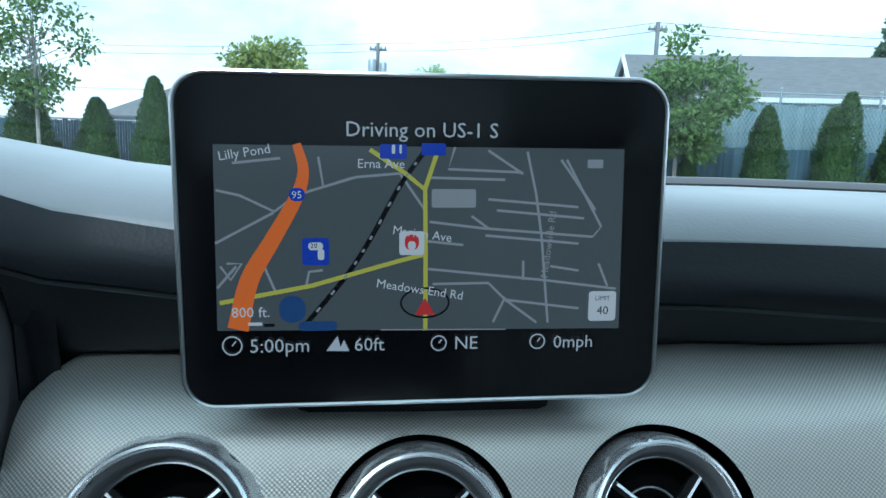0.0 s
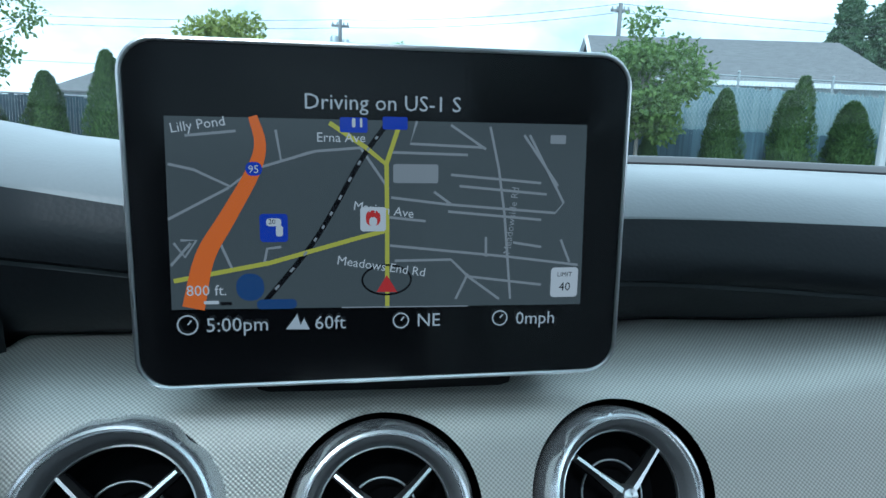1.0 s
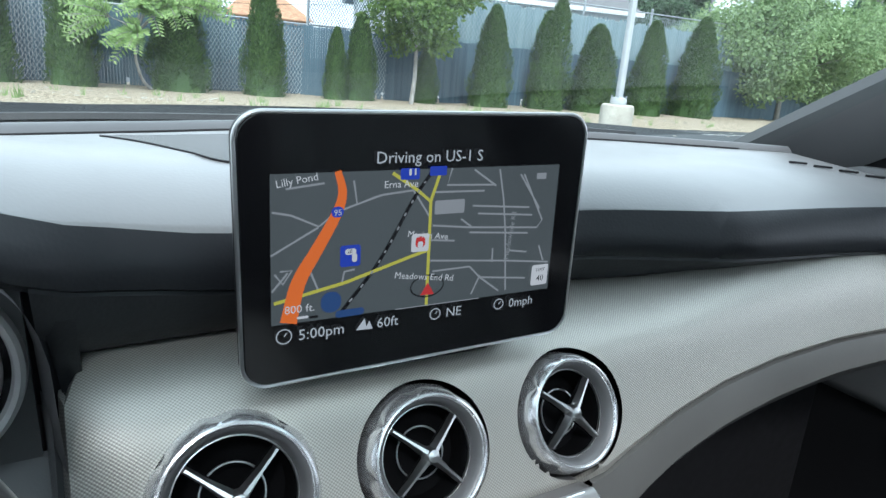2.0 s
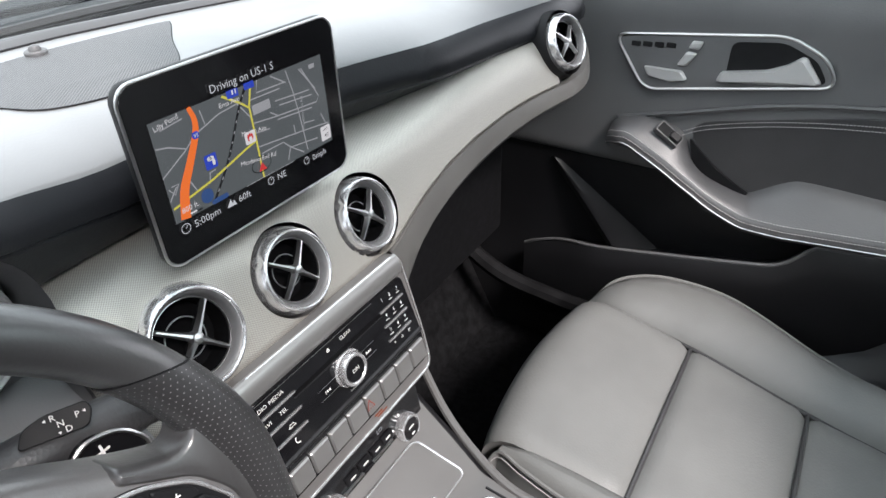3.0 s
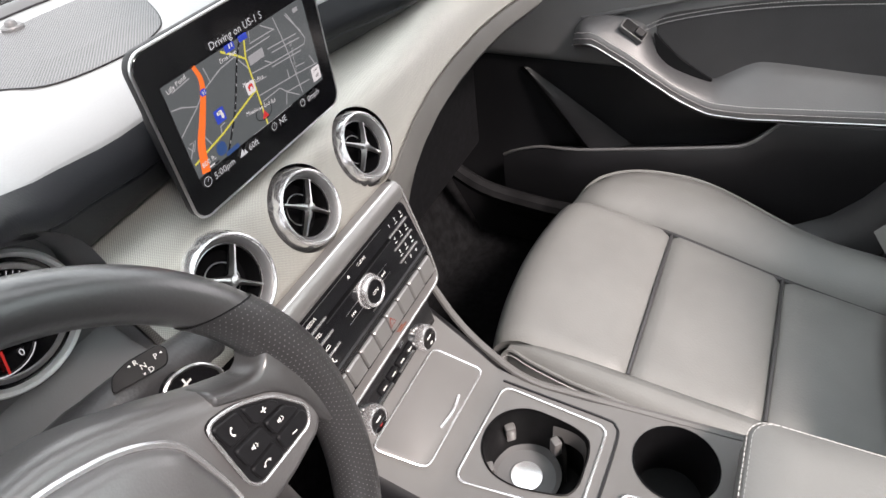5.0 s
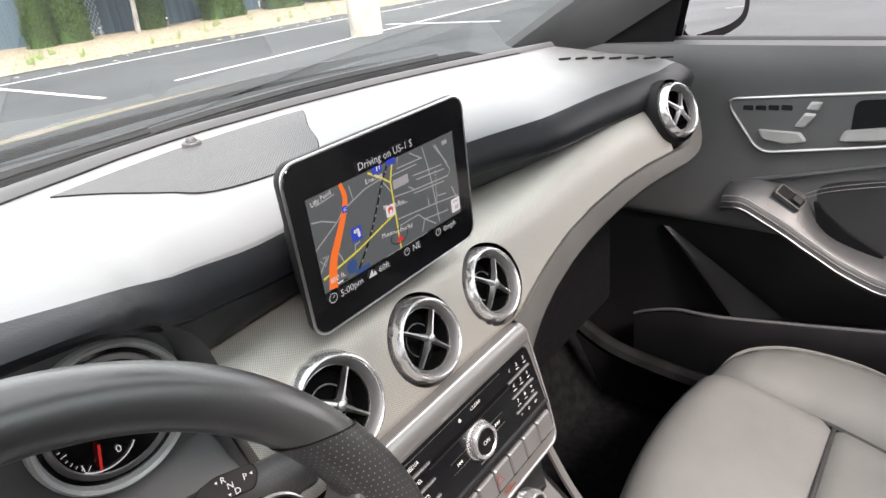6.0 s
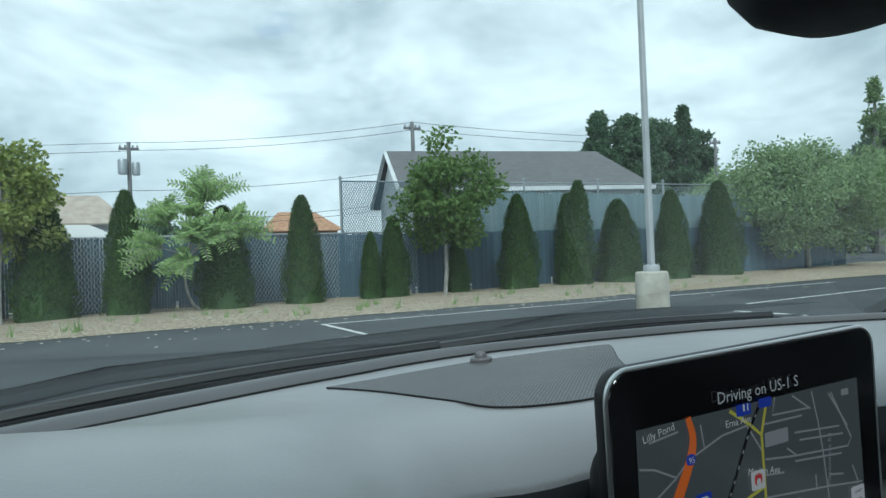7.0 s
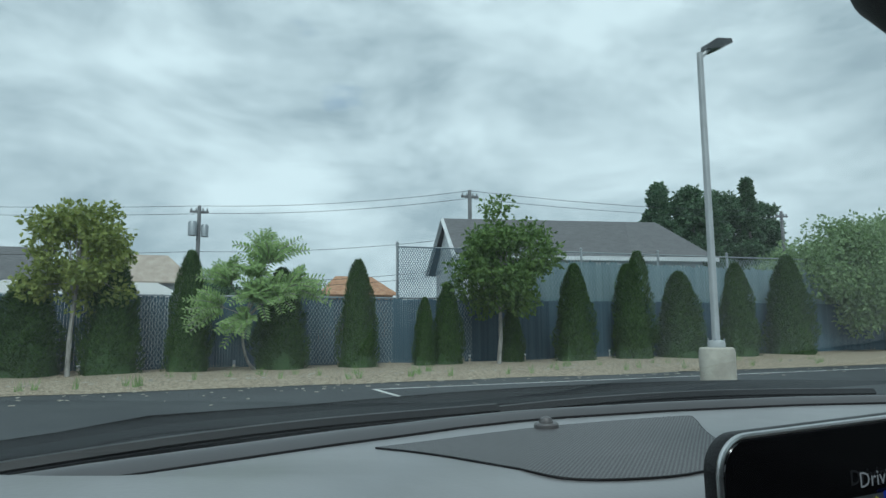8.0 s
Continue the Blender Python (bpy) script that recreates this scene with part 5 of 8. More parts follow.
for cx in (-0.462, -0.240):
    DMx = Matrix.Translation((cx, 0.302, 0.990)) @ Matrix.Rotation(radians(86), 4, "X") @ Matrix.Scale(0.77, 4)
    a = Mesh()
    a.spin([(0.0001, 0.0), (0.056, 0.0), (0.058, 0.002)], 48, DMx)
    dial = part("dial", a, GLOSSB, clu, "black dial face")
    a = Mesh()
    a.spin([(0.0565, 0.001), (0.0585, 0.006), (0.0615, 0.0075), (0.064, 0.005), (0.0645, 0.0), (0.0645, -0.012)], 64, DMx)
    part("dial_ring", a, BRIGHT, dial, "bright satin chrome ring")
    a = Mesh()
    a.spin([(0.0465, 0.0012), (0.0475, 0.0028), (0.0515, 0.0028), (0.0525, 0.0012)], 64, DMx)
    part("inner_ring", a, SATIN, dial, "silver inner ring")
    tk = Mesh()
    for k in range(41):
        an = radians(225 - 270 * k / 40)
        r0 = 0.0425 if k % 5 else 0.0400
        tk.ribbon([(r0 * math.cos(an), r0 * math.sin(an)), (0.0450 * math.cos(an), 0.0450 * math.sin(an))], 0.0006, DMx, 0.0012)
    part("tick_marks", tk, SCRTEXT, dial, "", 0)
    for k in range(2 if cx > -0.3 else 0, 9):
        an = radians(225 - 270 * k / 8)
        text("numeral", str(k if cx > -0.3 else 20 * k), 0.009, DMx @ Matrix.Translation((0.0335 * math.cos(an), 0.0335 * math.sin(an) - 0.003, 0.0015)), SCRTEXT, dial, "CENTER")
    if cx > -0.3:
        ar = Mesh()
        ar.ribbon([(0.0435 * math.cos(radians(q)), 0.0435 * math.sin(radians(q))) for q in range(35, -50, -5)], 0.004, DMx, 0.0013)
        part("red_zone", ar, glow("red_zone", (0.30, 0.02, 0.03), 0.015), dial, "dark red zone", 0)
        fg = Mesh()
        fg.ribbon([(0.025 * math.cos(radians(q)) - 0.014, -0.018 + 0.022 * math.sin(radians(q))) for q in range(215, 330, 8)], 0.0012, DMx, 0.0014)
        part("fuel_scale", fg, SCRTEXT, dial, "", 0)
        fg = Mesh()
        fg.ribbon([(-0.018, -0.014), (-0.024, -0.036)], 0.0022, DMx, 0.0042)
        part("fuel_needle", fg, glow("needle_red", (0.9, 0.05, 0.04), 0.09), dial, "red fuel needle", 0)
        text("numeral", "0", 0.010, DMx @ Matrix.Translation((-0.006, -0.029, 0.0016)), SCRTEXT, dial, "CENTER")
        text("numeral", "1", 0.009, DMx @ Matrix.Translation((-0.034, -0.027, 0.0016)), SCRTEXT, dial, "CENTER")

# ---- car: steering wheel ----
WC = V((-0.351, 0.127, 0.927))
WM = Matrix.Translation(WC) @ Matrix.Rotation(radians(72), 4, "X")
whl = thing("steering_wheel", "black leather steering wheel with perforated grips and silver-edged switches", "steering wheel", tuple(WC))
RW = 0.180


def rim_arc(a0, a1, n, ra=0.0152, rb=0.0175, fatten=None, s0=0.0, s1=0.0):
    """A stretch of the rim; s0 and s1 slant its ends across the section."""
    rings = []
    for k in range(n + 1):
        f = fatten(a0 + (a1 - a0) * k / n) if fatten else 1.0
        w = k / n
        ring = []
        for q in [2 * math.pi * j / 20 for j in range(20)]:
            t = radians(a0 + (a1 - a0) * w + (s0 * (1 - w) + s1 * w) * math.cos(q))
            c = V((RW * math.cos(t), RW * math.sin(t), 0))
            o = V((math.cos(t), math.sin(t), 0))
            ring.append(WM @ (c + o * (ra * f * math.cos(q)) + V((0, 0, rb * f * math.sin(q)))))
        rings.append(ring)
    return rings


def grip(a):
    return 1.0 + 0.10 * math.exp(-((a - 14) / 12) ** 2) + 0.10 * math.exp(-((a - 166) / 12) ** 2)


a = Mesh().loft(rim_arc(30.5, 149.5, 60, s0=-5.5, s1=5.5), True)
part("rim_top", a, WHEELV, whl, "smooth black leather", smooth=60)
a = Mesh().loft(rim_arc(-32, 30.5, 40, 0.0158, 0.0178, grip, 0.0, -5.5), True)
part("grip", a, PERF, whl, "perforated black leather", smooth=60)
a = Mesh().loft(rim_arc(149.5, 212, 40, 0.0158, 0.0178, grip, 5.5, 0.0), True)
part("grip", a, PERF, whl, "perforated black leather", smooth=60)
a = Mesh().loft(rim_arc(212, 328, 60), True)
part("rim_bottom", a, WHEELV, whl, "smooth black leather", smooth=60)
for an, sl in ((30.5, -5.5), (149.5, 5.5), (-32, 0.0), (212, 0.0)):
    a = Mesh().loft(rim_arc(an - 0.25, an + 0.25, 1, 0.0161, 0.0182, None, sl, sl), True)
    part("rim_seam", a, BLACK, whl)


def wslab(outline, z0, z1, inset):
    return Mesh().slab(outline, z1 - z0, WM @ Matrix.Translation((0, 0, z0)), inset)


def wdome(outline, steps):
    """Rings of a padded form on the wheel: the outline drawn in by each inset at each height."""
    n = len(outline)
    area = sum(outline[i][0] * outline[(i + 1) % n][1] - outline[(i + 1) % n][0] * outline[i][1] for i in range(n))
    sg = 1 if area > 0 else -1
    rings = []
    for ins, z in steps:
        ring = []
        for i in range(n):
            d = V(outline[(i + 1) % n]) - V(outline[i - 1])
            d.normalize()
            ring.append(WM @ V((outline[i][0] - sg * d.y * ins, outline[i][1] + sg * d.x * ins, z)))
        rings.append(ring)
    return rings


# spokes sweep up into the rim
for s in (1, -1):
    o = rpoly([(s * 0.004, 0.110), (s * 0.047, 0.105), (s * 0.067, 0.096), (s * 0.097, 0.077), (s * 0.120, 0.060), (s * 0.146, 0.044), (s * 0.168, 0.036), (s * 0.172, -0.010), (s * 0.160, -0.024), (s * 0.123, -0.029), (s * 0.100, -0.027), (s * 0.088, -0.045), (s * 0.07, -0.078), (s * 0.004, -0.095)], 0.014)
    a = Mesh()
    a.loft(wdome(o, ((0.0, -0.022), (0.0, -0.004), (0.0015, 0.004), (0.005, 0.0085), (0.010, 0.0105))), True, True)
    part("spoke", a, HUBM, whl, "satin dark grey spoke", smooth=60)
    web = rpoly([(s * 0.118, 0.0625), (s * 0.130, 0.0545), (s * 0.144, 0.0475), (s * 0.153, 0.049), (s * 0.158, 0.058), (s * 0.172, 0.060), (s * 0.186, 0.02), (s * 0.182, -0.022), (s * 0.163, -0.024), (s * 0.159, 0.008), (s * 0.146, 0.030), (s * 0.124, 0.046), (s * 0.114, 0.054)], 0.008)
    a = Mesh()
    a.loft(wdome(web, ((0.0, -0.014), (0.0, 0.004), (0.0008, 0.0090), (0.002, 0.0116), (0.0034, 0.0126))), True, True)
    part("thumb_rest", a, WHEELV, whl, "smooth leather thumb rest", smooth=60)
    pad_o = rpoly([(s * 0.103, 0.054), (s * 0.122, 0.0485), (s * 0.144, 0.032), (s * 0.158, 0.006), (s * 0.152, -0.005), (s * 0.106, -0.002), (s * 0.101, 0.006)], 0.009)
    pd = part("switch_plate", wslab(pad_o, 0.008, 0.0145, 0.001), BLACK, whl, "charcoal switch plate")
    ol = Mesh()
    lp = [WM @ V((x, y, 0.0148)) for x, y in pad_o]
    ol.tube(lp + lp[:1], 0.0012, 8)
    part("switch_outline", ol, CHROME, pd, "silver outline")
    for q, marks in (([(0.1045, 0.0500), (0.1215, 0.0455), (0.1215, 0.0300), (0.1055, 0.0325)], (("handset", 0.1130, 0.0400),)),
                     ([(0.1240, 0.0440), (0.1420, 0.0305), (0.1445, 0.0245), (0.1240, 0.0290)], (("plus", 0.1325, 0.0330),)),
                     ([(0.1055, 0.0300), (0.1265, 0.0262), (0.1275, 0.0140), (0.1060, 0.0150)], (("voice", 0.1155, 0.0222),)),
                     ([(0.1285, 0.0258), (0.1450, 0.0225), (0.1510, 0.0125), (0.1290, 0.0138)], (("speaker", 0.1370, 0.0190),)),
                     ([(0.1290, 0.0112), (0.1520, 0.0100), (0.1545, 0.0035), (0.1495, -0.0025), (0.1290, -0.0010)], (("minus", 0.1390, 0.0045),)),
                     ([(0.1060, 0.0122), (0.1270, 0.0112), (0.1270, -0.0005), (0.1075, 0.0005)], (("hang_up", 0.1150, 0.0062),))):
        b_ = part("button", wslab(rpoly([(s * x, y) for x, y in q], 0.003), 0.0140, 0.0186 if marks[0][0] in ("voice", "speaker") else 0.0170, 0.0010), BLACK, pd, "black button")
        if s < 0:
            continue
        for kind_, mx_, my_ in marks:
            ic = Mesh()
            Mi = WM @ Matrix.Translation((mx_, my_, 0.0190)) @ Matrix.Rotation(radians(-12), 4, "Z") @ Matrix.Scale(0.8, 4)
            if kind_ in ("handset", "hang_up"):
                tl = 0 if kind_ == "handset" else -75
                ic.ribbon([(0.0036 * math.cos(radians(g + tl)), 0.0036 * math.sin(radians(g + tl))) for g in range(110, 251, 20)], [0.0020, 0.0016, 0.001, 0.0008, 0.0008, 0.001, 0.0016, 0.0020], Mi)
            elif kind_ in ("plus", "minus"):
                ic.ribbon([(-0.0026, 0.0), (0.0026, 0.0)], 0.0010, Mi)
                if kind_ == "plus":
                    ic.ribbon([(0.0, -0.0026), (0.0, 0.0026)], 0.0010, Mi, 0.0002)
            else:
                ic.plate([(-0.003, -0.001), (-0.0015, -0.001), (0.0, -0.0024), (0.0, 0.0024), (-0.0015, 0.001), (-0.003, 0.001)], Mi)
                ic.ribbon([(0.0012, -0.0018), (0.0028, 0.0)], 0.0006, Mi)
                ic.ribbon([(0.0012, 0.0018), (0.0028, 0.0)], 0.0006, Mi)
            part("button_mark", ic, THREAD, b_, "white symbol", 0)
# airbag cover
hub = rpoly([(-0.088, 0.060), (-0.067, 0.081), (-0.03, 0.097), (0.03, 0.097), (0.067, 0.081), (0.088, 0.060), (0.094, 0.0), (0.075, -0.055), (0.03, -0.085), (-0.03, -0.085), (-0.075, -0.055), (-0.094, 0.0)], 0.03)
a = Mesh()
a.loft([[WM @ V((x * s, y * s, z)) for x, y in hub] for s, z in ((1.0, 0.004), (1.0, 0.014), (0.985, 0.020), (0.93, 0.025), (0.7, 0.031), (0.35, 0.034))], True, True)
part("airbag_cover", a, HUBM, whl, "dark grey padded airbag cover", smooth=60)
a = Mesh()
lp = [WM @ V((x * 1.012, y * 1.012, 0.0135)) for x, y in hub]
a.tube(lp + lp[:1], 0.0024, 8)
part("cover_edge", a, CHROME, whl, "thin silver edge")
a = Mesh()
a.tube([WM @ V((0, 0, -0.02)), V((-0.351, 0.28, 0.87)), V((-0.351, 0.36, 0.845))], [0.055, 0.06, 0.065], 20)
part("column", a, GREYP, whl, "charcoal column shroud")
for s in (1, -1):
    o = rpoly([(s * 0.110, 0.044), (s * 0.124, 0.058), (s * 0.146, 0.052), (s * 0.158, 0.030), (s * 0.115, 0.020)], 0.012)
    pdl = part("shift_paddle", wslab(o, -0.050, -0.044, 0.002), GLOSSB, whl, "glossy black shift paddle")
    ol = Mesh()
    lp = [WM @ V((x, y, -0.0435)) for x, y in o]
    ol.tube(lp + lp[:1], 0.0014, 6)
    part("paddle_edge", ol, SATIN, pdl, "silver edge")
    if s > 0:
        text("paddle_mark", "+", 0.018, WM @ Matrix.Translation((0.132, 0.046, -0.0425)), THREAD, pdl, "CENTER")

stalk = thing("gear_selector", "column gear selector stalk with a glossy marked end", "gear selector", (-0.30, 0.22, 0.95))
a = Mesh()
a.tube(smooth_line([(-0.335, 0.245, 0.925), (-0.290, 0.232, 0.944), (-0.240, 0.222, 0.948), (-0.185, 0.222, 0.934), (-0.165, 0.224, 0.926)], 6), [0.018] * 5 + [0.0175] * 5 + [0.0165] * 5 + [0.0155] * 5 + [0.0145] * 4 + [0.011], 14)
part("lever", a, PANELV, stalk, "charcoal lever", smooth=60)
# marked plate on top of the lever, facing the camera in the driver's place
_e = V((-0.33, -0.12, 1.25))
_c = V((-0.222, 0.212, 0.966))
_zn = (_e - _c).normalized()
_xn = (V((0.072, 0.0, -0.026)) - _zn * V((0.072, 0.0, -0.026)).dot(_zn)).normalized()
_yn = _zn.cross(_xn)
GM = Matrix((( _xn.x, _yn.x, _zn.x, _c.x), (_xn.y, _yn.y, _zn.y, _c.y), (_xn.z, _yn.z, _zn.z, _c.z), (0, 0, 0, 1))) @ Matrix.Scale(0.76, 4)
a = Mesh()
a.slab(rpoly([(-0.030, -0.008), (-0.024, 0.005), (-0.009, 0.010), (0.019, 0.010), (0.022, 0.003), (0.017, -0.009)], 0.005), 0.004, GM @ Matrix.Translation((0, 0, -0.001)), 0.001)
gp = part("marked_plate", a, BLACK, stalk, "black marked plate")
for ch, x, y in (("R", -0.004, 0.0055), ("N", 0.0, 0.0), ("D", 0.004, -0.0055), ("P", 0.0115, 0.002)):
    text("letter", ch, 0.0066, GM @ Matrix.Translation((x, y, 0.0036)), THREAD, gp, "CENTER")
for x, y, r in ((-0.009, 0.0055, 180), (-0.002, -0.006, 270), (0.0165, 0.003, 180)):
    a = Mesh()
    q = radians(r)
    a.plate([(x + 0.0014 * math.cos(q + k), y + 0.0014 * math.sin(q + k)) for k in (0, 2.1, 4.2)], GM, 0.0036)
    part("arrow", a, THREAD, gp, "", 0)

# ---- car: centre stack ----
STK = Matrix.Translation((0, 0.2235, 0.84)) @ Matrix.Rotation(radians(90 - 13.5), 4, "X")
stack = thing("audio_panel", "glossy black audio panel with silver keys and a chrome knob", "control panel", (0, 0.22, 0.75))


def on_stack(outline, z0, z1, inset=0.0):
    return Mesh().slab(outline, z1 - z0, STK @ Matrix.Translation((0, 0, z0)), inset)


o = rpoly([(-0.110, 0.040), (0.110, 0.040), (0.1135, -0.06), (0.111, -0.106), (-0.111, -0.106), (-0.1135, -0.06)], 0.014)
part("bezel", on_stack(o, -0.036, 0.004, 0.002), CONSOLE, stack, "satin grey bezel")
a = Mesh()
lp = [STK @ V((x * 0.985, -0.033 + (y + 0.033) * 0.975, 0.0045)) for x, y in o]
a.tube(lp + lp[:1], 0.0016, 8)
part("bezel_edge", a, CHROME, stack, "chrome edge line")
part("fascia", on_stack(rpoly([(-0.104, 0.016), (0.102, 0.016), (0.1085, -0.056), (0.107, -0.0905), (-0.107, -0.0905), (-0.1085, -0.056)], 0.008), 0.003, 0.006, 0.001), GLOSSB, stack, "glossy black fascia")
# rolled silver bar along the top
a = Mesh()
rings = []
for k in range(13):
    t = math.pi * k / 12
    rings.append([STK @ V((x, 0.0285 - 0.0115 * math.cos(t), 0.003 + 0.0075 * math.sin(t))) for x in (-0.108, -0.104, -0.05, 0.0, 0.05, 0.098, 0.103)])
a.loft(rings, False)
part("top_bar", a, SILVERP, stack, "brushed silver bar", smooth=60)
part("disc_slot", on_stack(rrect(0.122, 0.0042, 0.001, 3, -0.002, -0.0042), 0.006, 0.0064), DEEP, stack, "disc slot")
part("slot_lip", on_stack(rrect(0.122, 0.0011, 0.0004, 2, -0.002, -0.0068), 0.006, 0.0072), PLASTIC, stack)
# a raised ridge above the keys
a = Mesh()
a.tube([STK @ V((x, -0.0545, 0.005)) for x in (-0.106, -0.05, 0.0, 0.05, 0.1075)], 0.0034, 10, flat=0.9)
part("key_ridge", a, PLASTIC, stack, "charcoal ridge above the keys")
for x0, x1, v in ((-0.100, 0.052, 0.0135), (0.016, 0.040, -0.0215), (-0.040, -0.016, -0.0212), (0.016, 0.040, -0.0325), (-0.040, -0.016, -0.0322)):
    a = Mesh()
    a.ribbon([(x0, v), (x1, v)], 0.0006, STK, 0.0063)
    part("key_line", a, SATIN, stack, "", 0)
# eight silver keys
for k in range(8):
    x = -0.0862 + 0.0254 * k
    ky = part("key", on_stack(rrect(0.0237, 0.0235, 0.0012, 3, x, -0.0745), 0.003, 0.0098, 0.0018), SILVERP, stack, "silver rocker key")
    if k == 3:
        hz = Mesh()
        tri = [(0.0068 + 0.0062 * math.cos(radians(90 + 120 * q)), -0.0745 + 0.0062 * math.sin(radians(90 + 120 * q))) for q in range(4)]
        hz.ribbon(tri, 0.0010, STK, 0.0103)
        part("warning_triangle", hz, glow("warning_red", (0.55, 0.07, 0.03), 0.22), ky, "red warning triangle", 0)
# knob
KM = STK @ Matrix.Translation((0.001, -0.0245, 0.005))
a = Mesh()
a.spin([(0.0182, 0.0), (0.0182, 0.002), (0.0165, 0.0026), (0.0163, 0.0085), (0.0152, 0.0105), (0.0132, 0.0108), (0.0120, 0.0095)], 72, KM, lambda an, i: 0.0004 * math.sin(30 * an) if i in (2, 3) else 0)
kn = part("knob", a, CHROME, stack, "knurled chrome knob")
a = Mesh()
a.spin([(0.0121, 0.0095), (0.0118, 0.0100), (0.0001, 0.0103)], 40, KM)
part("knob_cap", a, GLOSSB, kn, "black cap")
text("knob_mark", "ON", 0.0060, KM @ Matrix.Translation((0, 0, 0.0106)), THREAD, kn, "CENTER")
# number keys, with chrome lines between their rows
for r in range(4):
    v = 0.0062 - 0.0171 * r
    if r < 3:
        part("key_line", on_stack(rrect(0.038, 0.0019, 0.0007, 2, 0.078, v - 0.0095), 0.006, 0.0072), CHROME, stack, "chrome line between number keys")
    for c in range(3):
        text("numeral", ("123", "456", "789", "*0#")[r][c], 0.0056, STK @ Matrix.Translation((0.0665 + 0.0122 * c, v + 0.001, 0.0064)), THREAD, stack, "CENTER")
        if 0 < 3 * r + c < 9:
            a = Mesh()
            a.plate(rrect(0.0052, 0.0008, 0.0003, 2, 0.0665 + 0.0122 * c, v - 0.0038), STK, 0.0064)
            part("key_mark", a, THREAD, stack, "", 0)
for wd, x, v, sz in (("CLEAR", 0.0098, 0.0072, 0.0052), ("MEDIA", -0.0785, 0.0072, 0.0056), ("TEL", -0.0775, -0.0090, 0.0056), ("RADIO", -0.0975, 0.0072, 0.0056), ("NAVI", -0.0975, -0.0090, 0.0056)):
    text("key_name", wd, sz, STK @ Matrix.Translation((x, v, 0.0064)), THREAD, stack, "CENTER")
for r in range(3):
    part("key_line", on_stack(rrect(0.042, 0.0019, 0.0007, 2, -0.081, -0.0012 - 0.0168 * r), 0.006, 0.0072), CHROME, stack, "chrome line between menu keys")
# eject mark, skip marks, mute mark, car and handset marks
a = Mesh()
a.plate([(-0.0160, 0.0068), (-0.0120, 0.0068), (-0.0140, 0.0094)], STK, 0.0064)
a.plate(rrect(0.004, 0.0008, 0.0003, 2, -0.014, 0.0058), STK, 0.0064)
part("key_mark", a, THREAD, stack, "", 0)
for x, sg in ((-0.028, -1), (0.028, 1)):
    a = Mesh()
    for q in (-0.0022, 0.0010):
        a.plate([(x + sg * q, -0.0288), (x + sg * q, -0.0252), (x + sg * (q + 0.0028), -0.0270)], STK, 0.0064)
    a.plate(rrect(0.0007, 0.0036, 0.0002, 2, x + sg * 0.0044, -0.0270), STK, 0.0064)
    part("key_mark", a, THREAD, stack, "", 0)
a = Mesh()
a.ribbon([(-0.006, -0.0470), (0.006, -0.0470)], 0.0016, STK, 0.0064)
part("key_mark", a, SATIN, stack, "", 0)
a = Mesh()
a.ribbon([(-0.0790, -0.0278), (-0.0770, -0.0248), (-0.0735, -0.0248), (-0.0712, -0.0278), (-0.0790, -0.0278)], 0.0009, STK, 0.0064)
part("key_mark", a, THREAD, stack, "", 0)
a = Mesh()
a.ribbon([(-0.0745 + 0.0036 * math.cos(radians(g)), -0.0420 + 0.0036 * math.sin(radians(g))) for g in range(130, 281, 25)], [0.0018, 0.0012, 0.0009, 0.0009, 0.0009, 0.0012, 0.0018], STK, 0.0064)
part("key_mark", a, THREAD, stack, "", 0)
for x, v, w in ((0.017, -0.0945, 0.012), (0.022, -0.0975, 0.016)):
    a = Mesh()
    a.plate(rrect(w, 0.0017, 0.0004, 2, x, v), STK, 0.0052)
    part("airbag_notice", a, glow("notice_amber", (0.8, 0.16, 0.04), 0.10), stack, "small amber lettering bar", 0)

hv = thing("climate_panel", "black recessed climate panel with two knurled chrome knobs", "control panel", (0, 0.205, 0.66))
HM = Matrix.Translation((0, 0.2035, 0.70)) @ Matrix.Rotation(radians(76), 4, "X")
a = Mesh()
a.slab(rpoly([(-0.098, 0.06), (0.098, 0.06), (0.088, -0.045), (-0.088, -0.045)], 0.012), 0.02, HM @ Matrix.Translation((0, 0, -0.02)))
part("fascia", a, GLOSSB, hv, "glossy black fascia")
for x in (-0.062, 0.059):
    K2 = HM @ Matrix.Translation((x, -0.016, 0.0))
    a = Mesh()
    a.spin([(0.0165, 0.0), (0.0162, 0.0085), (0.0150, 0.0105), (0.0132, 0.0108), (0.0125, 0.0095)], 72, K2, lambda an, i: 0.0005 * (1 if math.sin(30 * an) > 0 else -1) if i < 2 else 0)
    kb = part("knob", a, CHROME, hv, "ribbed chrome knob")
    a = Mesh()
    a.spin([(0.0126, 0.0095), (0.0120, 0.0104), (0.0001, 0.0107)], 40, K2)
    part("knob_cap", a, GLOSSB, kb, "black cap")
    a = Mesh()
    a.plate(rrect(0.009, 0.0022, 0.0006, 2, 0, 0.003), K2, 0.0110)
    part("knob_mark", a, THREAD, kb, "", 0)
    a = Mesh()
    a.plate(rrect(0.005, 0.0024, 0.0006, 2, 0.0, -0.006), K2, 0.0110)
    part("knob_light", a, MAPRED if x < 0 else THREAD, kb, "", 0)
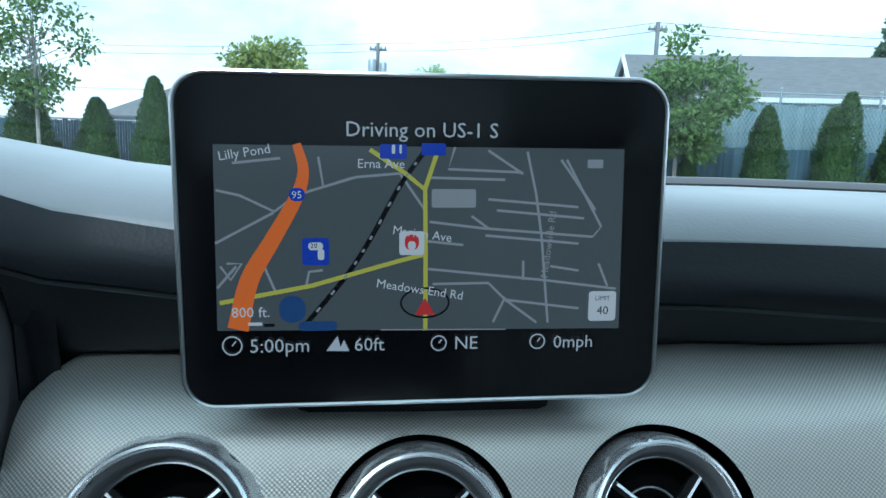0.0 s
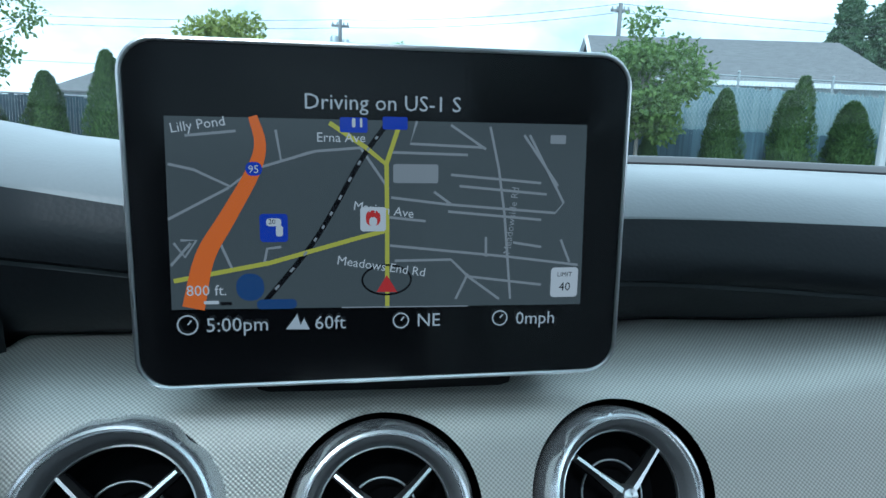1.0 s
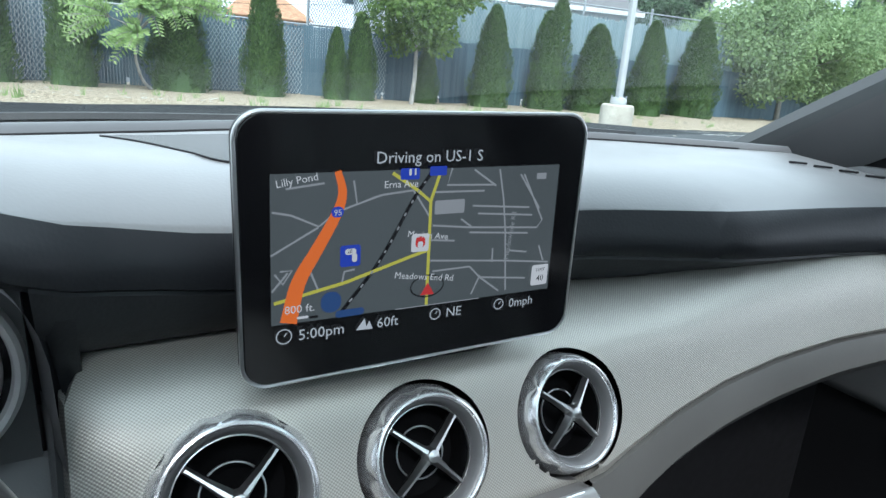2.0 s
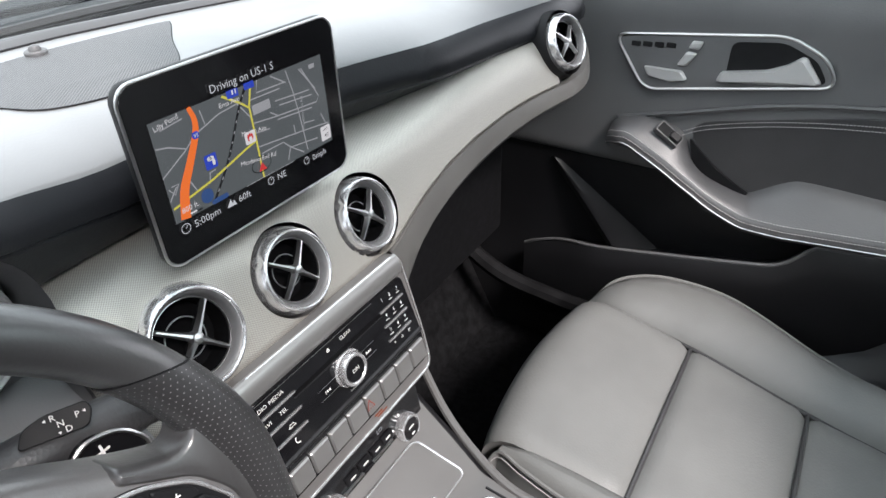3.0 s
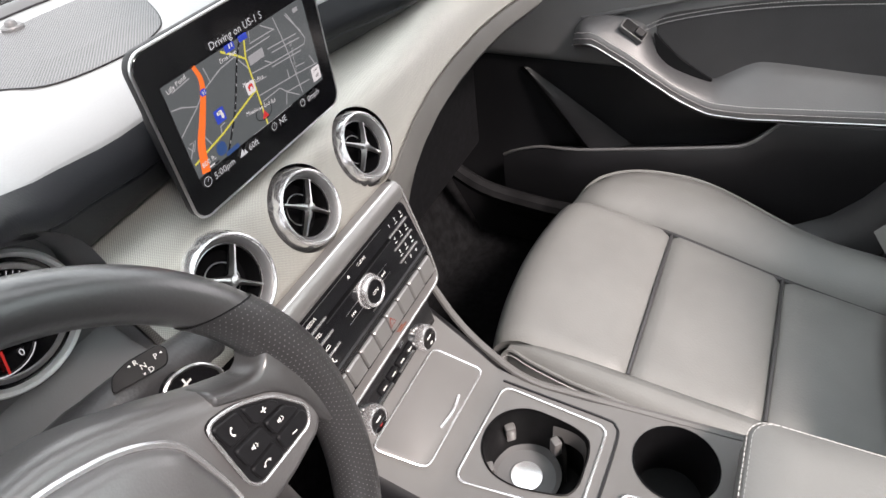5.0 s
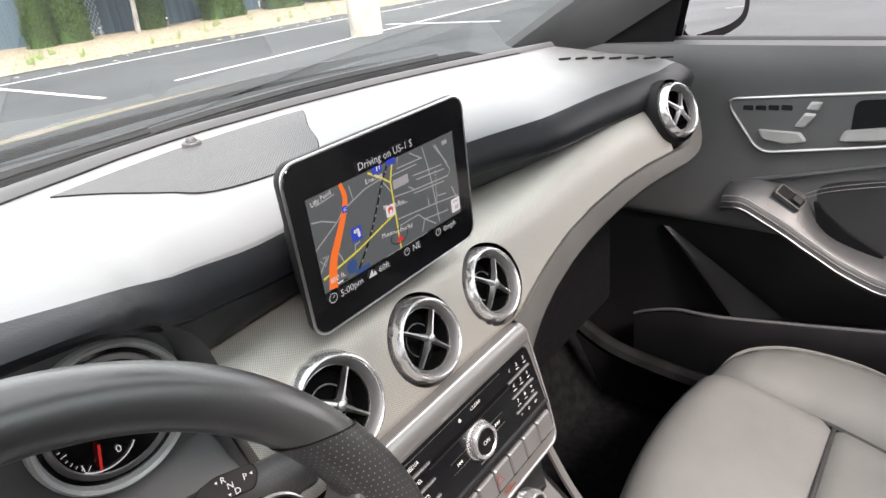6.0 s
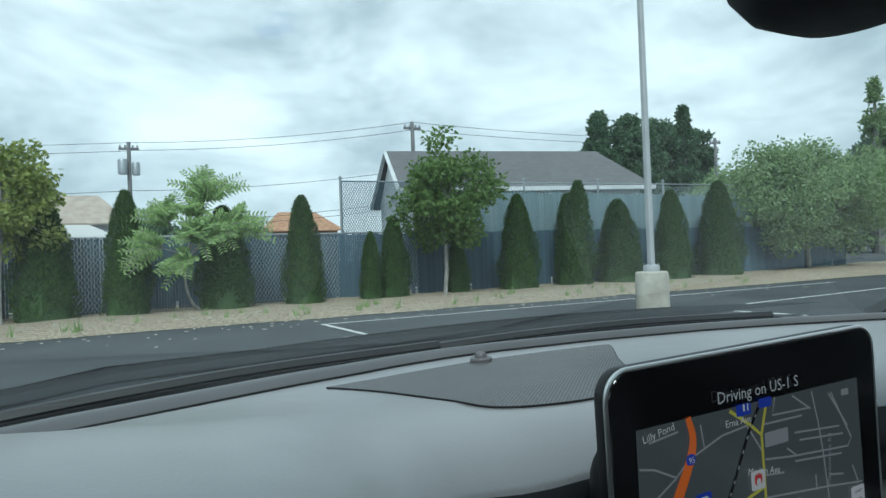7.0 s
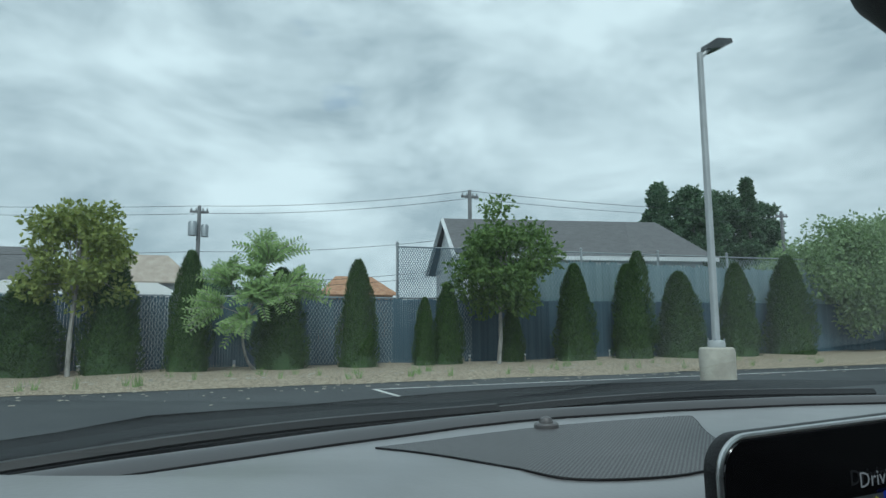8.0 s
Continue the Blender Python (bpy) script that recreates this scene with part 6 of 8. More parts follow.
for x in (-0.028, -0.008, 0.012, 0.030):
    a = Mesh()
    a.slab(rrect(0.017, 0.008, 0.001, 2, x, -0.004), 0.003, HM, 0.0006)
    kk = part("key", a, BLACK, hv, "small black key")
    a = Mesh()
    a.plate(rrect(0.008, 0.002, 0.0006, 2, x, -0.004), HM, 0.0033)
    part("key_mark", a, THREAD, kk, "", 0)
for x in (-0.03, 0.02):
    a = Mesh()
    a.slab(rrect(0.034, 0.0022, 0.0008, 2, x, -0.014), 0.0016, HM)
    part("key_line", a, SATIN, hv)
text("readout", "LO", 0.007, HM @ Matrix.Translation((-0.026, -0.022, 0.001)), SCRTEXT, hv, "CENTER")
text("readout", "LO", 0.007, HM @ Matrix.Translation((0.024, 0.010, 0.001)), SCRTEXT, hv, "CENTER")

# ---- car: console ----
con = thing("centre_console", "satin grey centre console with cup holders and a lidded tray", "console", (0, 0.0, 0.24))


def holed(outline, holes, zf, M=None):
    """A plate with holes; zf(x, y) gives its height."""
    bm = bmesh.new()
    edges = []
    for lp in [outline] + holes:
        vs = [bm.verts.new((x, y, 0)) for x, y in lp]
        edges += [bm.edges.new((vs[i], vs[(i + 1) % len(vs)])) for i in range(len(vs))]
    bmesh.ops.triangle_fill(bm, use_beauty=True, edges=edges)
    bm.verts.index_update()
    out = Mesh()
    out.add([(v.co.x, v.co.y, zf(v.co.x, v.co.y)) for v in bm.verts], [[v.index for v in f.verts] for f in bm.faces])
    bm.free()
    return out


def con_z(x, y):
    t = min(max((y - 0.100) / 0.022, 0.0), 1.0)
    return 0.645 + 0.42 * (0.022 * (t ** 3 - 0.5 * t ** 4) + max(0.0, y - 0.122))


CUP1 = [(p.x, p.y) for p in smooth_line([V((x, y, 0)) for x, y in ((-0.012, -0.020), (-0.030, -0.0195), (-0.044, -0.013), (-0.050, 0.002), (-0.056, 0.040), (-0.049, 0.069), (-0.028, 0.087), (-0.002, 0.090), (0.022, 0.079), (0.035, 0.056), (0.035, 0.030), (0.031, 0.004), (0.022, -0.014), (0.006, -0.0195), (-0.012, -0.020))], 4)][:-1]
CUP2 = [(0.030 + 0.042 * math.cos(2 * math.pi * k / 36), -0.104 + 0.042 * math.sin(2 * math.pi * k / 36)) for k in range(36)]
TRAY = rpoly([(0.054, 0.183), (0.062, 0.124), (-0.077, 0.128), (-0.090, 0.184)], 0.010)
INS = rpoly([(0.055, 0.094), (0.044, -0.031), (-0.060, -0.029), (-0.074, 0.100)], 0.014)
top_o = [(0.100, 0.215), (0.088, 0.16), (0.076, 0.112), (0.068, 0.05), (0.070, 0.0), (0.080, -0.10), (0.080, -0.42), (-0.100, -0.42), (-0.104, 0.0), (-0.106, 0.112), (-0.112, 0.215)]
def side_x(y, sg):
    """The right (1) or left (-1) edge of the console top."""
    pts = sorted((q[1], q[0]) for q in top_o if q[0] * sg > 0)
    return lerp(y, [q[0] for q in pts], [q[1] for q in pts])


part("top", holed([(side_x(0.100, 1), 0.100)] + [p for p in top_o if p[1] < 0.100] + [(side_x(0.100, -1), 0.100)], [CUP1, CUP2], con_z), CONSOLE, con, "satin grey top")
part("front_top", holed([(side_x(0.122, -1), 0.122)] + [p for p in top_o if p[1] > 0.122 and p[0] < 0] + [p for p in top_o if p[1] > 0.122 and p[0] > 0] + [(side_x(0.122, 1), 0.122)], [TRAY], con_z), CONSOLE, con, "satin grey front")
a = Mesh()
a.loft([[(side_x(y, -1) + (side_x(y, 1) - side_x(y, -1)) * k / 8, y, con_z(0, y)) for k in range(9)] for y in [0.100 + 0.022 * j / 10 for j in range(11)]], False)
part("top_bend", a, CONSOLE, con, "satin grey bend in the top", smooth=60)
a = Mesh()
rings = []
for dx_, dz_ in ((0.0, 0.0), (0.004, -0.002), (0.010, -0.008), (0.018, -0.03), (0.03, -0.16), (0.035, -0.40)):
    rings.append([(x + (dx_ if x > 0 else -dx_), y, con_z(x, y) + dz_) for x, y in top_o])
a.loft(rings, False)
part("side", a, PLASTIC, con, "charcoal console sides", smooth=50)
a = Mesh()
a.tube(smooth_line([(0.150, 0.245, 0.70), (0.116, 0.185, 0.668), (0.092, 0.13, 0.652), (0.074, 0.07, 0.645), (0.076, 0.0, 0.643), (0.086, -0.2, 0.643)], 6), 0.005, 8)
part("side_ridge", a, CONSOLE, con, "raised grey edge")
for lp, dep, nm in ((CUP1, 0.075, "cup_holder"), (CUP2, 0.075, "cup_holder")):
    cxm, cym = sum(p[0] for p in lp) / len(lp), sum(p[1] for p in lp) / len(lp)
    a = Mesh()
    a.loft([[(cxm + (x - cxm) * s, cym + (y - cym) * s, 0.645 + z) for x, y in lp] for s, z in ((1.03, 0.0012), (1.0, 0.002), (0.98, -0.002), (0.95, -dep * 0.6), (0.88, -dep), (0.02, -dep - 0.001))], True)
    part(nm, a, CUPM, con, "black cup holder well", smooth=60)
a = Mesh()
a.spin([(0.0001, 0.0), (0.018, 0.0), (0.019, -0.003)], 32, Matrix.Translation((-0.006, 0.046, 0.5765)))
part("cup_base", a, CHROME, con, "bright metal disc at the bottom of the cup holder")
a = Mesh()
a.spin([(0.018, 0.001), (0.034, 0.004), (0.040, 0.012)], 32, Matrix.Translation((-0.007, 0.046, 0.572)))
part("cup_liner", a, GREYP, con, "grey liner ring")
for x, y, r in ((0.018, 0.074, -50), (0.020, 0.020, 50), (-0.036, 0.077, 35)):
    a = Mesh()
    a.box((-0.006, -0.005, -0.012), (0.006, 0.005, 0.012), Matrix.Translation((x, y, 0.615)) @ Matrix.Rotation(radians(r), 4, "Z"), 0.002)
    part("cup_clip", a, CONSOLE, con, "grey spring clip")
a = Mesh()
lp = [(x, y, 0.6462) for x, y in INS]
a.tube(lp + lp[:1], 0.0017, 8)
part("insert_edge", a, CHROME, con, "bright line round the cup holder insert")
# groove behind the insert; beside the round cup, a pocket wall coloured as lit
a = Mesh()
a.tube(smooth_line([(0.062, 0.098, 0.6455), (0.058, 0.03, 0.6455), (0.0545, -0.026, 0.6455), (0.050, -0.037, 0.6455), (0.036, -0.0425, 0.6455), (-0.02, -0.0425, 0.6455), (-0.062, -0.041, 0.6455)], 6), 0.0016, 6)
part("insert_groove", a, PLASTIC, con, "dark shut line round the insert")
pale = [(0.0285, 0.026), (0.0280, 0.004), (0.0205, -0.0122), (0.002, -0.0180), (-0.026, -0.0180), (-0.0425, -0.0125), (-0.0485, 0.002)]
pl = smooth_line([V((x, y, 0)) for x, y in pale], 4)
a = Mesh()
a.loft([[(p.x * k, 0.03 + (p.y - 0.03) * k, 0.645 + z) for p in pl] for k, z in ((1.0, -0.004), (0.985, -0.012), (0.965, -0.030))], False)
part("pocket_wall", a, CONSOLE, con, "rear pocket wall, pale grey for the light on it", smooth=60)
a = Mesh()
a.loft([[(-0.007 + 0.044 * math.cos(radians(g)), 0.046 + 0.044 * math.sin(radians(g)), 0.645 + z) for g in range(-75, 20, 8)] for z in (-0.075, -0.020)], False)
a.loft([[(-0.007 + 0.0455 * math.cos(radians(g)), 0.046 + 0.0455 * math.sin(radians(g)), 0.645 + z) for g in range(-75, 20, 8)] for z in (-0.020, -0.075)], False)
part("cup_rib", a, CUPM, con, "black curved rib of the round cup", smooth=60)
tm = Mesh()
tc_ = (sum(p[0] for p in TRAY) / len(TRAY), sum(p[1] for p in TRAY) / len(TRAY))
tm.loft([[(x, y, con_z(x, y) + 0.0005) for x, y in TRAY], [(x, y, con_z(x, y) + 0.003) for x, y in TRAY], [(tc_[0] + (x - tc_[0]) * 0.97, tc_[1] + (y - tc_[1]) * 0.95, con_z(x, y) + 0.004) for x, y in TRAY]], True, True)
lid = part("tray_lid", tm, CONSOLE, con, "satin grey tray lid")
a = Mesh()
lp = [(x, y, con_z(x, y) + 0.003) for x, y in TRAY]
a.tube(lp + lp[:1], 0.0015, 8)
part("lid_edge", a, CHROME, lid, "bright edge line")
a = Mesh()
a.tube(smooth_line([(0.016, 0.1345, con_z(0, 0.1345) + 0.003), (-0.006, 0.1315, con_z(0, 0.1315) + 0.005), (-0.030, 0.1355, con_z(0, 0.1355) + 0.003)], 6), 0.0024, 8)
part("lid_grip", a, CHROME, lid, "slim bright grip")
ctl = thing("rotary_controller", "round controller dial in a bright-edged plate on the console", "controller", (-0.055, -0.10, 0.645))
a = Mesh()
cpl = rrect(0.072, 0.095, 0.01, 5, -0.060, -0.110)
a.slab(cpl, 0.004, Matrix.Translation((0, 0, 0.645)), 0.001)
part("plate", a, CONSOLE, ctl, "grey plate")
a = Mesh()
lp = [(x, y, 0.6492) for x, y in cpl]
a.tube(lp + lp[:1], 0.0016, 8)
part("plate_edge", a, CHROME, ctl, "bright edge line")
a = Mesh()
a.spin([(0.024, 0.0), (0.024, 0.008), (0.0215, 0.0105), (0.019, 0.009)], 48, Matrix.Translation((-0.058, -0.100, 0.649)))
part("dial", a, CHROME, ctl, "chrome dial ring")
a = Mesh()
a.spin([(0.0192, 0.009), (0.012, 0.011), (0.0001, 0.0115)], 32, Matrix.Translation((-0.058, -0.100, 0.649)))
part("dial_cap", a, BLACK, ctl)
arm2 = thing("armrest_box", "padded grey leatherette armrest box with stitched edge", "armrest", (0, -0.25, 0.645))
ao = rrect(0.175, 0.30, 0.022, 6, -0.012, -0.308)
a = Mesh()
a.loft([[(-0.012 + (x + 0.012) * s, -0.308 + (y + 0.308) * s2, z) for x, y in ao] for s, s2, z in ((0.96, 0.97, 0.646), (1.0, 1.0, 0.665), (1.0, 1.0, 0.686), (0.985, 0.99, 0.696), (0.94, 0.965, 0.701), (0.6, 0.7, 0.704))], True, True)
part("pad", a, SEATV, arm2, "padded leatherette lid", smooth=60)
for s, z in ((0.955, 0.6995), (0.985, 0.6962)):
    a = Mesh()
    lp = [(-0.012 + (x + 0.012) * s, -0.308 + (y + 0.308) * (s + 0.012), z + 0.0006) for x, y in ao]
    a.dashes(lp + lp[:1], 0.0006)
    part("stitching", a, STITCH, arm2, "pale stitching")

# ---- car: passenger seat ----
seat = thing("passenger_seat", "grey leatherette front passenger seat with piped bolsters", "car seat", (0.37, -0.1, 0.24))
BASE[seat] = V((0.37, -0.1, 0.226))


def cushion(x0, x1, y0, y1, zt, crown, nx=16, ny=14, taper=0.0, edge=0.014):
    """A padded panel: rounded at its edges, slightly domed."""
    rows = []
    for j in range(ny + 1):
        v = -1 + 2 * j / ny
        row = []
        for i in range(nx + 1):
            u = -1 + 2 * i / nx
            y = y0 + (y1 - y0) * j / ny
            k = taper * (1 - j / ny)
            xa, xb = x0, x1 - k
            x = xa + (xb - xa) * i / nx
            z = zt + crown * (1 - u * u) * (1 - v * v)
            eu = min((1 - abs(u)) * (xb - xa) / 2 / edge, 1)
            ev = min((1 - abs(v)) * abs(y1 - y0) / 2 / edge, 1)
            z -= edge * 0.7 * ((1 - eu) ** 2 + (1 - ev) ** 2)
            row.append((x, y, z))
        rows.append(row)
    m = Mesh()
    m.loft(rows, False)
    return m


part("mid_panel", cushion(0.187, 0.508, -0.1965, -0.0235, 0.540, 0.006, taper=0.034), SEATV, seat, "flat seat centre panel", smooth=60)
part("rear_panel", cushion(0.189, 0.473, -0.40, -0.1975, 0.540, 0.006, taper=0.020), SEATV, seat, "rear seat centre panel", smooth=60)
# front panel rolls down over the edge
a = Mesh()
rows = []
for j in range(23):
    t = j / 22
    s = t * 0.36
    if s < 0.137:
        y, z = -0.022 + s, 0.542 + 0.012 * math.sin(math.pi * s / 0.30)
    else:
        an = min((s - 0.137) / 0.05, math.pi * 0.55)
        rest = max(0, (s - 0.137) - 0.05 * math.pi * 0.55)
        y = 0.115 + 0.05 * math.sin(an) - rest * 0.25
        z = 0.504 + 0.05 * math.cos(an) - rest * 0.95
    row = []
    for i in range(25):
        u = -1 + 2 * i / 24
        x = 0.346 + 0.160 * u + 0.012 * t * u
        e = min((1 - abs(u)) * 0.16 / 0.014, 1)
        ev = min(t * 0.36 / 0.014, 1)
        bow = 0.02 * (1 - u * u)
        row.append((x, y + bow * min(t * 2, 1), z - 0.010 * (1 - e) ** 2 - 0.010 * (1 - ev) ** 2))
    rows.append(row)
a.loft(rows, False)
thp = part("thigh_panel", a, SEATV, seat, "front thigh panel", smooth=60)
for k, sg in ((0, 1), (-1, -1)):
    a = Mesh()
    a.loft([[r[k], (r[k][0] + sg * 0.004, r[k][1] - 0.004, r[k][2] - 0.012), (r[k][0] + sg * 0.006, r[k][1] - 0.01, r[k][2] - 0.07)] for r in rows], False)
    part("side_skirt", a, SEATV, thp, "", 60)


def bolster(line, label):
    """A side bolster: sections along (y, x_in, x_top, x_out, z_in, z_top, z_out)."""
    m = Mesh()
    rings = []
    for y, xi, xt, xo, zi, zt, zo in line:
        rings.append([(xi, y, zi - 0.012), (xi + (xt - xi) * 0.12, y, zi + (zt - zi) * 0.25), (xi + (xt - xi) * 0.5, y, zi + (zt - zi) * 0.72), (xi + (xt - xi) * 0.85, y, zt - 0.001), (xt, y, zt), (xt + (xo - xt) * 0.5, y, zt - 0.006), (xo, y, zo), (xo + (xo - xt) * 0.35, y, zo - 0.05), (xo + (xo - xt) * 0.5, y, 0.40), (xo, y, 0.34)])
    m.loft(rings, False)
    b_ = part("bolster", m, SEATV, seat, label, smooth=60)
    p = Mesh()
    p.tube(smooth_line([V(r[6]) + V((0, 0, 0.001)) for r in rings], 4), 0.0028, 6)
    part("piping", p, SEATV, b_, "grey piping")
    st = Mesh()
    st.tube(smooth_line([V(r[6]) + V((0.004 if r[6][0] > 0.3 else -0.004, 0, -0.005)) for r in rings], 4), 0.0007, 5)
    part("stitching", st, STITCH, b_, "pale stitching")
    return rings


bolster([(0.158, 0.535, 0.548, 0.556, 0.500, 0.502, 0.49), (0.135, 0.520, 0.560, 0.585, 0.530, 0.540, 0.530), (0.10, 0.512, 0.572, 0.612, 0.540, 0.556, 0.544), (0.05, 0.509, 0.580, 0.632, 0.540, 0.564, 0.550), (-0.02, 0.507, 0.582, 0.640, 0.538, 0.570, 0.552), (-0.07, 0.498, 0.572, 0.632, 0.538, 0.572, 0.552), (-0.12, 0.488, 0.558, 0.615, 0.538, 0.572, 0.550), (-0.19, 0.473, 0.535, 0.585, 0.538, 0.572, 0.548), (-0.26, 0.464, 0.520, 0.566, 0.538, 0.574, 0.548), (-0.36, 0.452, 0.51, 0.555, 0.538, 0.58, 0.55)], "outer padded bolster")
bolster([(0.150, 0.165, 0.16, 0.157, 0.498, 0.500, 0.495), (0.138, 0.182, 0.177, 0.171, 0.530, 0.534, 0.526), (0.10, 0.187, 0.173, 0.158, 0.540, 0.550, 0.536), (0.04, 0.190, 0.168, 0.147, 0.540, 0.558, 0.540), (-0.03, 0.191, 0.165, 0.141, 0.540, 0.562, 0.545), (-0.12, 0.191, 0.163, 0.136, 0.540, 0.564, 0.548), (-0.2, 0.192, 0.162, 0.132, 0.540, 0.566, 0.55), (-0.36, 0.194, 0.161, 0.130, 0.54, 0.57, 0.55)], "inner padded bolster")
for pts in ([(0.196, -0.0235, 0.534), (0.346, -0.0235, 0.5365), (0.498, -0.0235, 0.534)], [(0.198, -0.197, 0.534), (0.33, -0.197, 0.5365), (0.466, -0.197, 0.534)], [(0.186, 0.12, 0.535), (0.190, -0.02, 0.531), (0.191, -0.2, 0.531), (0.192, -0.36, 0.531)], [(0.512, 0.12, 0.53), (0.506, -0.02, 0.531), (0.471, -0.2, 0.531), (0.451, -0.36, 0.531)]):
    a = Mesh()
    a.tube(smooth_line(pts, 6), 0.0030, 6)
    part("seam", a, PANELV, seat, "dark sunken seam")
a = Mesh()
a.box((0.20, -0.36, 0.30), (0.50, 0.10, 0.50), ch=0.02)
part("seat_base", a, BLACK, seat, "black seat base")
BK = Matrix.Translation((0.346, -0.335, 0.55)) @ Matrix.Rotation(radians(-68), 4, "X")
a = Mesh()
rows = []
for j in range(17):
    t = j / 16
    w = 0.155 - 0.03 * t
    rows.append([BK @ V((w * u, -0.02 - 0.60 * t, 0.0 + 0.02 * (1 - u * u))) for u in [-1 + i / 6 for i in range(13)]])
a.loft(rows, False)
part("backrest_panel", a, SEATV, seat, "backrest centre panel", smooth=60)
for s in (-1, 1):
    a = Mesh()
    rings = []
    for t in [k / 10 for k in range(11)]:
        w = 0.155 - 0.03 * t
        rings.append([BK @ V((s * (w + dx_), -0.03 - 0.60 * t, z)) for dx_, z in ((0.0, 0.0), (0.02, 0.035), (0.055, 0.055 * (1 - 0.4 * t)), (0.085, 0.03), (0.09, -0.03), (0.06, -0.07))])
    a.loft(rings, False)
    part("backrest_bolster", a, SEATV, seat, "padded backrest bolster", smooth=60)
a = Mesh()
a.loft([[BK @ V((x, y, z)) for x, y in rrect(w, 0.60, 0.05, 6, 0, -0.32)] for w, z in ((0.40, -0.03), (0.42, -0.07), (0.38, -0.10))], True, True)
part("backrest_shell", a, PLASTIC, seat, "charcoal seat back shell")
a = Mesh()
a.loft([[BK @ V((x, -0.75 + y, z)) for x, y in rrect(w, h, 0.04, 6)] for w, h, z in ((0.20, 0.15, 0.05), (0.25, 0.19, 0.03), (0.25, 0.19, -0.02), (0.20, 0.15, -0.05))], True, True)
part("headrest", a, SEATV, seat, "padded headrest", smooth=60)
seat.matrix_world = CAR @ Matrix.Translation((0.37, -0.02, 0.552)) @ Matrix.Rotation(radians(6), 4, "X") @ Matrix.Translation((0, -0.08, -0.312))
buckle = thing("seat_belt_buckle", "pale grey seat belt anchor beside the seat", "seat belt", (0.615, -0.33, 0.46))
a = Mesh()
a.box((0.596, -0.36, 0.435), (0.632, -0.298, 0.472), None, 0.006)
part("anchor_cover", a, CONSOLE, buckle, "pale grey cover")
a = Mesh()
a.box((0.604, -0.40, 0.455), (0.624, -0.34, 0.50), None, 0.005)
part("tongue", a, BLACK, buckle)
sill = Mesh()
rows = []
for (y0, z0), (y1, z1) in (((-0.10, 0.425), (-0.10, 0.405)), ((-0.17, 0.458), (-0.19, 0.430)), ((-0.215, 0.485), (-0.246, 0.456)), ((-0.261, 0.518), (-0.29, 0.492)), ((-0.300, 0.568), (-0.322, 0.540)), ((-0.335, 0.64), (-0.352, 0.612)), ((-0.36, 0.72), (-0.375, 0.70))):
    rows.append([(0.690, y0 + 0.004, z0 - 0.02), (0.672, y0, z0), (0.652, y0 * 0.7 + y1 * 0.3, z0 * 0.7 + z1 * 0.3 + 0.004), (0.634, y0 * 0.3 + y1 * 0.7, z0 * 0.3 + z1 * 0.7 + 0.003), (0.622, y1, z1 - 0.004), (0.622, y1 - 0.01, z1 - 0.06)])
sill.loft([[p for p in r] for r in rows], False)
solid("sill_trim", sill, PANELV, "satin dark grey trim rising behind the door opening", "trim", "structure", smooth=60)

# ---- outside: ground and lot ----
def lot_y(x, off):
    """Lines that run along the fence."""
    return off + 0.08 * x


gm = Mesh()
gm.add([(-900, -900, 0), (900, -900, 0), (900, 1500, 0), (-900, 1500, 0)], [(0, 1, 2, 3)])
solid("ground", gm, ASPHALT, "dark grey asphalt car park surface", "ground", "structure", False)
mm = Mesh()
NX, NY = 90, 8
random.seed(3)
grid = []
for j in range(NY + 1):
    row = []
    for i in range(NX + 1):
        x = -30 + 90 * i / NX
        y0 = 12.7 + 0.06 * x
        y = y0 + (18.6 + 0.08 * x - y0) * j / NY
        z = 0.012 if j == 0 else 0.10 + 0.05 * random.random()
        row.append((x, y + (random.uniform(-0.15, 0.15) if 0 < j < NY or j == 0 else 0), z))
    grid.append(row)
mm.loft(grid, False)
solid("mulch_bed", mm, MULCH, "wood chip mulch bed along the fence", "mulch", "structure", False)
for (x0, y0), (x1, y1), w in (((1.95, 11.7), (2.4, 8.2), 0.085), ((3.4, 8.4), (15.5, 10.2), 0.085), ((2.0, 11.65), (17.0, 12.7), 0.085), ((8.5, 9.8), (8.85, 7.2), 0.11)):
    lm = Mesh()
    lm.ribbon([(x0, y0), ((x0 + x1) / 2, (y0 + y1) / 2), (x1, y1)], w, None, 0.005)
    solid("parking_line", lm, LINE, "worn white painted parking line on asphalt", "road marking", "structure", False)
# second lot area beside the car
for k in range(6):
    lm = Mesh()
    lm.ribbon([(6 + 0.4 * k, -3 - 2.8 * k), (11.5 + 0.4 * k, -2.6 - 2.8 * k)], 0.11, None, 0.005)
    solid("parking_line", lm, LINE, "worn white painted parking line on asphalt", "road marking", "structure", False)

rg = random.Random(12)
litter = Mesh()
for k in range(420):
    x = rg.uniform(-7, 15)
    y = 12.7 + 0.06 * x + abs(rg.gauss(0, 1.0)) * (1 if rg.random() < 0.75 else -0.9)
    s = rg.uniform(0.015, 0.045)
    z = 0.135 if y > 13.1 + 0.06 * x else 0.004
    litter.box((-s, -s * 0.4, 0), (s, s * 0.4, 0.012), Matrix.Translation((x, y, z)) @ Matrix.Rotation(rg.uniform(0, 3.1), 4, "Z"))
solid("litter", litter, CONCRETE, "pale chips and scraps strewn over mulch and asphalt", "litter", "stuff", False, 0)
weeds = Mesh()
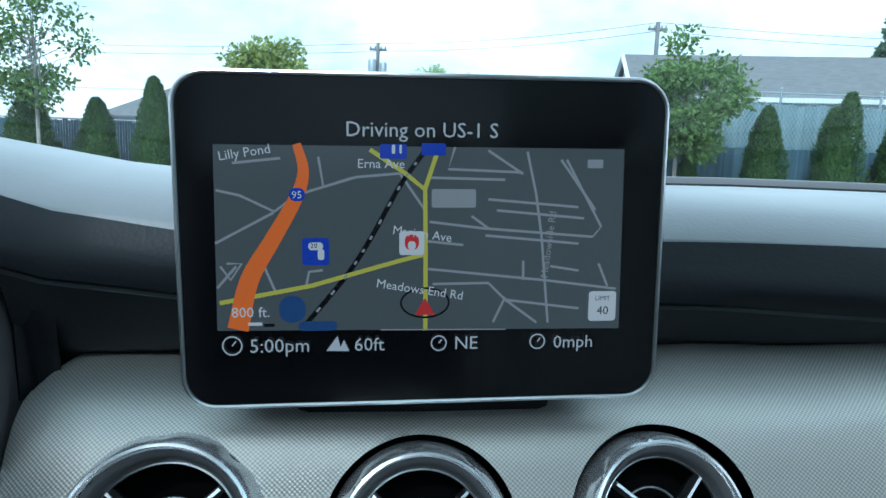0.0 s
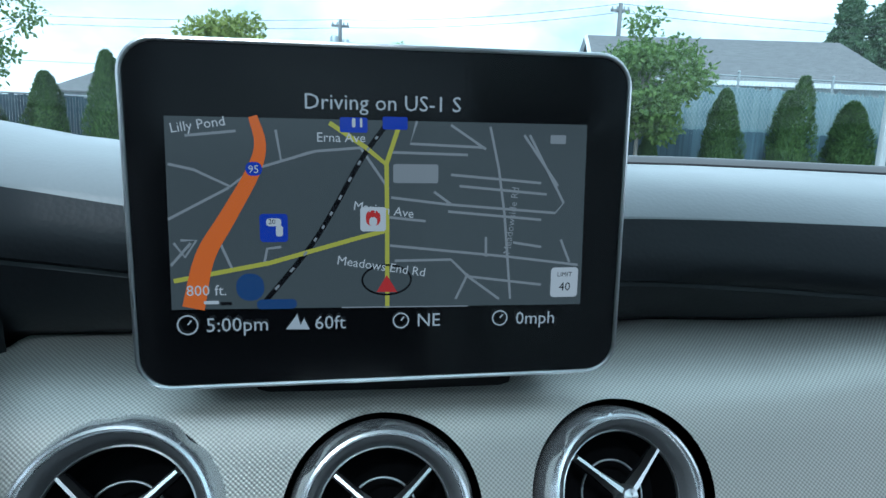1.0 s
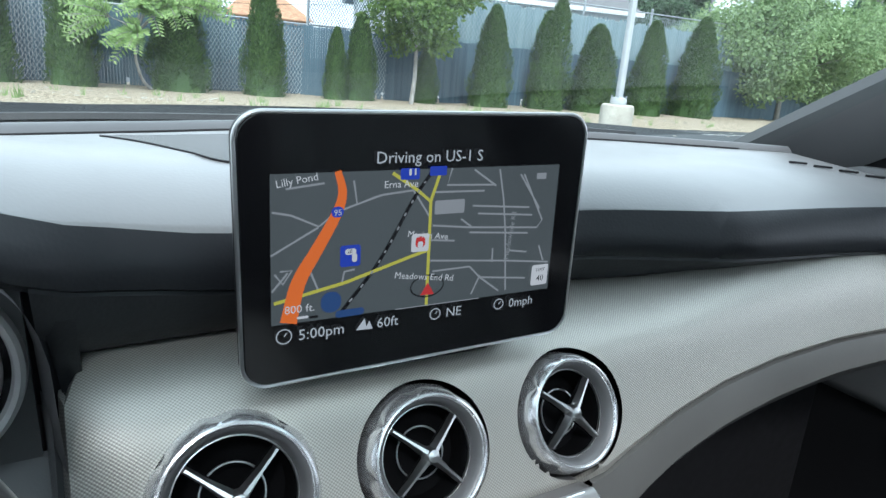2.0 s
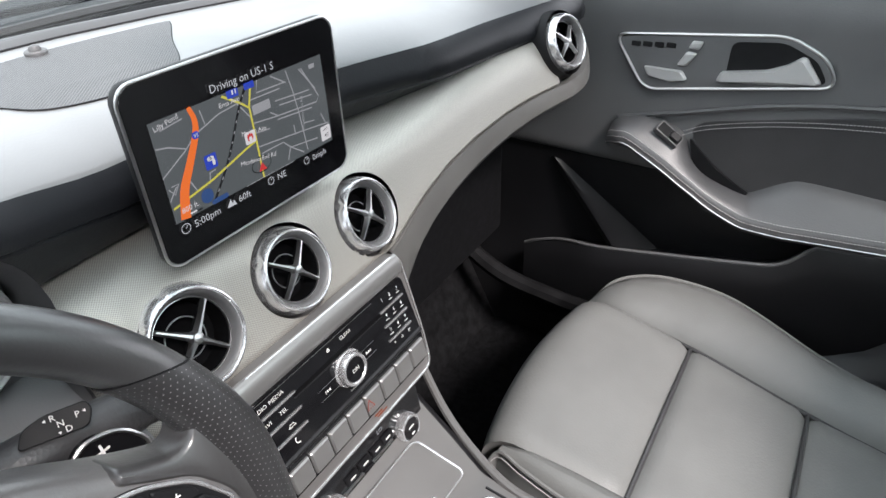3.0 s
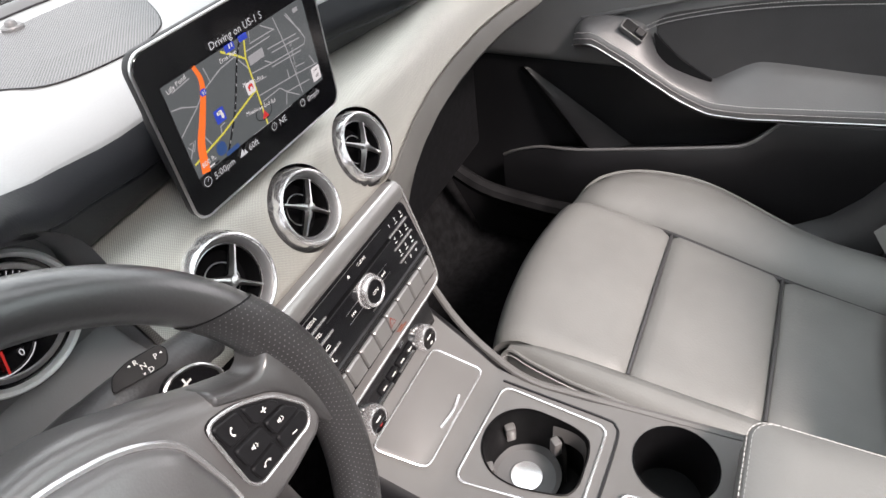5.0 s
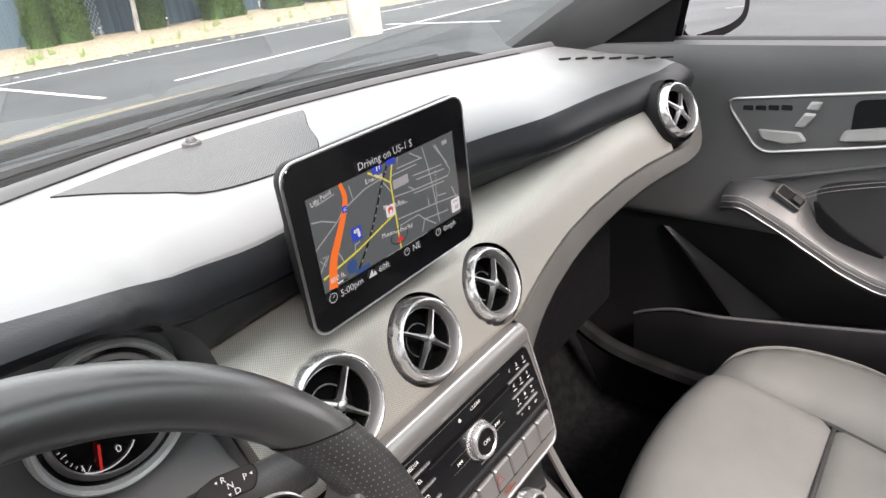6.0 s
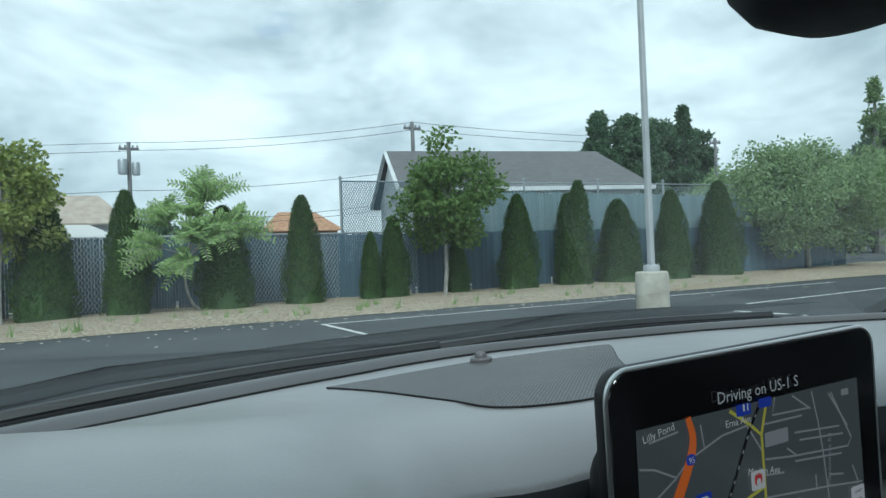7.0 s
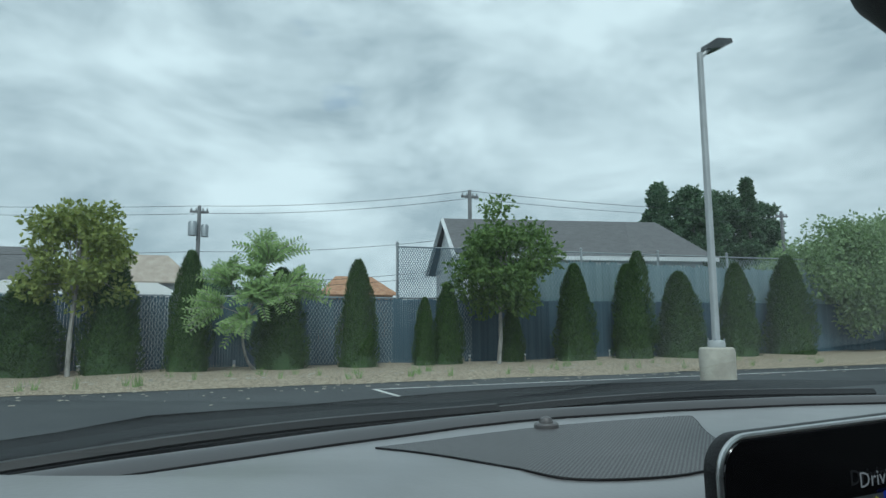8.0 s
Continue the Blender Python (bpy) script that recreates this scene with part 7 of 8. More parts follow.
for k in range(60):
    x = rg.uniform(-7, 16)
    y = 13.0 + 0.06 * x + rg.uniform(-0.2, 1.6)
    for j in range(9):
        an = rg.uniform(0, 6.28)
        h, q = rg.uniform(0.08, 0.3), rg.uniform(0.03, 0.12)
        p0 = V((x + rg.uniform(-0.05, 0.05), y + rg.uniform(-0.05, 0.05), 0.08))
        tip = p0 + V((math.cos(an) * q, math.sin(an) * q, h))
        weeds.add([p0 + V((-0.008, 0, 0)), p0 + V((0.008, 0, 0)), tip], [(0, 1, 2)])
solid("weeds", weeds, SUMACM, "thin pale green weeds growing in the mulch", "weeds", "stuff", False, 0)

# ---- outside: fence ----
fence = thing("chain_link_fence", "chain-link fence with navy privacy slats and a tall screened stretch", "fence", (0, 17.5, 0), car=False)
slats = Mesh()
random.seed(5)
x = -26.0
while x < 27:
    y = lot_y(x, 17.35)
    top = 1.92 + random.uniform(-0.02, 0.02)
    lo = 0.08 + (random.uniform(0, 0.3) if random.random() < 0.1 else 0)
    slats.box((x, y, lo), (x + 0.060, y + 0.012, top))
    x += 0.066
part("slats", slats, SLAT, fence, "navy plastic slats", 0)
fence.children[-1]["kind"] = "stuff"
up = Mesh()
x = 3.75
while x < 21:
    y = lot_y(x, 17.38)
    r = random.random()
    if x > 6.6:
        up.box((x, y, 1.9), (x + 0.058, y + 0.012, 3.2 + random.uniform(-0.08, 0.05)))
    x += 0.066
part("upper_slats", up, SLATL, fence, "pale blue-grey slats", 0)
fence.children[-1]["kind"] = "stuff"
wires = Mesh()
def wire(a, b, r=0.004):
    wires.tube([a, b], r, 3, False)
def link_panel(xa, xb, za, zb, pitch, r):
    """Crossing wires over a stretch of the fence."""
    H = zb - za
    x = xa - H * 0.6
    while x < xb + H * 0.6:
        for s in (-1, 1):
            t0 = max(0.0, min(1.0, ((xa if s > 0 else xb) - x) / (s * H * 0.6))) if (x < xa and s > 0) or (x > xb and s < 0) else 0.0
            t1 = max(0.0, min(1.0, ((xb if s > 0 else xa) - x) / (s * H * 0.6)))
            if t1 > t0 + 0.01 and (xa <= x + s * H * 0.6 * t0 <= xb):
                p, q = x + s * H * 0.6 * t0, x + s * H * 0.6 * t1
                wire((p, lot_y(p, 17.34), za + H * t0), (q, lot_y(q, 17.34), za + H * t1), r)
        x += pitch


link_panel(6.7, 21.0, 2.0, 3.5, 0.12, 0.0050)
galv_wires, wires = wires, Mesh()
link_panel(3.75, 6.7, 1.95, 3.45, 0.075, 0.010)
part("dark_chain_link", wires, SLAT, fence, "dark vinyl-coated wire mesh", 0)
fence.children[-1]["kind"] = "stuff"
wires = Mesh()
for pa, pb in ((-2.95, -1.95), (1.2, 2.2), (2.95, 3.6), (5.25, 6.05)):
    link_panel(pa, pb, 0.15, 1.85, 0.095, 0.0062)
part("bare_chain_link", wires, WIREG, fence, "bare wire mesh over worn slats", 0)
fence.children[-1]["kind"] = "stuff"
wires = galv_wires
part("chain_link", wires, WIREG, fence, "galvanised wire mesh", 0)
fence.children[-1]["kind"] = "stuff"
for x in [-26 + 2.95 * k for k in range(11)]:
    a = Mesh()
    a.tube([(x, lot_y(x, 17.42), 0), (x, lot_y(x, 17.42), 1.98)], 0.03, 8)
    part("post", a, GALV, fence)
for x in [3.75, 6.9, 10.0, 13.1, 16.2, 19.2]:
    a = Mesh()
    a.tube([(x, lot_y(x, 17.42), 0), (x, lot_y(x, 17.42), 3.52 + 0.012 * (x - 3.75))], 0.04, 8)
    a.spin([(0.045, 0.0), (0.05, 0.03), (0.02, 0.07), (0.0001, 0.08)], 10, Matrix.Translation((x, lot_y(x, 17.42), 3.52 + 0.012 * (x - 3.75))))
    part("tall_post", a, GALV, fence, "tall galvanised post")
for z0, z1, xa, xb in ((1.95, 1.95, -26, 3.75), (3.44, 3.63, 3.75, 21), (1.95, 1.95, 3.75, 21)):
    a = Mesh()
    a.tube([(xa, lot_y(xa, 17.42), z0), (xb, lot_y(xb, 17.42), z1)], 0.024, 8)
    part("rail", a, GALV, fence)

# ---- outside: planting ----
def leaf_quad(M, p, d, n, l, w):
    """One leaf with a folded midrib."""
    d = d.normalized()
    s = d.cross(n)
    if s.length < 1e-3:
        s = d.cross(V((1, 0, 0)))
    s.normalize()
    u = s.cross(d)
    b, t = p, p + d * l
    m0, m1 = p + d * l * 0.45 + s * w / 2 + u * w * 0.15, p + d * l * 0.45 - s * w / 2 + u * w * 0.15
    k = len(M.v)
    M.v += [tuple(b), tuple(m0), tuple(t), tuple(m1)]
    M.f += [(k, k + 1, k + 2), (k, k + 2, k + 3)]


def rnd_dir(rg):
    while True:
        q = V((rg.uniform(-1, 1), rg.uniform(-1, 1), rg.uniform(-1, 1)))
        if 0.1 < q.length < 1:
            return q.normalized()


def arb_mesh(seed, twin=False):
    """A unit arborvitae: 1 m high, about 0.5 m wide."""
    rg = random.Random(seed)
    M = Mesh()
    tops = [(0.0, 0.0, 1.0)] if not twin else [(-0.10, 0.0, 0.9), (0.09, 0.02, 1.0)]
    for n in range(9500):
        h = rg.random() ** 0.85
        ox, oy, ht = tops[rg.randrange(len(tops))]
        a = rg.uniform(0, 2 * math.pi)
        lump = 1 + 0.13 * math.sin(3 * a + 9 * h + seed) + 0.1 * math.sin(5 * a - 14 * h)
        r = 0.235 * (1 - h) ** 0.55 * (0.75 + 0.5 * min(h * 4, 1) * 0.5) * lump
        if twin:
            r *= 0.82
        r *= rg.uniform(0.82, 1.04)
        p = V((ox * h + r * math.cos(a), oy * h + r * math.sin(a), h * ht * 0.985))
        d = V((math.cos(a) * 0.55, math.sin(a) * 0.55, 0.9)) + rnd_dir(rg) * 0.5
        leaf_quad(M, p, d, V((math.cos(a), math.sin(a), 0.2)), rg.uniform(0.022, 0.046), rg.uniform(0.009, 0.017))
    core = []
    for k in range(9):
        h = k / 8
        rr = 0.20 * (1 - h) ** 0.55 * (0.8 if twin else 0.93) + 0.002
        core.append([(rr * math.cos(t), rr * math.sin(t), h * 0.93) for t in [2 * math.pi * j / 14 for j in range(14)]])
    M.loft(core, True)
    return M


arb_data = []
for k in range(4):
    d = arb_mesh(11 + k, k == 3).data("foliage", (0, 0, 0), 0)
    d.materials.append(ARBM)
    arb_data.append(d)
trunk_m = Mesh()
trunk_m.tube([(0, 0, -0.02), (0, 0, 0.3)], [0.03, 0.02], 8)
trunk_d = trunk_m.data("trunk")
trunk_d.materials.append(BARK)
ARBS = [(-4.95, 2.15, 1.85, 0), (-3.27, 2.75, 1.45, 1), (-1.65, 2.9, 1.15, 2), (0.48, 2.55, 1.5, 0), (2.43, 2.82, 1.2, 1), (4.28, 1.86, 0.75, 2), (4.95, 2.28, 1.0, 0), (6.92, 1.75, 0.8, 1), (9.05, 2.92, 1.4, 1), (11.15, 3.34, 1.68, 3), (13.02, 2.8, 1.75, 0), (15.46, 3.15, 1.5, 2), (17.86, 3.5, 1.85, 1), (-6.74, 2.9, 1.2, 2), (-8.08, 2.35, 1.25, 0), (-9.6, 2.5, 1.5, 1), (-11.4, 2.6, 1.5, 2), (-13.5, 2.7, 1.5, 0)]
for x, h, w, k in ARBS:
    y = lot_y(x, 16.3)
    t = thing("arborvitae", "dense dark green columnar arborvitae in the mulch bed", "shrub", (x, y, 0.06), "arborvitae hedge row", car=False)
    for nm, d in (("foliage", arb_data[k]), ("trunk", trunk_d)):
        o = new(nm, d)
        o.parent = t
    t.matrix_world = Matrix.Translation((x, y, 0.06)) @ Matrix.Rotation(x * 2.1, 4, "Z") @ Matrix.Diagonal((w / 0.47, w / 0.47, h, 1))


def limb_tree(name, label, base, height, trunk_r, crown_c, crown_r, leaves, leaf, mat, seed, lean=0.0, clumps=26, split=0.45):
    """A trunk with forking limbs and a crown of small leaves gathered in clumps."""
    rg = random.Random(seed)
    t = thing(name, label, "tree", base, car=False)
    b = V(base)
    C, R = V(crown_c), V(crown_r)
    T = Mesh()
    top = V((C.x, C.y, C.z + R.z * 0.5))
    fork = b + (V((C.x, C.y, 0)) - V((b.x, b.y, 0))) * 0.5 + V((lean, 0, height * split))
    T.tube([b, b + (fork - b) * 0.5 + V((rg.uniform(-0.04, 0.04), 0, 0)), fork, fork + (top - fork) * 0.6, top], [trunk_r, trunk_r * 0.85, trunk_r * 0.72, trunk_r * 0.4, trunk_r * 0.12], 9)
    cl = []
    for k in range(clumps):
        d = rnd_dir(rg)
        q = C + V((d.x * R.x, d.y * R.y, d.z * R.z)) * rg.uniform(0.45, 0.95)
        cl.append(q)
        s = fork + (top - fork) * rg.uniform(0.0, 0.6)
        mid = s + (q - s) * 0.5 + V((0, 0, rg.uniform(0.0, 0.15) * R.z))
        T.tube([s, mid, q], [trunk_r * 0.34, trunk_r * 0.2, trunk_r * 0.06], 5)
    part("trunk", T, BARK, t, "grey-brown bark")
    L = Mesh()
    for n in range(leaves):
        q = cl[rg.randrange(len(cl))]
        d = rnd_dir(rg)
        rad = min(R) * 0.42 * rg.random() ** 0.5
        p = q + V((d.x, d.y, d.z * 0.8)) * rad
        leaf_quad(L, p, rnd_dir(rg) + V((0, 0, -0.35)) + d * 0.5, rnd_dir(rg), leaf * rg.uniform(0.7, 1.25), leaf * rg.uniform(0.45, 0.75))
    part("crown", L, mat, t, "loose leafy crown", 0)
    return t


limb_tree("young_maple", "young tree with a yellow-green crown in the mulch bed", (-3.98, 15.5, 0.08), 3.8, 0.055, (-3.9, 15.6, 2.72), (1.2, 1.0, 1.15), 6200, 0.14, MAPLEM, 21, clumps=40)
limb_tree("young_pear_tree", "young round-crowned green street tree in the mulch bed", (6.28, 16.3, 0.08), 4.6, 0.065, (6.45, 16.4, 2.95), (1.5, 1.3, 1.6), 8500, 0.155, PEARM, 22, clumps=46, split=0.32)
limb_tree("spreading_locust", "broad feathery light green tree at the end of the fence", (24.3, 19.2, 0.0), 5.6, 0.12, (24.2, 19.3, 3.1), (4.9, 3.0, 2.4), 46000, 0.17, BUSHM, 23, clumps=120, split=0.25)
limb_tree("young_maple", "tall open-crowned young tree with reddish tips by the fence", (-9.1, 15.0, 0.08), 5.2, 0.05, (-9.1, 15.0, 3.5), (1.2, 1.0, 1.9), 3000, 0.13, PEARM, 27, clumps=34)
# sumac with fronds
sumac = thing("sumac", "self-sown sumac with long feathery fronds in the mulch bed", "tree", (-0.15, 16.0, 0.08), car=False)
rg = random.Random(8)
S = Mesh()
stem = smooth_line([(-0.05, 16.0, 0.08), (-0.3, 16.0, 0.35), (-0.42, 16.0, 0.9), (-0.35, 16.0, 1.5), (-0.2, 16.0, 2.2)], 4)
S.tube(stem, [0.04 - 0.025 * i / (len(stem) - 1) for i in range(len(stem))], 7)
L = Mesh()
PLUMES = [((0.15, 16.0, 2.7), 15, (0.05, -0.1, 1.0), 0.85, 1.10), ((-0.70, 15.9, 2.15), 9, (-0.55, -0.2, 0.8), 0.6, 0.85), ((-0.85, 15.7, 1.6), 9, (-0.9, -0.4, 0.25), 0.65, 0.85),
          ((0.55, 15.9, 2.1), 10, (0.85, -0.3, 0.45), 0.65, 0.95), ((-0.10, 15.6, 1.85), 9, (0.0, -0.8, 0.35), 0.8, 0.80), ((-0.35, 15.6, 1.35), 6, (-0.3, -0.6, -0.05), 0.7, 0.7),
          ((-0.15, 15.9, 2.35), 8, (-0.1, -0.5, 0.7), 0.8, 0.9), ((0.25, 15.8, 1.95), 7, (0.4, -0.6, 0.3), 0.8, 0.8)]
for tip, count, way, spread, reach in PLUMES:
    tip = V(tip)
    S.tube([stem[-6], (stem[-6] + tip) / 2 + V((0, 0, 0.05)), tip], [0.022, 0.015, 0.008], 5)
    for k in range(count * 3):
        d = (V(way).normalized() + rnd_dir(rg) * spread).normalized()
        ln = reach * rg.uniform(0.75, 1.15)
        droop = -0.30 if d.z > 0.5 else -0.22
        pts = [tip + d * ln * q + V((0, 0, droop * ln * q * q)) for q in (0, 0.2, 0.4, 0.6, 0.8, 1.0)]
        S.tube(pts, 0.005, 4)
        face = V((rg.uniform(-0.5, 0.5), -0.8, rg.uniform(0.2, 0.9)))
        for j in range(9):
            q = 0.14 + 0.86 * j / 8
            i = min(int(q * 5), 4)
            f = q * 5 - i
            p = pts[i] * (1 - f) + pts[i + 1] * f
            ax = (pts[i + 1] - pts[i]).normalized()
            side = ax.cross(face).normalized()
            for sg in (-1, 1):
                leaf_quad(L, p, side * sg + ax * 0.55 + V((0, 0, -0.12)), face, 0.24 * (1.1 - 0.6 * q), 0.048)
part("stem", S, BARK, sumac, "curved bare stem")
part("fronds", L, SUMACM, sumac, "pale green compound fronds", 0)


def far_tree(name, label, base, h, w, seed, conic=False, mat=DARKM, leaf=0.40, n=20000):
    rg = random.Random(seed)
    t = thing(name, label, "tree", base, "distant trees", car=False)
    T = Mesh()
    b = V(base)
    T.tube([b, b + V((0, 0, h * 0.5)), b + V((0, 0, h * 0.93))], [h * 0.03, h * 0.02, h * 0.004], 7)
    part("trunk", T, BARK, t)
    L = Mesh()
    cl = []
    for k in range(150):
        z = rg.uniform(0.06, 0.97)
        prof = (1 - z) ** 0.7 * 1.1 if conic else math.sin(math.pi * min(0.12 + z * 0.86, 1)) ** 0.6
        a = rg.uniform(0, 2 * math.pi)
        r = w / 2 * prof * rg.uniform(0.35, 0.95)
        cl.append((b + V((r * math.cos(a), r * math.sin(a), z * h)), w * (0.075 if conic else 0.125)))
    for k in range(n):
        q, rad = cl[rg.randrange(len(cl))]
        d = rnd_dir(rg)
        leaf_quad(L, q + d * rad * rg.random() ** 0.4, rnd_dir(rg), rnd_dir(rg), leaf * rg.uniform(0.6, 1.2), leaf * rg.uniform(0.4, 0.7))
    part("crown", L, mat, t, "", 0)
    return t


far_tree("spruce", "dark green distant conifer behind the house", (32.6, 45, 0), 13.2, 6.2, 31, True)
far_tree("oak", "dark rounded distant tree behind the house", (36.0, 45, 0), 12.8, 6.0, 32)
far_tree("oak", "dark rounded distant tree behind the house", (40.2, 46, 0), 13.2, 5.6, 33)
far_tree("cypress", "tall dark distant conifer behind the house", (42.0, 45, 0), 14.4, 3.6, 34, True)
far_tree("oak", "dark rounded distant tree behind the house", (44.4, 46, 0), 12.2, 5.0, 35)
far_tree("poplar", "slender open-crowned distant tree", (60.8, 40, 0), 17.2, 4.6, 36, True, BUSHM, 0.45, 4200)
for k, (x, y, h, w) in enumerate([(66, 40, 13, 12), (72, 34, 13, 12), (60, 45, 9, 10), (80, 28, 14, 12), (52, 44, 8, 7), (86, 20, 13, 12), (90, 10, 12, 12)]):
    far_tree("oak", "distant tree at the far edge of the lot, haze in its leaf colour", (x, y, 0), h, w, 50 + k, False, HAZEM, 0.75, 12000)
far_tree("hedge_tree", "low distant tree line beyond the fence", (2.0, 55, 0), 4.6, 9.0, 41)
far_tree("hedge_tree", "low distant tree line beyond the fence", (-3.0, 58, 0), 4.2, 9.0, 42)

# ---- outside: lamp post ----
lamp = thing("lot_lamp", "grey parking lot lamp post on a round concrete base", "street lamp", (7.29, 8.99, 0), car=False)
LX, LY = 7.29, 8.99
a = Mesh()
a.spin([(0.285, 0.0), (0.29, 0.68), (0.278, 0.745), (0.255, 0.765), (0.0001, 0.77)], 40, Matrix.Translation((LX, LY, 0)))
part("base", a, CONCRETE, lamp, "weathered cream concrete base")
a = Mesh()
a.spin([(0.14, 0.765), (0.143, 0.84), (0.13, 0.875), (0.07, 0.89), (0.0001, 0.89)], 24, Matrix.Translation((LX, LY, 0)))
part("base_cover", a, LAMPG, lamp, "grey steel cover")
a = Mesh()
a.loft([[(LX + x, LY + y, z) for x, y in rrect(w, w, 0.02, 3)] for w, z in ((0.105, 0.87), (0.098, 3.0), (0.088, 5.98))], True, True)
part("pole", a, LAMPG, lamp)
a = Mesh()
a.tube([(LX + 0.02, LY, 5.9), (LX + 0.14, LY - 0.02, 6.02), (LX + 0.2, LY - 0.03, 6.1)], 0.035, 8)
part("arm", a, LAMPG, lamp)
a = Mesh()
a.loft([[(LX + x, LY + y, z) for x, y, z in s] for s in (
    [(0.10, -0.10, 6.04), (0.10, 0.10, 6.04), (0.12, 0.10, 6.14), (0.12, -0.10, 6.14)],
    [(0.30, -0.16, 6.05), (0.30, 0.16, 6.05), (0.28, 0.15, 6.24), (0.28, -0.15, 6.24)],
    [(0.62, -0.14, 6.20), (0.62, 0.14, 6.20), (0.60, 0.13, 6.28), (0.60, -0.13, 6.28)])], True, True)
part("lamp_head", a, BODYP, lamp, "flat dark grey lamp head")
for q in range(4):
    a = Mesh()
    an = radians(45 + 90 * q)
    a.tube([(LX + 0.125 * math.cos(an), LY + 0.125 * math.sin(an), 0.88), (LX + 0.125 * math.cos(an), LY + 0.125 * math.sin(an), 0.915)], 0.014, 6)
    part("bolt", a, GALV, lamp)

# ---- outside: houses and poles ----
HO = Matrix.Translation((7.2, 22.5, 0)) @ Matrix.Rotation(radians(-8.8), 4, "Z")
house = thing("house", "low white-sided house with a grey shingle roof", "house", (0, 0, 0), car=False)
HL, HD = 10.5, 9.0
a = Mesh()
a.box((0.3, 0.5, 0), (HL - 0.3, HD - 0.5, 3.8))
part("wall", a, SIDING, house, "pale siding")
for gx in (0.3, HL - 0.3):
    a = Mesh()
    a.add([(gx - 0.05, 0.5, 3.8), (gx - 0.05, HD - 0.5, 3.8), (gx - 0.05, HD / 2, 5.85), (gx + 0.05, 0.5, 3.8), (gx + 0.05, HD - 0.5, 3.8), (gx + 0.05, HD / 2, 5.85)], [(0, 1, 2), (3, 4, 5), (0, 2, 5, 3), (1, 4, 5, 2)])
    part("gable", a, SIDING, house, "pale siding")


def roof_slab(q, th=0.1):
    M = Mesh()
    n = len(q)
    M.add(list(q) + [(x, y, z - th) for x, y, z in q], [tuple(range(n)), tuple(range(2 * n - 1, n - 1, -1))] + [(i, (i + 1) % n, n + (i + 1) % n, n + i) for i in range(n)])
    return M


part("roof", roof_slab([(-0.1, 0.0, 3.82), (HL + 0.1, 0.0, 3.82), (HL - 0.2, HD / 2, 6.0), (0.1, HD / 2, 6.0)]), SHINGLE, house, "grey shingles")
part("roof", roof_slab([(0.1, HD / 2, 6.0), (HL - 0.2, HD / 2, 6.0), (HL + 0.1, HD, 3.82), (-0.1, HD, 3.82)]), SHINGLE, house, "grey shingles")
a = Mesh()
a.box((-0.1, -0.1, 3.66), (HL + 0.1, 0.02, 3.82))
part("gutter", a, SIDING, house, "white gutter")
for yy in (0.0, HD):
    a = Mesh()
    a.tube([(-0.12, yy, 3.76), (0.06, HD / 2, 5.93)], 0.10, 4)
    part("rake_board", a, SIDING, house, "white rake board")
for wx in (2.0, 5.0, 8.2):
    w = Mesh()
    w.box((wx, 0.42, 1.2), (wx + 1.0, 0.5, 2.5))
    wo = part("window", w, SIDING, house)
    p = Mesh()
    p.box((wx + 0.08, 0.40, 1.28), (wx + 0.92, 0.44, 2.42))
    part("pane", p, DARKGL, wo)
house.matrix_world = HO

b2 = thing("far_building", "distant building with a tan hip roof", "building", (-8, 46, 0), car=False)
a = Mesh()
a.box((-10.5, 43.0, 0), (-4.4, 54, 4.2))
part("wall", a, SIDING, b2)
part("roof", roof_slab([(-11, 42.5, 4.0), (-3.6, 42.5, 4.0), (-5.6, 45, 5.9), (-9, 45, 5.9)]), TANROOF, b2, "tan roof")
part("roof", roof_slab([(-3.6, 42.5, 4.0), (-3.6, 54.5, 4.0), (-5.6, 45, 5.9)]), TANROOF, b2, "tan roof")
b3 = thing("far_building", "distant building with a dark roof", "building", (-18, 42, 0), car=False)
a = Mesh()
a.box((-20.2, 40.6, 0), (-12.2, 48, 3.5))
part("wall", a, SIDING, b3)
part("roof", roof_slab([(-20.8, 40, 3.5), (-11.6, 40, 3.5), (-11.8, 44, 6.1), (-16.6, 44, 6.1)]), SHINGLE, b3, "dark roof")
b4 = thing("far_building", "distant orange brick building", "building", (8, 60, 0), car=False)
a = Mesh()
a.box((6.0, 58, 0), (12.5, 66, 4.2))
part("wall", a, BRICKM, b4)
part("roof", roof_slab([(5.5, 57.5, 4.1), (13, 57.5, 4.1), (11, 61, 6.0), (7.5, 61, 6.0)]), BRICKM, b4)
POLES = [(-3.2, 37.6, 8.0), (11.3, 32.7, 8.7), (35.5, 35.0, 9.1), (-30.0, 42.0, 8.0)]
for x, y, h in POLES:
    p = thing("utility_pole", "weathered wooden utility pole with crossarm and insulators", "utility pole", (x, y, 0), "utility poles", car=False)
    a = Mesh()
    a.tube([(x, y, 0), (x, y, h)], [0.15, 0.10], 10)
    part("pole", a, POLEM, p)
    a = Mesh()
    a.box((x - 0.5, y - 0.06, h - 0.42), (x + 0.5, y + 0.06, h - 0.30), ch=0.01)
    part("crossarm", a, POLEM, p)
    for s in (-0.42, -0.16, 0.2, 0.42):
        a = Mesh()
        a.spin([(0.045, 0), (0.06, 0.06), (0.04, 0.1), (0.05, 0.14), (0.0001, 0.16)], 8, Matrix.Translation((x + s, y, h - 0.3)))
        part("insulator", a, GALV, p)
a = Mesh()
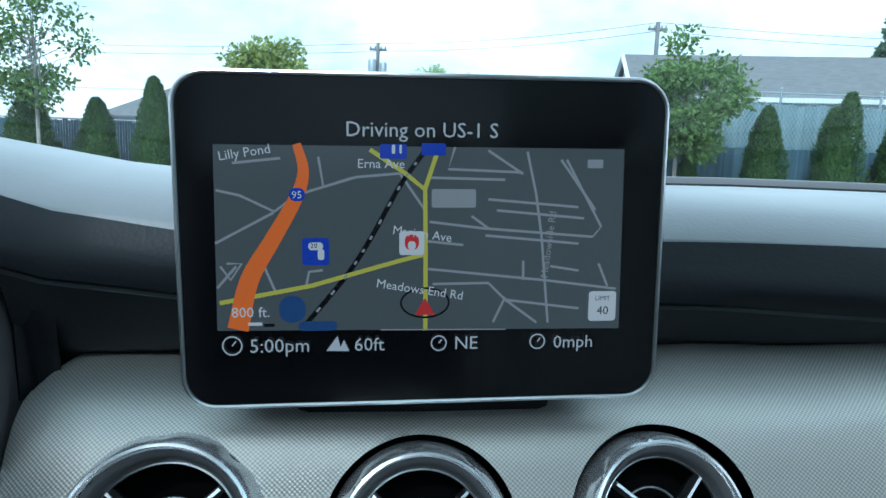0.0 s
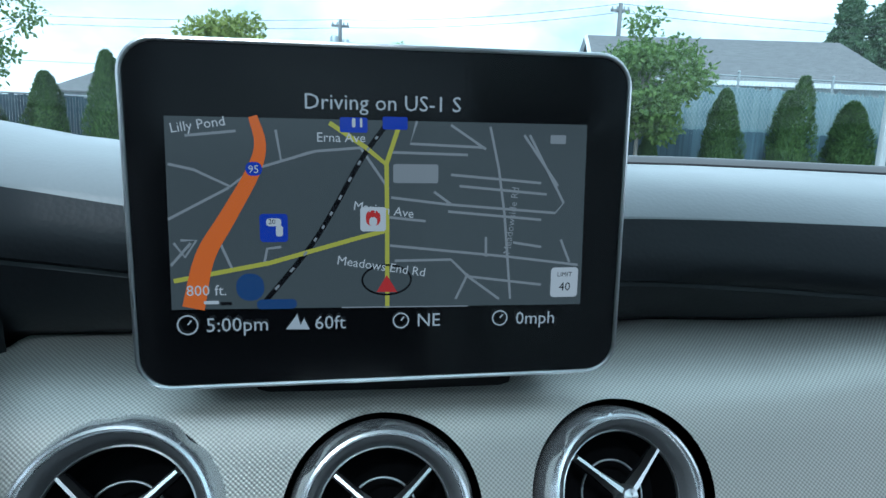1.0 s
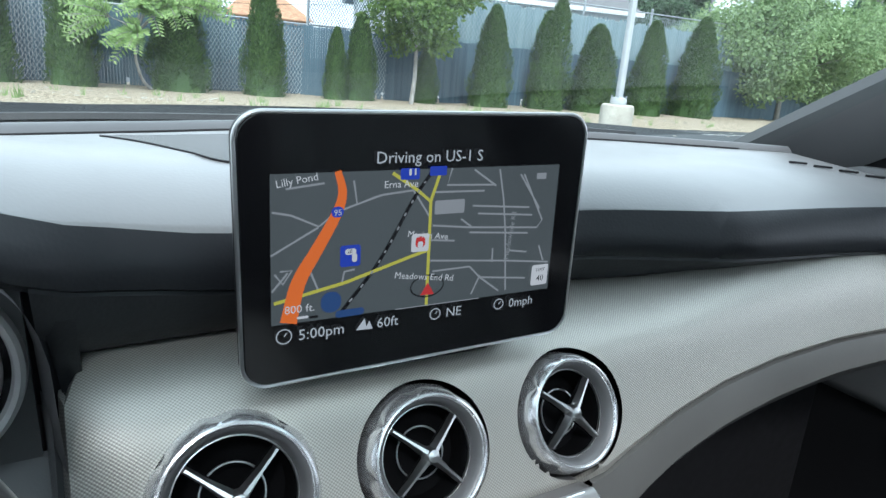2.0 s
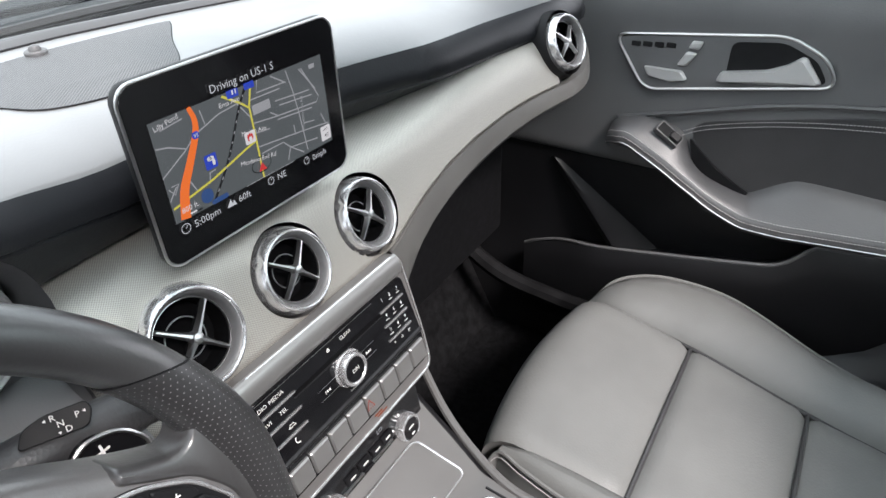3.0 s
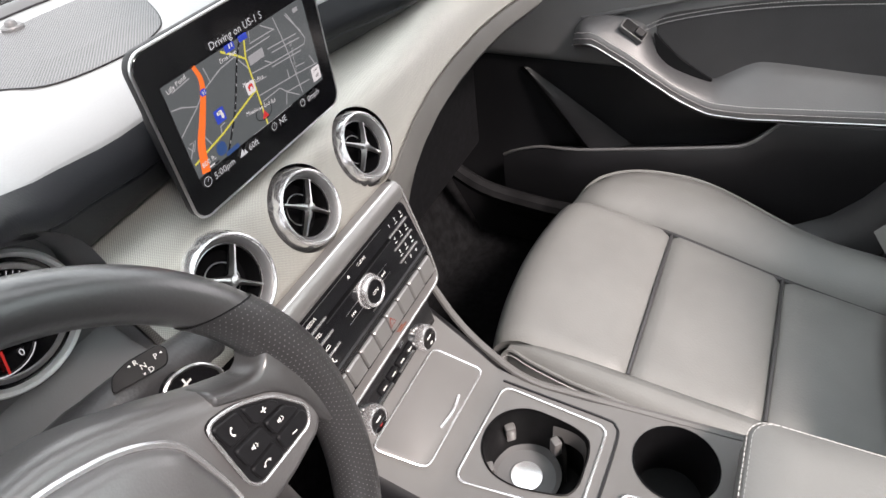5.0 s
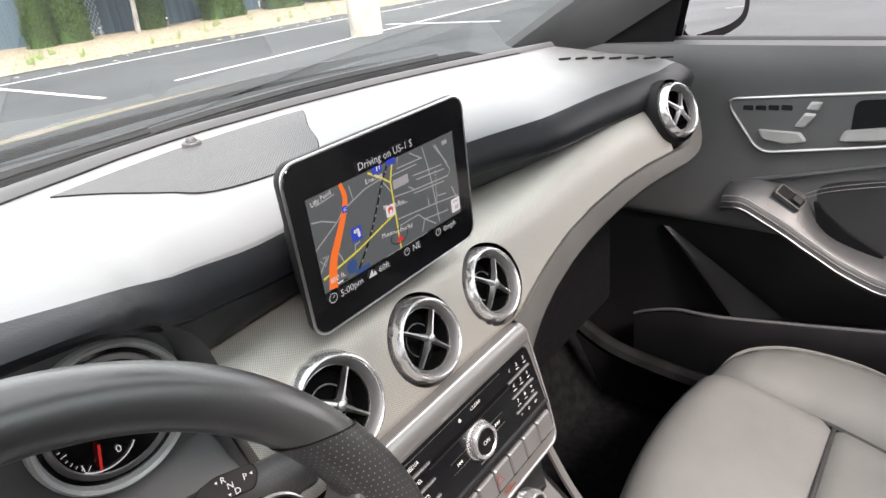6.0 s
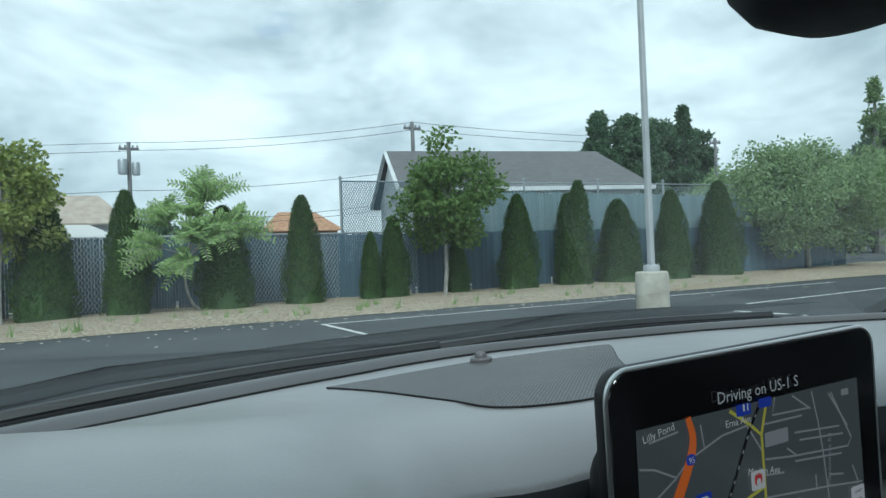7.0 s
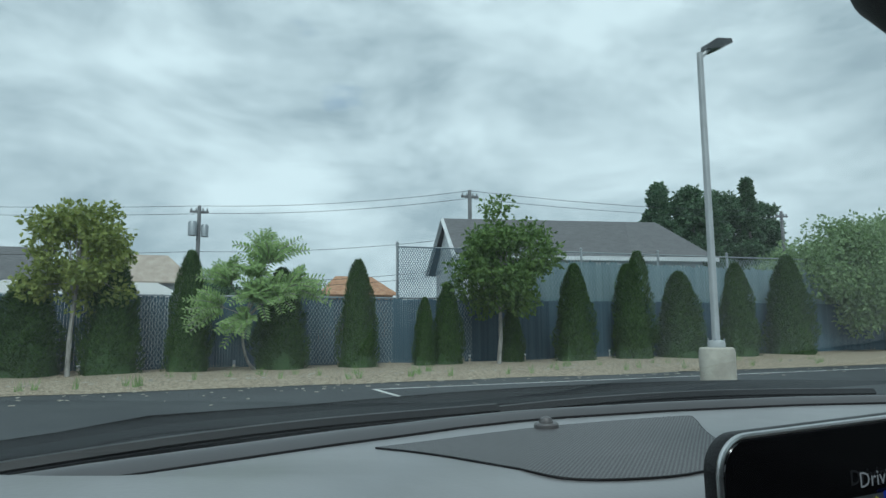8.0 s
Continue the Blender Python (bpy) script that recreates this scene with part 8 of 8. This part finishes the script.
a.spin([(0.0001, 5.9), (0.24, 5.9), (0.25, 6.6), (0.2, 6.7), (0.0001, 6.72)], 14, Matrix.Translation((-3.5, 37.4, 0.35)))
tr = solid("transformer", a, GALV, "grey can transformer hung on a utility pole", "transformer", car=False)
a = Mesh()
a.spin([(0.0001, 5.9), (0.2, 5.9), (0.21, 6.5), (0.16, 6.6), (0.0001, 6.62)], 14, Matrix.Translation((-2.86, 37.4, 0.3)))
solid("transformer", a, GALV, "grey can transformer hung on a utility pole", "transformer", car=False)
for (p, q, dz) in ((3, 0, 0.0), (0, 1, 0.0), (1, 2, 0.0), (3, 0, -0.45), (0, 1, -0.42), (1, 2, -0.42), (0, 1, -2.6), (3, 0, -2.6), (0, 1, -4.3), (0, 1, -4.6)):
    A, B = POLES[p], POLES[q]
    pts = []
    for k in range(17):
        t = k / 16
        pts.append((A[0] + (B[0] - A[0]) * t, A[1] + (B[1] - A[1]) * t, A[2] + (B[2] - A[2]) * t + dz - 0.02 - 0.28 * 4 * t * (1 - t)))
    a = Mesh()
    a.tube(pts, 0.013, 5)
    solid("power_line", a, WIREM, "thin black overhead power line", "cable", car=False, group="overhead lines")
fl = thing("lot_lamp", "distant slim parking lot lamp", "street lamp", (53.4, 32, 0), car=False)
a = Mesh()
a.tube([(53.4, 32, 0), (53.4, 32, 7.4)], [0.1, 0.07], 8)
part("pole", a, LAMPG, fl)
a = Mesh()
a.box((52.5, 31.8, 7.3), (53.6, 32.2, 7.5), ch=0.03)
part("lamp_head", a, LAMPG, fl)


def car_thing(name, label, m, paint, glassm=DARKGL):
    """A plain saloon car, nose to +x, 4.4 m long."""
    t = thing(name, label, "car", (0, 0, 0), "parked cars", car=False)
    body = Mesh()
    secs = []
    for x, zb, zt, w in ((-2.2, 0.45, 0.75, 0.70), (-2.1, 0.3, 0.98, 0.82), (-1.5, 0.22, 1.02, 0.88), (0, 0.2, 0.96, 0.9), (1.0, 0.22, 0.95, 0.88), (1.9, 0.26, 0.82, 0.84), (2.15, 0.35, 0.68, 0.74), (2.22, 0.42, 0.58, 0.6)):
        secs.append([(x, s * w * k, z) for s, k, z in ((-1, 0.9, zb), (-1, 1.0, (zb + zt) * 0.5), (-1, 0.92, zt - 0.05), (-1, 0.8, zt), (1, 0.8, zt), (1, 0.92, zt - 0.05), (1, 1.0, (zb + zt) * 0.5), (1, 0.9, zb))])
    body.loft(secs, True, True)
    part("body", body, paint, t)
    cab = Mesh()
    cab.loft([[(x, s * w, z) for s in (-1, 1) for _ in (0,)] for x, w, z in ((-1.75, 0.70, 1.0), (-1.0, 0.60, 1.40), (0.2, 0.60, 1.42), (1.05, 0.72, 0.97))], False)
    part("roof", cab, paint, t)
    for s in (-1, 1):
        g = Mesh()
        g.add([(-1.6, s * 0.76, 0.99), (-0.95, s * 0.635, 1.36), (0.15, s * 0.635, 1.37), (0.85, s * 0.77, 0.99)], [(0, 1, 2, 3)])
        g.add([(-1.6, s * 0.74, 0.99), (-0.95, s * 0.615, 1.36), (0.15, s * 0.615, 1.37), (0.85, s * 0.75, 0.99)], [(0, 1, 2, 3)])
        part("side_window", g, glassm, t)
        for x in (-1.35, 1.35):
            wv = Mesh()
            wv.spin([(0.0001, 0.0), (0.2, 0.02), (0.31, 0.0), (0.32, -0.1), (0.31, -0.2), (0.0001, -0.2)], 24, Matrix.Translation((x, s * 0.90, 0.32)) @ Matrix.Rotation(radians(-90 * s), 4, "X"))
            wh = part("wheel", wv, RUBBER, t)
            hv = Mesh()
            hv.spin([(0.0001, 0.03), (0.12, 0.035), (0.2, 0.025)], 16, Matrix.Translation((x, s * 0.90, 0.32)) @ Matrix.Rotation(radians(-90 * s), 4, "X"))
            part("rim", hv, SATIN, wh)
    t.matrix_world = m
    return t


car_thing("parked_car", "white parked saloon car behind in the lot", Matrix.Translation((19.5, -50.0, 0)) @ Matrix.Rotation(radians(200), 4, "Z"), WHITEP)
for k, (x, y, h, w) in enumerate([(20, -112, 6.5, 9), (32, -116, 5.5, 12), (41, -110, 7.5, 8), (50, -114, 5.5, 12), (60, -108, 6, 10)]):
    far_tree("oak", "green distant tree behind the lot", (x, y, 0), h, w, 70 + k)
car_thing("parked_car", "white parked saloon car at the far side of the lot", Matrix.Translation((48, 27, 0)) @ Matrix.Rotation(radians(20), 4, "Z"), WHITEP)
car_thing("parked_car", "white parked saloon car at the far side of the lot", Matrix.Translation((29.5, 9.6, 0)) @ Matrix.Rotation(radians(185), 4, "Z"), WHITEP)
cone = thing("traffic_cone", "orange traffic cone on the asphalt", "traffic cone", (13.9, -31.0, 0), car=False)
a = Mesh()
a.spin([(0.17, 0.03), (0.15, 0.05), (0.03, 0.7), (0.0001, 0.71)], 20, Matrix.Translation((13.9, -31.0, 0)))
part("cone", a, ORANGE, cone)
a = Mesh()
a.box((13.7, -31.2, 0), (14.1, -30.8, 0.035), ch=0.01)
part("foot", a, ORANGE, cone)
van = thing("white_van", "white van roof just showing above the fence", "van", (-3.3, 22.5, 0), car=False)
a = Mesh()
a.loft([[(x, y, z) for y, z in ((21.6, 0.0), (21.5, 1.5), (21.65, zt), (23.2, zt), (23.35, 1.5), (23.25, 0.0))] for x, zt in ((-7.6, 2.45), (-7.3, 2.58), (-3.1, 2.55), (-2.7, 2.35), (-2.2, 1.6))], True, True)
part("body", a, WHITEP, van)
